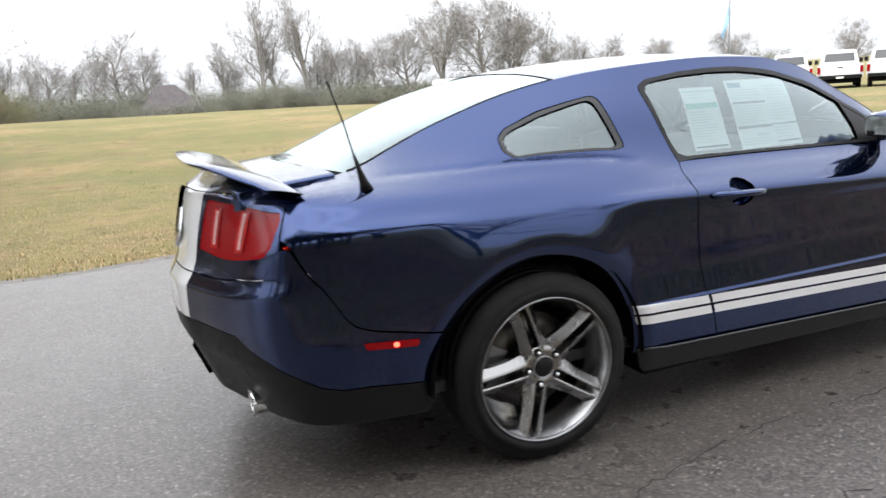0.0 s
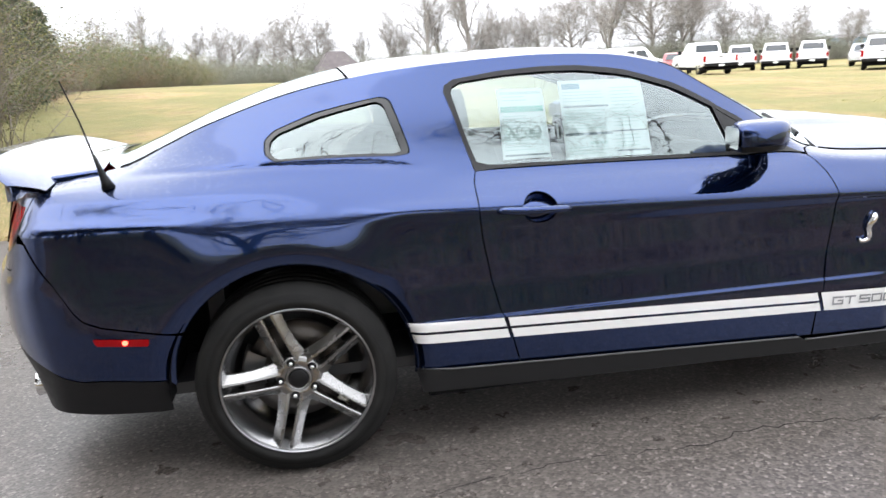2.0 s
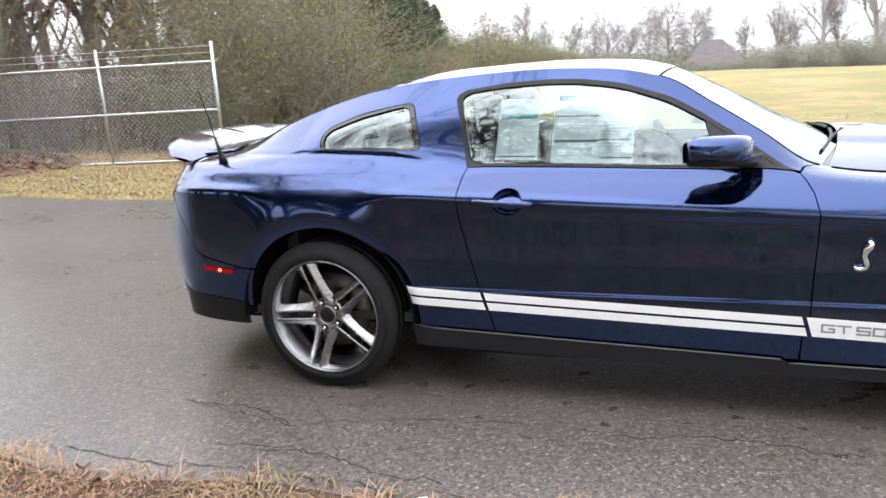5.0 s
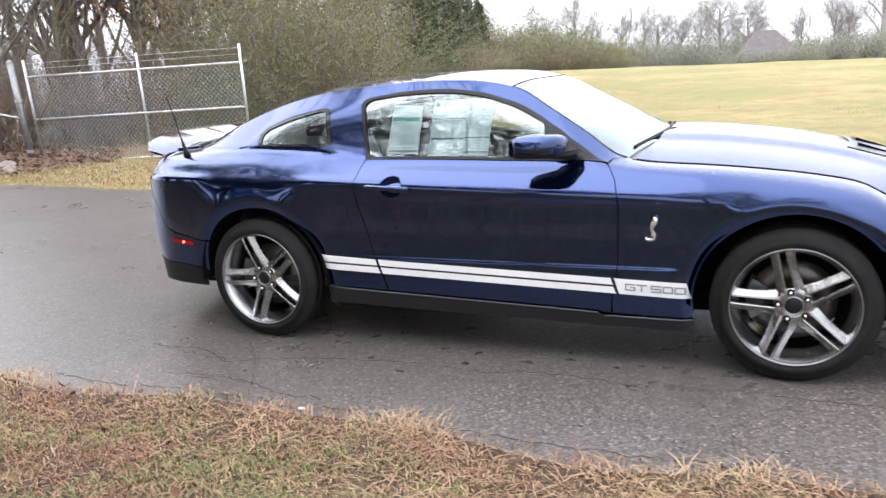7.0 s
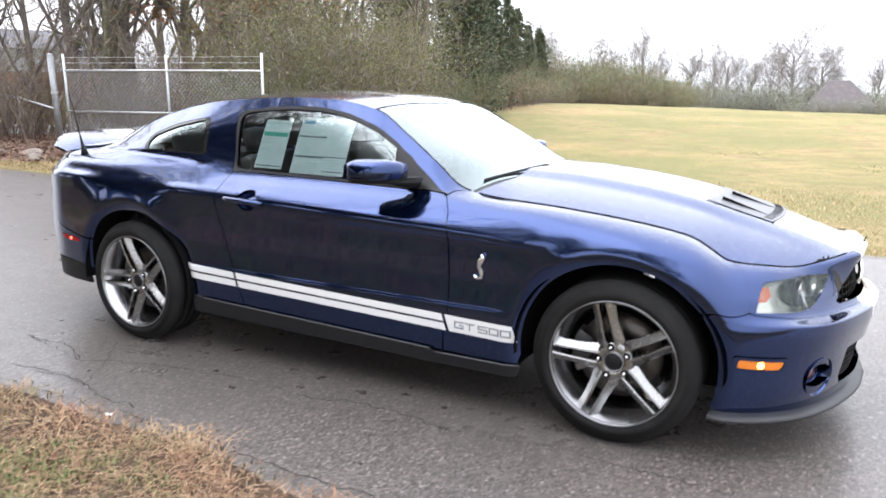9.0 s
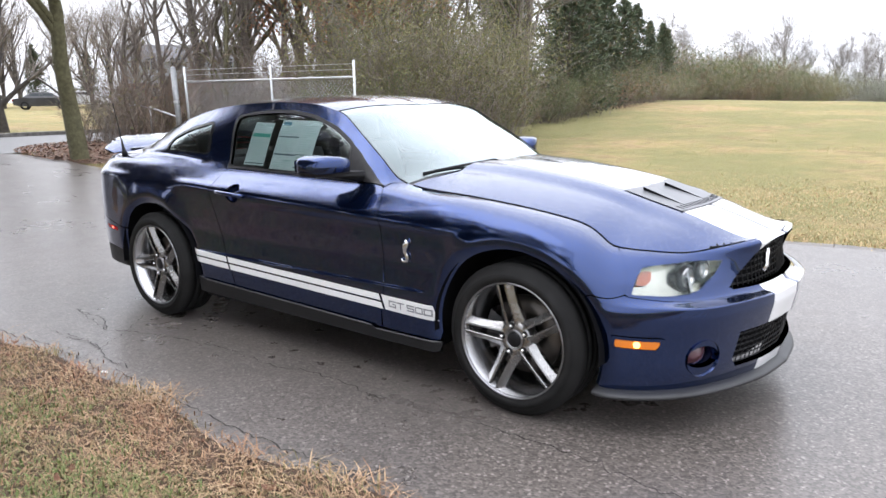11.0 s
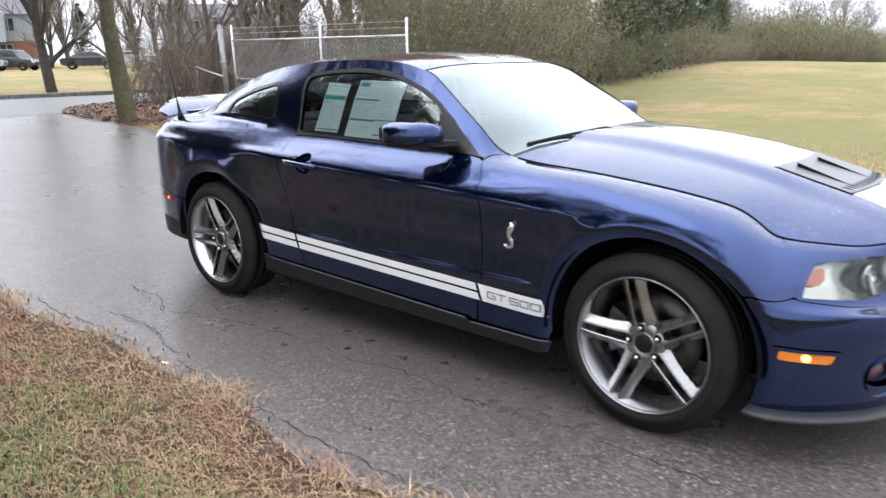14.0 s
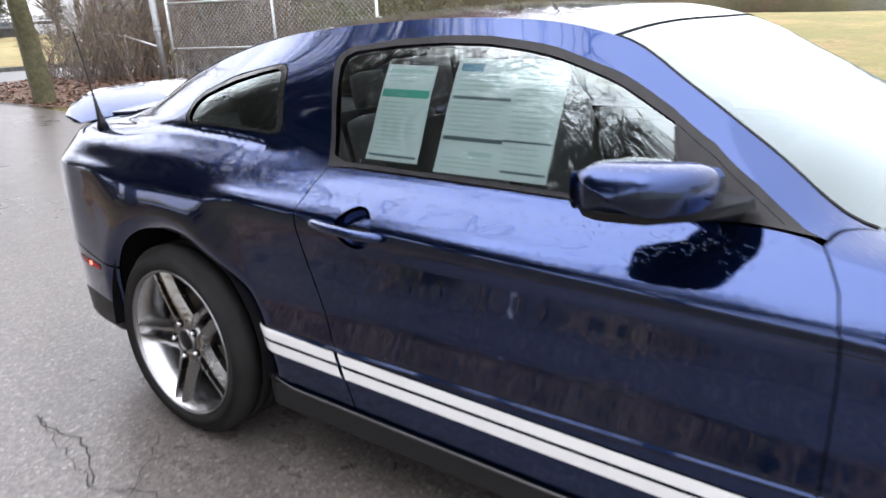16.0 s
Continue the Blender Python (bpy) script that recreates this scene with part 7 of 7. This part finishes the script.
def gate():
    g = tagged(new("chain_link_gate"), "galvanised chain-link gate with a pipe frame, standing open", "gate")
    a, b = Vector((-10.9, 6.75)), Vector((-6.18, 7.36))
    at = lambda f, z: (a.x + (b.x - a.x) * f, a.y + (b.y - a.y) * f, z)
    for f, z0, z1, r in ((0.0, 0.06, 2.13, 0.027), (0.545, 0.08, 2.10, 0.024), (1.0, 0.10, 2.12, 0.027)):
        lean_ = -0.05 * (1 - f)
        part("upright", tube(bmesh.new(), [at(f, z0), at(f + lean_ * 0.2, z1)], r, 10), GALV, g, smooth=True)
    for z0, z1 in ((1.80, 1.79), (0.96, 0.99), (0.10, 0.14)):
        part("rail", tube(bmesh.new(), [at(-0.004, z0), at(1.0, z1)], 0.022, 10), GALV, g, smooth=True)
    for z0, z1 in ((1.95, 1.94), (2.06, 2.05)):
        part("top_wire", tube(bmesh.new(), [at(0.0, z0), at(0.545, (z0 + z1) / 2), at(1.0, z1)], 0.004, 4), GALV, g)
    # woven wire: two families of slanting wires that zigzag in and out
    W, z0, z1, pitch = (b - a).length, 0.12, 1.79, 0.095
    nrm = Vector((-(b - a).y, (b - a).x)).normalized()
    segs = []
    for fam in (1, -1):
        s = -(z1 - z0)
        while s < W + (z1 - z0):
            lo, hi = max(0.0, s if fam > 0 else s - (z1 - z0)), 0
            t0, t1 = (max(0, -s), min(z1 - z0, W - s)) if fam > 0 else (max(0, s - W), min(z1 - z0, s))
            if t1 > t0:
                p = [(s + fam * t) / W for t in (t0, t1)]
                q0, q1 = at(p[0], z0 + t0), at(p[1], z0 + t1)
                off = 0.003 * fam
                segs.append((np.array(q0) + (nrm.x * off, nrm.y * off, 0), np.array(q1) + (nrm.x * off, nrm.y * off, 0), 0.0019, 0.0019))
            s += pitch
    put("chain_link_mesh", mesh_of("chain_link_mesh", *sticks(segs, 4), False), GALV, g, "woven galvanised wire mesh")
    p = tagged(new("gate_post"), "thick galvanised steel gate post", "post")
    part("post_tube", tube(bmesh.new(), [(-10.89, 6.50, 0.0), (-11.03, 6.51, 2.10)], 0.062, 16), POST_STEEL, p, smooth=True)
    part("post_cap", lathe(bmesh.new(), [(0.0, 0.05), (0.04, 0.042), (0.064, 0.015), (0.066, 0.0)], "z", 16, (-11.03, 6.51, 2.09)), POST_STEEL, p, smooth=True)
    for z in (0.35, 1.35):
        part("hinge", lathe(bmesh.new(), [(0.066, -0.03), (0.072, -0.03), (0.072, 0.03), (0.066, 0.03)], "z", 16, (-10.89 - 0.067 * z, 6.505, z)), GALV, p)
    r = tagged(new("fence_rail"), "sagging galvanised fence rail at the edge of the wood", "fence")
    part("rail", tube(bmesh.new(), [(-11.2, 6.6, 1.02), (-13.4, 7.3, 1.22), (-15.0, 7.7, 1.30), (-17.5, 8.6, 1.25)], 0.02, 8), GALV, r, smooth=True)
    for x, y in ((-13.4, 7.3), (-15.2, 7.8), (-17.5, 8.6)):
        part("fence_post", tube(bmesh.new(), [(x, y, 0.1), (x, y, 1.25)], 0.025, 8), GALV, r, smooth=True)


def mulch_verge():
    rows = []
    c = (-12.2, 6.1)
    for r in np.linspace(0, 1, 12):
        row = []
        for a in np.linspace(0, 2 * math.pi, 61):
            x = c[0] + r * 3.1 * math.cos(a) * (1 + 0.10 * math.sin(5 * a))
            y = c[1] + r * 2.05 * math.sin(a) * (1 + 0.12 * math.sin(4 * a + 1))
            row.append((x, y, float(gz(x, y)) + 0.012 + 0.07 * (1 - r * r) - 0.03 * r ** 4))
        rows.append(row)
    rnd = np.random.default_rng(21)
    n = 6400
    a, f = rnd.uniform(0, 2 * np.pi, n), rnd.uniform(0, 1, n) ** 0.5 * 1.12
    x, y = c[0] + f * 3.1 * np.cos(a), c[1] + f * 2.05 * np.sin(a)
    mid = np.c_[x, y, gz(x, y) + 0.03 + 0.07 * np.clip(1 - f * f, 0, 1)]
    u = rnd.normal(0, 1, (n, 3)) * (1, 1, 0.35)
    u *= rnd.uniform(0.025, 0.055, (n, 1)) / np.linalg.norm(u, axis=1)[:, None]
    w = np.cross(u, rnd.normal(0, 0.3, (n, 3)) + (0, 0, 1)) * 0.6
    tagged(put("leaf_litter", mesh_of("leaf_litter", *quads(mid, u, w), False), LITTER), "fallen red-brown leaves on the mulch", "leaves", kind="stuff")
    tagged(grid_mesh("mulch_bed", rows, MULCH, None), "low bed of dead leaves and mulch round the trees", "ground", kind="structure")


def stones():
    rnd = np.random.default_rng(9)
    for x, y, s in ((-10.3, 5.45, 0.20), (-9.9, 5.2, 0.13), (-9.6, 5.0, 0.09), (-11.0, 5.2, 0.12), (-7.6, 5.4, 0.06)):
        bm = bmesh.new()
        bmesh.ops.create_icosphere(bm, subdivisions=2, radius=s)
        for v in bm.verts:
            v.co *= 1 + 0.22 * noise.noise(v.co * 4 / s + Vector((x, y, 0)))
            v.co.z *= 0.6
        tagged(part("stone", bm, ROCK, None, smooth=True, m=pose(x, y, float(gz(x, y)) + 0.03, 0, 0, 40 * x)), "weathered brown stone at the drive's edge", "stone", "stones by the gate")
    for k, (x, y) in enumerate(((0.73, -1.70),)):
        bm = boxed((-0.016, -0.006, 0.0), (0.016, 0.006, 0.006), 0.002)
        tagged(part("litter", bm, PAPER, None, m=pose(x, y, 0.005 + 0.04 * k, 8, 5, 30 + 50 * k)), "small scrap of white litter at the road edge", "litter")


def extrude_profile(pts, half, inset=0.0, waist=None):
    """A car body shape: the side profile (x, z) pulled to a width, narrower above the waist."""
    bm = bmesh.new()
    rings = []
    for s in (-1, -0.94, 0.94, 1):
        ring = []
        for x, z in pts:
            w = half - (inset * max(0.0, z - waist) if waist is not None else 0.0)
            k = 0.985 if abs(s) == 1 else 1.0
            ring.append(bm.verts.new((x * k, w * s, z if k == 1 else z * 0.99 + 0.006)))
        rings.append(ring)
    n = len(pts)
    for a, b in zip(rings, rings[1:]):
        for i in range(n):
            bm.faces.new((a[i], a[(i + 1) % n], b[(i + 1) % n], b[i]))
    bm.faces.new(rings[0][::-1])
    bm.faces.new(rings[-1])
    return bm


def vehicle(name, label, body, glass, paint_, wheels_, half, extras=(), cat="car"):
    """A parked vehicle seen far off: body, windows, wheels with rims, lamps and bumpers."""
    v = tagged(new(name), label, cat)
    part("body", extrude_profile(body, half, 0.24, 1.0), paint_, v)
    for nm, quad in glass:
        me = mesh_of(nm, quad, [tuple(range(len(quad)))], False)
        put(nm, me, DARK_PANE, v)
    for x in wheels_:
        for s in (-1, 1):
            w = new("wheel")
            w.parent = v
            part("tyre", lathe(bmesh.new(), [(0.20, -0.1), (0.33, -0.11), (0.36, -0.07), (0.36, 0.07), (0.33, 0.11), (0.20, 0.1)], "y", 20, (x, s * (half - 0.10), 0.36)), RUBBER, w, smooth=True)
            part("rim", lathe(bmesh.new(), [(0.0, 0.09 * s), (0.19, 0.10 * s), (0.22, 0.085 * s)], "y", 16, (x, s * (half - 0.10), 0.36)), ALLOY, w, smooth=True)
    for nm, lo, hi, mat in extras:
        part(nm, boxed(lo, hi, 0.015), mat, v)
    return v


def pickup(paint_, label):
    """A pickup with a cab, an open bed with side walls and a tailgate."""
    body = [(-2.70, 0.52), (-2.70, 0.70), (-0.72, 0.72), (-0.74, 1.16), (-0.70, 1.22), (-0.55, 1.78), (-0.42, 1.86), (0.55, 1.86), (0.70, 1.80), (1.25, 1.22), (2.45, 1.10), (2.62, 1.00), (2.70, 0.55), (2.1, 0.45), (-2.2, 0.45)]
    win = []
    for s in (-1, 1):
        y = s * 0.885
        win += [("side_window", [(-0.45, y - s * 0.055, 1.26), (0.22, y - s * 0.055, 1.26), (0.22, y - s * 0.19, 1.74), (-0.36, y - s * 0.19, 1.74)]), ("side_window", [(0.30, y - s * 0.055, 1.26), (1.08, y - s * 0.055, 1.26), (0.66, y - s * 0.19, 1.74), (0.30, y - s * 0.19, 1.74)])]
    win += [("rear_window", [(-0.715, -0.70, 1.30), (-0.715, 0.70, 1.30), (-0.60, 0.64, 1.70), (-0.60, -0.64, 1.70)]), ("windscreen", [(1.235, -0.78, 1.27), (1.235, 0.78, 1.27), (0.775, 0.70, 1.76), (0.775, -0.70, 1.76)])]
    ex = [("bed_wall", (-2.72, -0.99, 0.56), (-0.76, -0.86, 1.15), paint_), ("bed_wall", (-2.72, 0.86, 0.56), (-0.76, 0.99, 1.15), paint_), ("tailgate", (-2.80, -0.84, 0.66), (-2.72, 0.84, 1.13), paint_),
          ("rear_bumper", (-2.94, -0.94, 0.50), (-2.74, 0.94, 0.66), BLACK_PLASTIC), ("front_bumper", (2.62, -0.95, 0.48), (2.80, 0.95, 0.68), CHROME), ("grille", (2.60, -0.55, 0.74), (2.72, 0.55, 1.0), BLACK_PLASTIC),
          ("tail_lamp", (-2.79, -0.985, 0.76), (-2.71, -0.85, 1.08), RED_LENS), ("tail_lamp", (-2.79, 0.85, 0.76), (-2.71, 0.985, 1.08), RED_LENS), ("headlamp", (2.56, -0.93, 0.78), (2.69, -0.60, 0.98), LENS_WHITE), ("headlamp", (2.56, 0.60, 0.78), (2.69, 0.93, 0.98), LENS_WHITE),
          ("number_plate", (-2.955, -0.16, 0.50), (-2.935, 0.16, 0.60), PAPER), ("tailgate_handle", (-2.82, -0.11, 1.0), (-2.79, 0.11, 1.05), BLACK_PLASTIC), ("underside", (-2.68, -0.92, 0.28), (2.4, 0.92, 0.60), DARK)]
    for s in (-1, 1):
        ex.append(("door_mirror", (0.98, s * 1.04 - 0.09, 1.20), (1.12, s * 1.04 + 0.09, 1.42), BLACK_PLASTIC))
    return vehicle("pickup_truck", label, body, win, paint_, (-1.75, 1.85), 0.93, ex, "truck")


def van():
    body = [(-2.80, 0.45), (-2.86, 0.8), (-2.78, 1.95), (-2.65, 2.08), (1.05, 2.08), (1.35, 1.95), (1.95, 1.25), (2.70, 1.02), (2.80, 0.80), (2.80, 0.45)]
    win = []
    for s in (-1, 1):
        y = s * 1.0
        win += [("side_window", [(0.62, y - s * 0.02, 1.28), (1.55, y - s * 0.02, 1.28), (1.25, y - s * 0.09, 1.82), (0.62, y - s * 0.09, 1.82)])]
        for x in (-0.75, -0.05):
            win += [("side_window", [(x, y - s * 0.02, 1.28), (x + 0.55, y - s * 0.02, 1.28), (x + 0.55, y - s * 0.09, 1.82), (x, y - s * 0.09, 1.82)])]
    win += [("windscreen", [(1.97, -0.8, 1.27), (1.97, 0.8, 1.27), (1.40, 0.72, 1.92), (1.40, -0.72, 1.92)])]
    ex = [("bumper", (2.72, -0.95, 0.42), (2.90, 0.95, 0.62), GREY_TRIM), ("rear_bumper", (-2.98, -0.95, 0.42), (-2.80, 0.95, 0.60), GREY_TRIM), ("tail_lamp", (-2.90, -1.0, 0.85), (-2.80, -0.88, 1.25), RED_LENS), ("underside", (-2.6, -0.85, 0.3), (2.6, 0.85, 0.48), DARK)]
    return vehicle("van", "white panel van parked beyond the field", body, win, WHITE_CAR, (-1.75, 1.85), 1.0, ex, "van")


def sedan(paint_, label, name="parked_car", lift=0.0):
    body = [(-2.25, 0.42), (-2.30, 0.72), (-2.22, 0.95), (-1.55, 1.0), (-0.95, 1.40 + lift), (-0.6, 1.47 + lift), (0.45, 1.47 + lift), (0.75, 1.40 + lift), (1.35, 0.98), (2.15, 0.88), (2.30, 0.70), (2.32, 0.42), (1.8, 0.3), (-1.8, 0.3)]
    win = []
    for s in (-1, 1):
        y = s * 0.90
        win += [("side_window", [(-1.20, y - s * 0.01, 1.02), (-0.25, y - s * 0.01, 1.02), (-0.25, y - s * 0.06, 1.38 + lift), (-0.82, y - s * 0.06, 1.36 + lift)]), ("side_window", [(-0.18, y - s * 0.01, 1.02), (1.12, y - s * 0.01, 1.0), (0.66, y - s * 0.06, 1.36 + lift), (-0.18, y - s * 0.06, 1.38 + lift)])]
    win += [("windscreen", [(1.33, -0.7, 1.02), (1.33, 0.7, 1.02), (0.82, 0.62, 1.37 + lift), (0.82, -0.62, 1.37 + lift)]), ("rear_window", [(-1.53, -0.7, 1.03), (-1.53, 0.7, 1.03), (-1.02, 0.62, 1.37 + lift), (-1.02, -0.62, 1.37 + lift)])]
    ex = [("headlamp", (2.20, -0.88, 0.62), (2.33, -0.55, 0.78), LENS_WHITE), ("headlamp", (2.20, 0.55, 0.62), (2.33, 0.88, 0.78), LENS_WHITE), ("tail_lamp", (-2.32, -0.88, 0.70), (-2.22, -0.55, 0.88), RED_LENS), ("tail_lamp", (-2.32, 0.55, 0.70), (-2.22, 0.88, 0.88), RED_LENS)]
    return vehicle(name, label, body, win, paint_, (-1.40, 1.42), 0.91, ex)


def parked():
    rnd = random.Random(3)
    t = pickup(WHITE_CAR, "white pickup truck parked with its tailgate to the field")
    lot = [(31.9, 35.0, 50), (31.9, 31.0, 47), (32.2, 27.8, 44), (33.0, 25.4, 41), (33.6, 23.0, 38), (34.4, 20.8, 36), (35.1, 18.6, 34)]
    for k, (x, y, a) in enumerate(lot):
        m = pose(x, y, float(gz(x, y)), 0, 0, a)
        if k == 0:
            t.matrix_basis = m
            tagged(t, group="trucks in the lot")
        else:
            copy_thing(t, m)
    f = pickup(WHITE_CAR, "white pickup truck parked in the far row of the lot")
    for k, (x, y, a) in enumerate(((23.6, 39.7, 82), (31.4, 48.5, 60), (33.5, 47.4, 57), (35.6, 46.2, 54))):
        m = pose(x, y, float(gz(x, y)), 0, 0, a)
        if k == 0:
            f.matrix_basis = m
            tagged(f, group="trucks in the far row")
        else:
            copy_thing(f, m)
    v = van()
    v.matrix_basis = pose(24.4, 52.5, float(gz(24.4, 52.5)) + 0.1, 0, 0, 335)
    for mat, lab, x, y, a in ((RED_CAR, "dark red car parked beyond the field", 25.4, 46.5, 240), (SILVER_CAR, "silver car parked nose to the field", 37.0, 42.6, 229)):
        sedan(mat, lab).matrix_basis = pose(x, y, float(gz(x, y)), 0, 0, a)
    for mat, lab, x, y, a, l in ((BLACK_CAR, "black sport utility car parked by the houses", -64.5, 21.7, 38, 0.25), (BLACK_CAR, "black car parked by the houses", -63.2, 27.6, 62, 0.0), (SILVER_CAR, "silver car parked by the houses", -63.8, 18.6, 60, 0.2), (WHITE_CAR, "white car parked by the houses", -63.9, 31.3, 62, 0.0), (SILVER_CAR, "pale car parked by the houses", -64.5, 36.0, 62, 0.0)):
        sedan(mat, lab, lift=l).matrix_basis = pose(x, y, float(gz(x, y)), 0, 0, a)


LENS_WHITE = material("pale_lens", (0.7, 0.7, 0.7), 0.1, 0.0, Coat_Weight=1.0)


def house(name, label, w, d, h, roof_h, lower, upper, roof_mat, windows, hip=0.0, gable=False):
    """A house: walls in two courses, an overhanging roof, windows with frames and a porch door."""
    t = tagged(new(name), label, "house")
    part("lower_wall", boxed((-w / 2, -d / 2, -0.4), (w / 2, d / 2, h * 0.5)), lower, t)
    part("upper_wall", boxed((-w / 2 - 0.03, -d / 2 - 0.03, h * 0.5), (w / 2 + 0.03, d / 2 + 0.03, h)), upper, t)
    o = 0.45
    bm = bmesh.new()
    lo = [bm.verts.new(p) for p in ((-w / 2 - o, -d / 2 - o, h - 0.05), (w / 2 + o, -d / 2 - o, h - 0.05), (w / 2 + o, d / 2 + o, h - 0.05), (-w / 2 - o, d / 2 + o, h - 0.05))]
    hi = [bm.verts.new(p) for p in ((-w / 2 - o + hip, 0, h + roof_h), (w / 2 + o - hip, 0, h + roof_h))]
    for f in ((lo[0], lo[1], hi[1], hi[0]), (lo[2], lo[3], hi[0], hi[1]), (lo[1], lo[2], hi[1]), (lo[3], lo[0], hi[0]), (lo[3], lo[2], lo[1], lo[0])):
        bm.faces.new(f)
    part("roof", bm, roof_mat, t)
    for x, z, ww, hh in windows:
        for sd in (-1, 1):
            win = part("window", boxed((x - ww / 2, sd * (d / 2 + 0.04) - 0.03, z), (x + ww / 2, sd * (d / 2 + 0.04) + 0.03, z + hh)), SIDING, t)
            for k in (-1, 1):
                part("window_pane", boxed((x + (k - 1) * ww / 4 + 0.06, sd * (d / 2 + 0.06) - 0.03, z + 0.08), (x + (k + 1) * ww / 4 - 0.06, sd * (d / 2 + 0.06) + 0.03, z + hh - 0.08)), DARK_PANE, win)
    if gable:
        bm = bmesh.new()
        gx, gw = w * 0.18, 3.4
        a = [bm.verts.new(p) for p in ((gx - gw / 2, -d / 2 - 1.3, h * 0.5), (gx + gw / 2, -d / 2 - 1.3, h * 0.5), (gx + gw / 2, -d / 2 - 1.3, h), (gx - gw / 2, -d / 2 - 1.3, h), (gx, -d / 2 - 1.3, h + 1.5), (gx - gw / 2, -d / 2, h * 0.5), (gx + gw / 2, -d / 2, h * 0.5), (gx + gw / 2, -d / 2, h), (gx - gw / 2, -d / 2, h), (gx, 0, h + 1.5))]
        for f in ((0, 1, 2, 4, 3), (1, 6, 7, 2), (5, 0, 3, 8), (2, 7, 9, 4), (8, 3, 4, 9), (5, 6, 1, 0)):
            bm.faces.new([a[k] for k in f])
        part("gable_bay", bm, SIDING, t)
        part("bay_window", boxed((gx - 0.6, -d / 2 - 1.36, h * 0.62), (gx + 0.6, -d / 2 - 1.28, h * 0.88)), DARK_PANE, t)
        part("balcony_rail", boxed((gx - gw / 2, -d / 2 - 1.5, h * 0.47), (gx + gw / 2, -d / 2 - 1.32, h * 0.52)), SIDING, t)
    return t


def buildings():
    wins = [(-3.6, 0.9, 1.2, 1.4), (-1.2, 0.9, 1.2, 1.4), (3.6, 0.9, 1.2, 1.4), (-3.6, 3.5, 1.1, 1.3), (-1.2, 3.5, 1.1, 1.3), (4.0, 3.5, 1.1, 1.3)]
    a = house("brick_house", "two-storey house of red brick and white siding with a gabled bay", 12, 8, 5.2, 2.0, BRICK, SIDING, SHINGLE, wins, 1.5, True)
    a.matrix_basis = pose(-84.3, 25.5, 0.9, 0, 0, 62)
    b = house("grey_house", "two-storey house with a grey shingle roof behind bare trees", 13, 8, 4.4, 1.9, BRICK, SIDING, SHINGLE, wins, 0.0)
    b.matrix_basis = pose(-68.4, 45.4, 0.9, 0, 0, 60)
    c = house("barn", "low brown-roofed building behind the field's tree line", 5.6, 8, 1.3, 3.0, BARN_ROOF, BARN_ROOF, BARN_ROOF, [(-2.0, 0.3, 0.9, 0.8), (2.0, 0.3, 0.9, 0.8)], 2.3)
    c.matrix_basis = pose(3.3, 84, -0.95, 0, 0, 8)
    d = house("sales_building", "long low pale building with a blue band far behind the lot", 16, 8, 2.6, 0.4, SIDING, BLUE_SIGN, SHINGLE, [(-9, 0.6, 2.5, 1.2), (-3, 0.6, 2.5, 1.2), (3, 0.6, 2.5, 1.2), (9, 0.6, 2.5, 1.2)], 3.0)
    d.matrix_basis = pose(72, 84, -0.9, 0, 0, -50)
    e = house("far_house", "pale house on the skyline beyond the lot", 14, 9, 3.2, 2.0, SIDING, SIDING, SHINGLE, [(-4, 0.8, 1.3, 1.2), (0, 0.8, 1.3, 1.2), (4, 0.8, 1.3, 1.2)], 2.0)
    for k, (x, y, r) in enumerate(((90, 52, -40), (108, 40, -20), (84, 30, -10), (75, 18, 0))):
        m = pose(x, y, -0.2, 0, 0, r)
        if k == 0:
            e.matrix_basis = m
        else:
            copy_thing(e, m)


def poles():
    p = tagged(new("flag_pole"), "tall white flag pole with a limp blue flag", "flag pole")
    part("pole", tube(bmesh.new(), [(0, 0, 0), (0, 0, 6), (0, 0, 11)], [0.06, 0.05, 0.03], 10), SIDING, p, smooth=True)
    rows = [[(-0.5 * f - 0.08 * math.sin(6 * g), 0.10 * math.sin(5 * f + 3 * g), 6.0 - 2.1 * f - 0.9 * g * (1 - 0.4 * f)) for f in np.linspace(0, 1, 8)] for g in np.linspace(0, 1, 8)]
    grid_mesh("flag", rows, BLUE_SIGN, p)
    p.matrix_basis = pose(40.0, 40.5, -0.4, 0, 0, -40)
    c = tagged(new("traffic_cone"), "small orange cone on the grass verge", "cone")
    part("cone", lathe(bmesh.new(), [(0.0, 0.7), (0.03, 0.7), (0.13, 0.04), (0.18, 0.03), (0.18, 0.0)], "z", 16), ORANGE, c, smooth=True)
    c.matrix_basis = pose(-24.5, 5.2, float(gz(-24.5, 5.2)))


gate()
mulch_verge()
stones()
parked()
buildings()
poles()
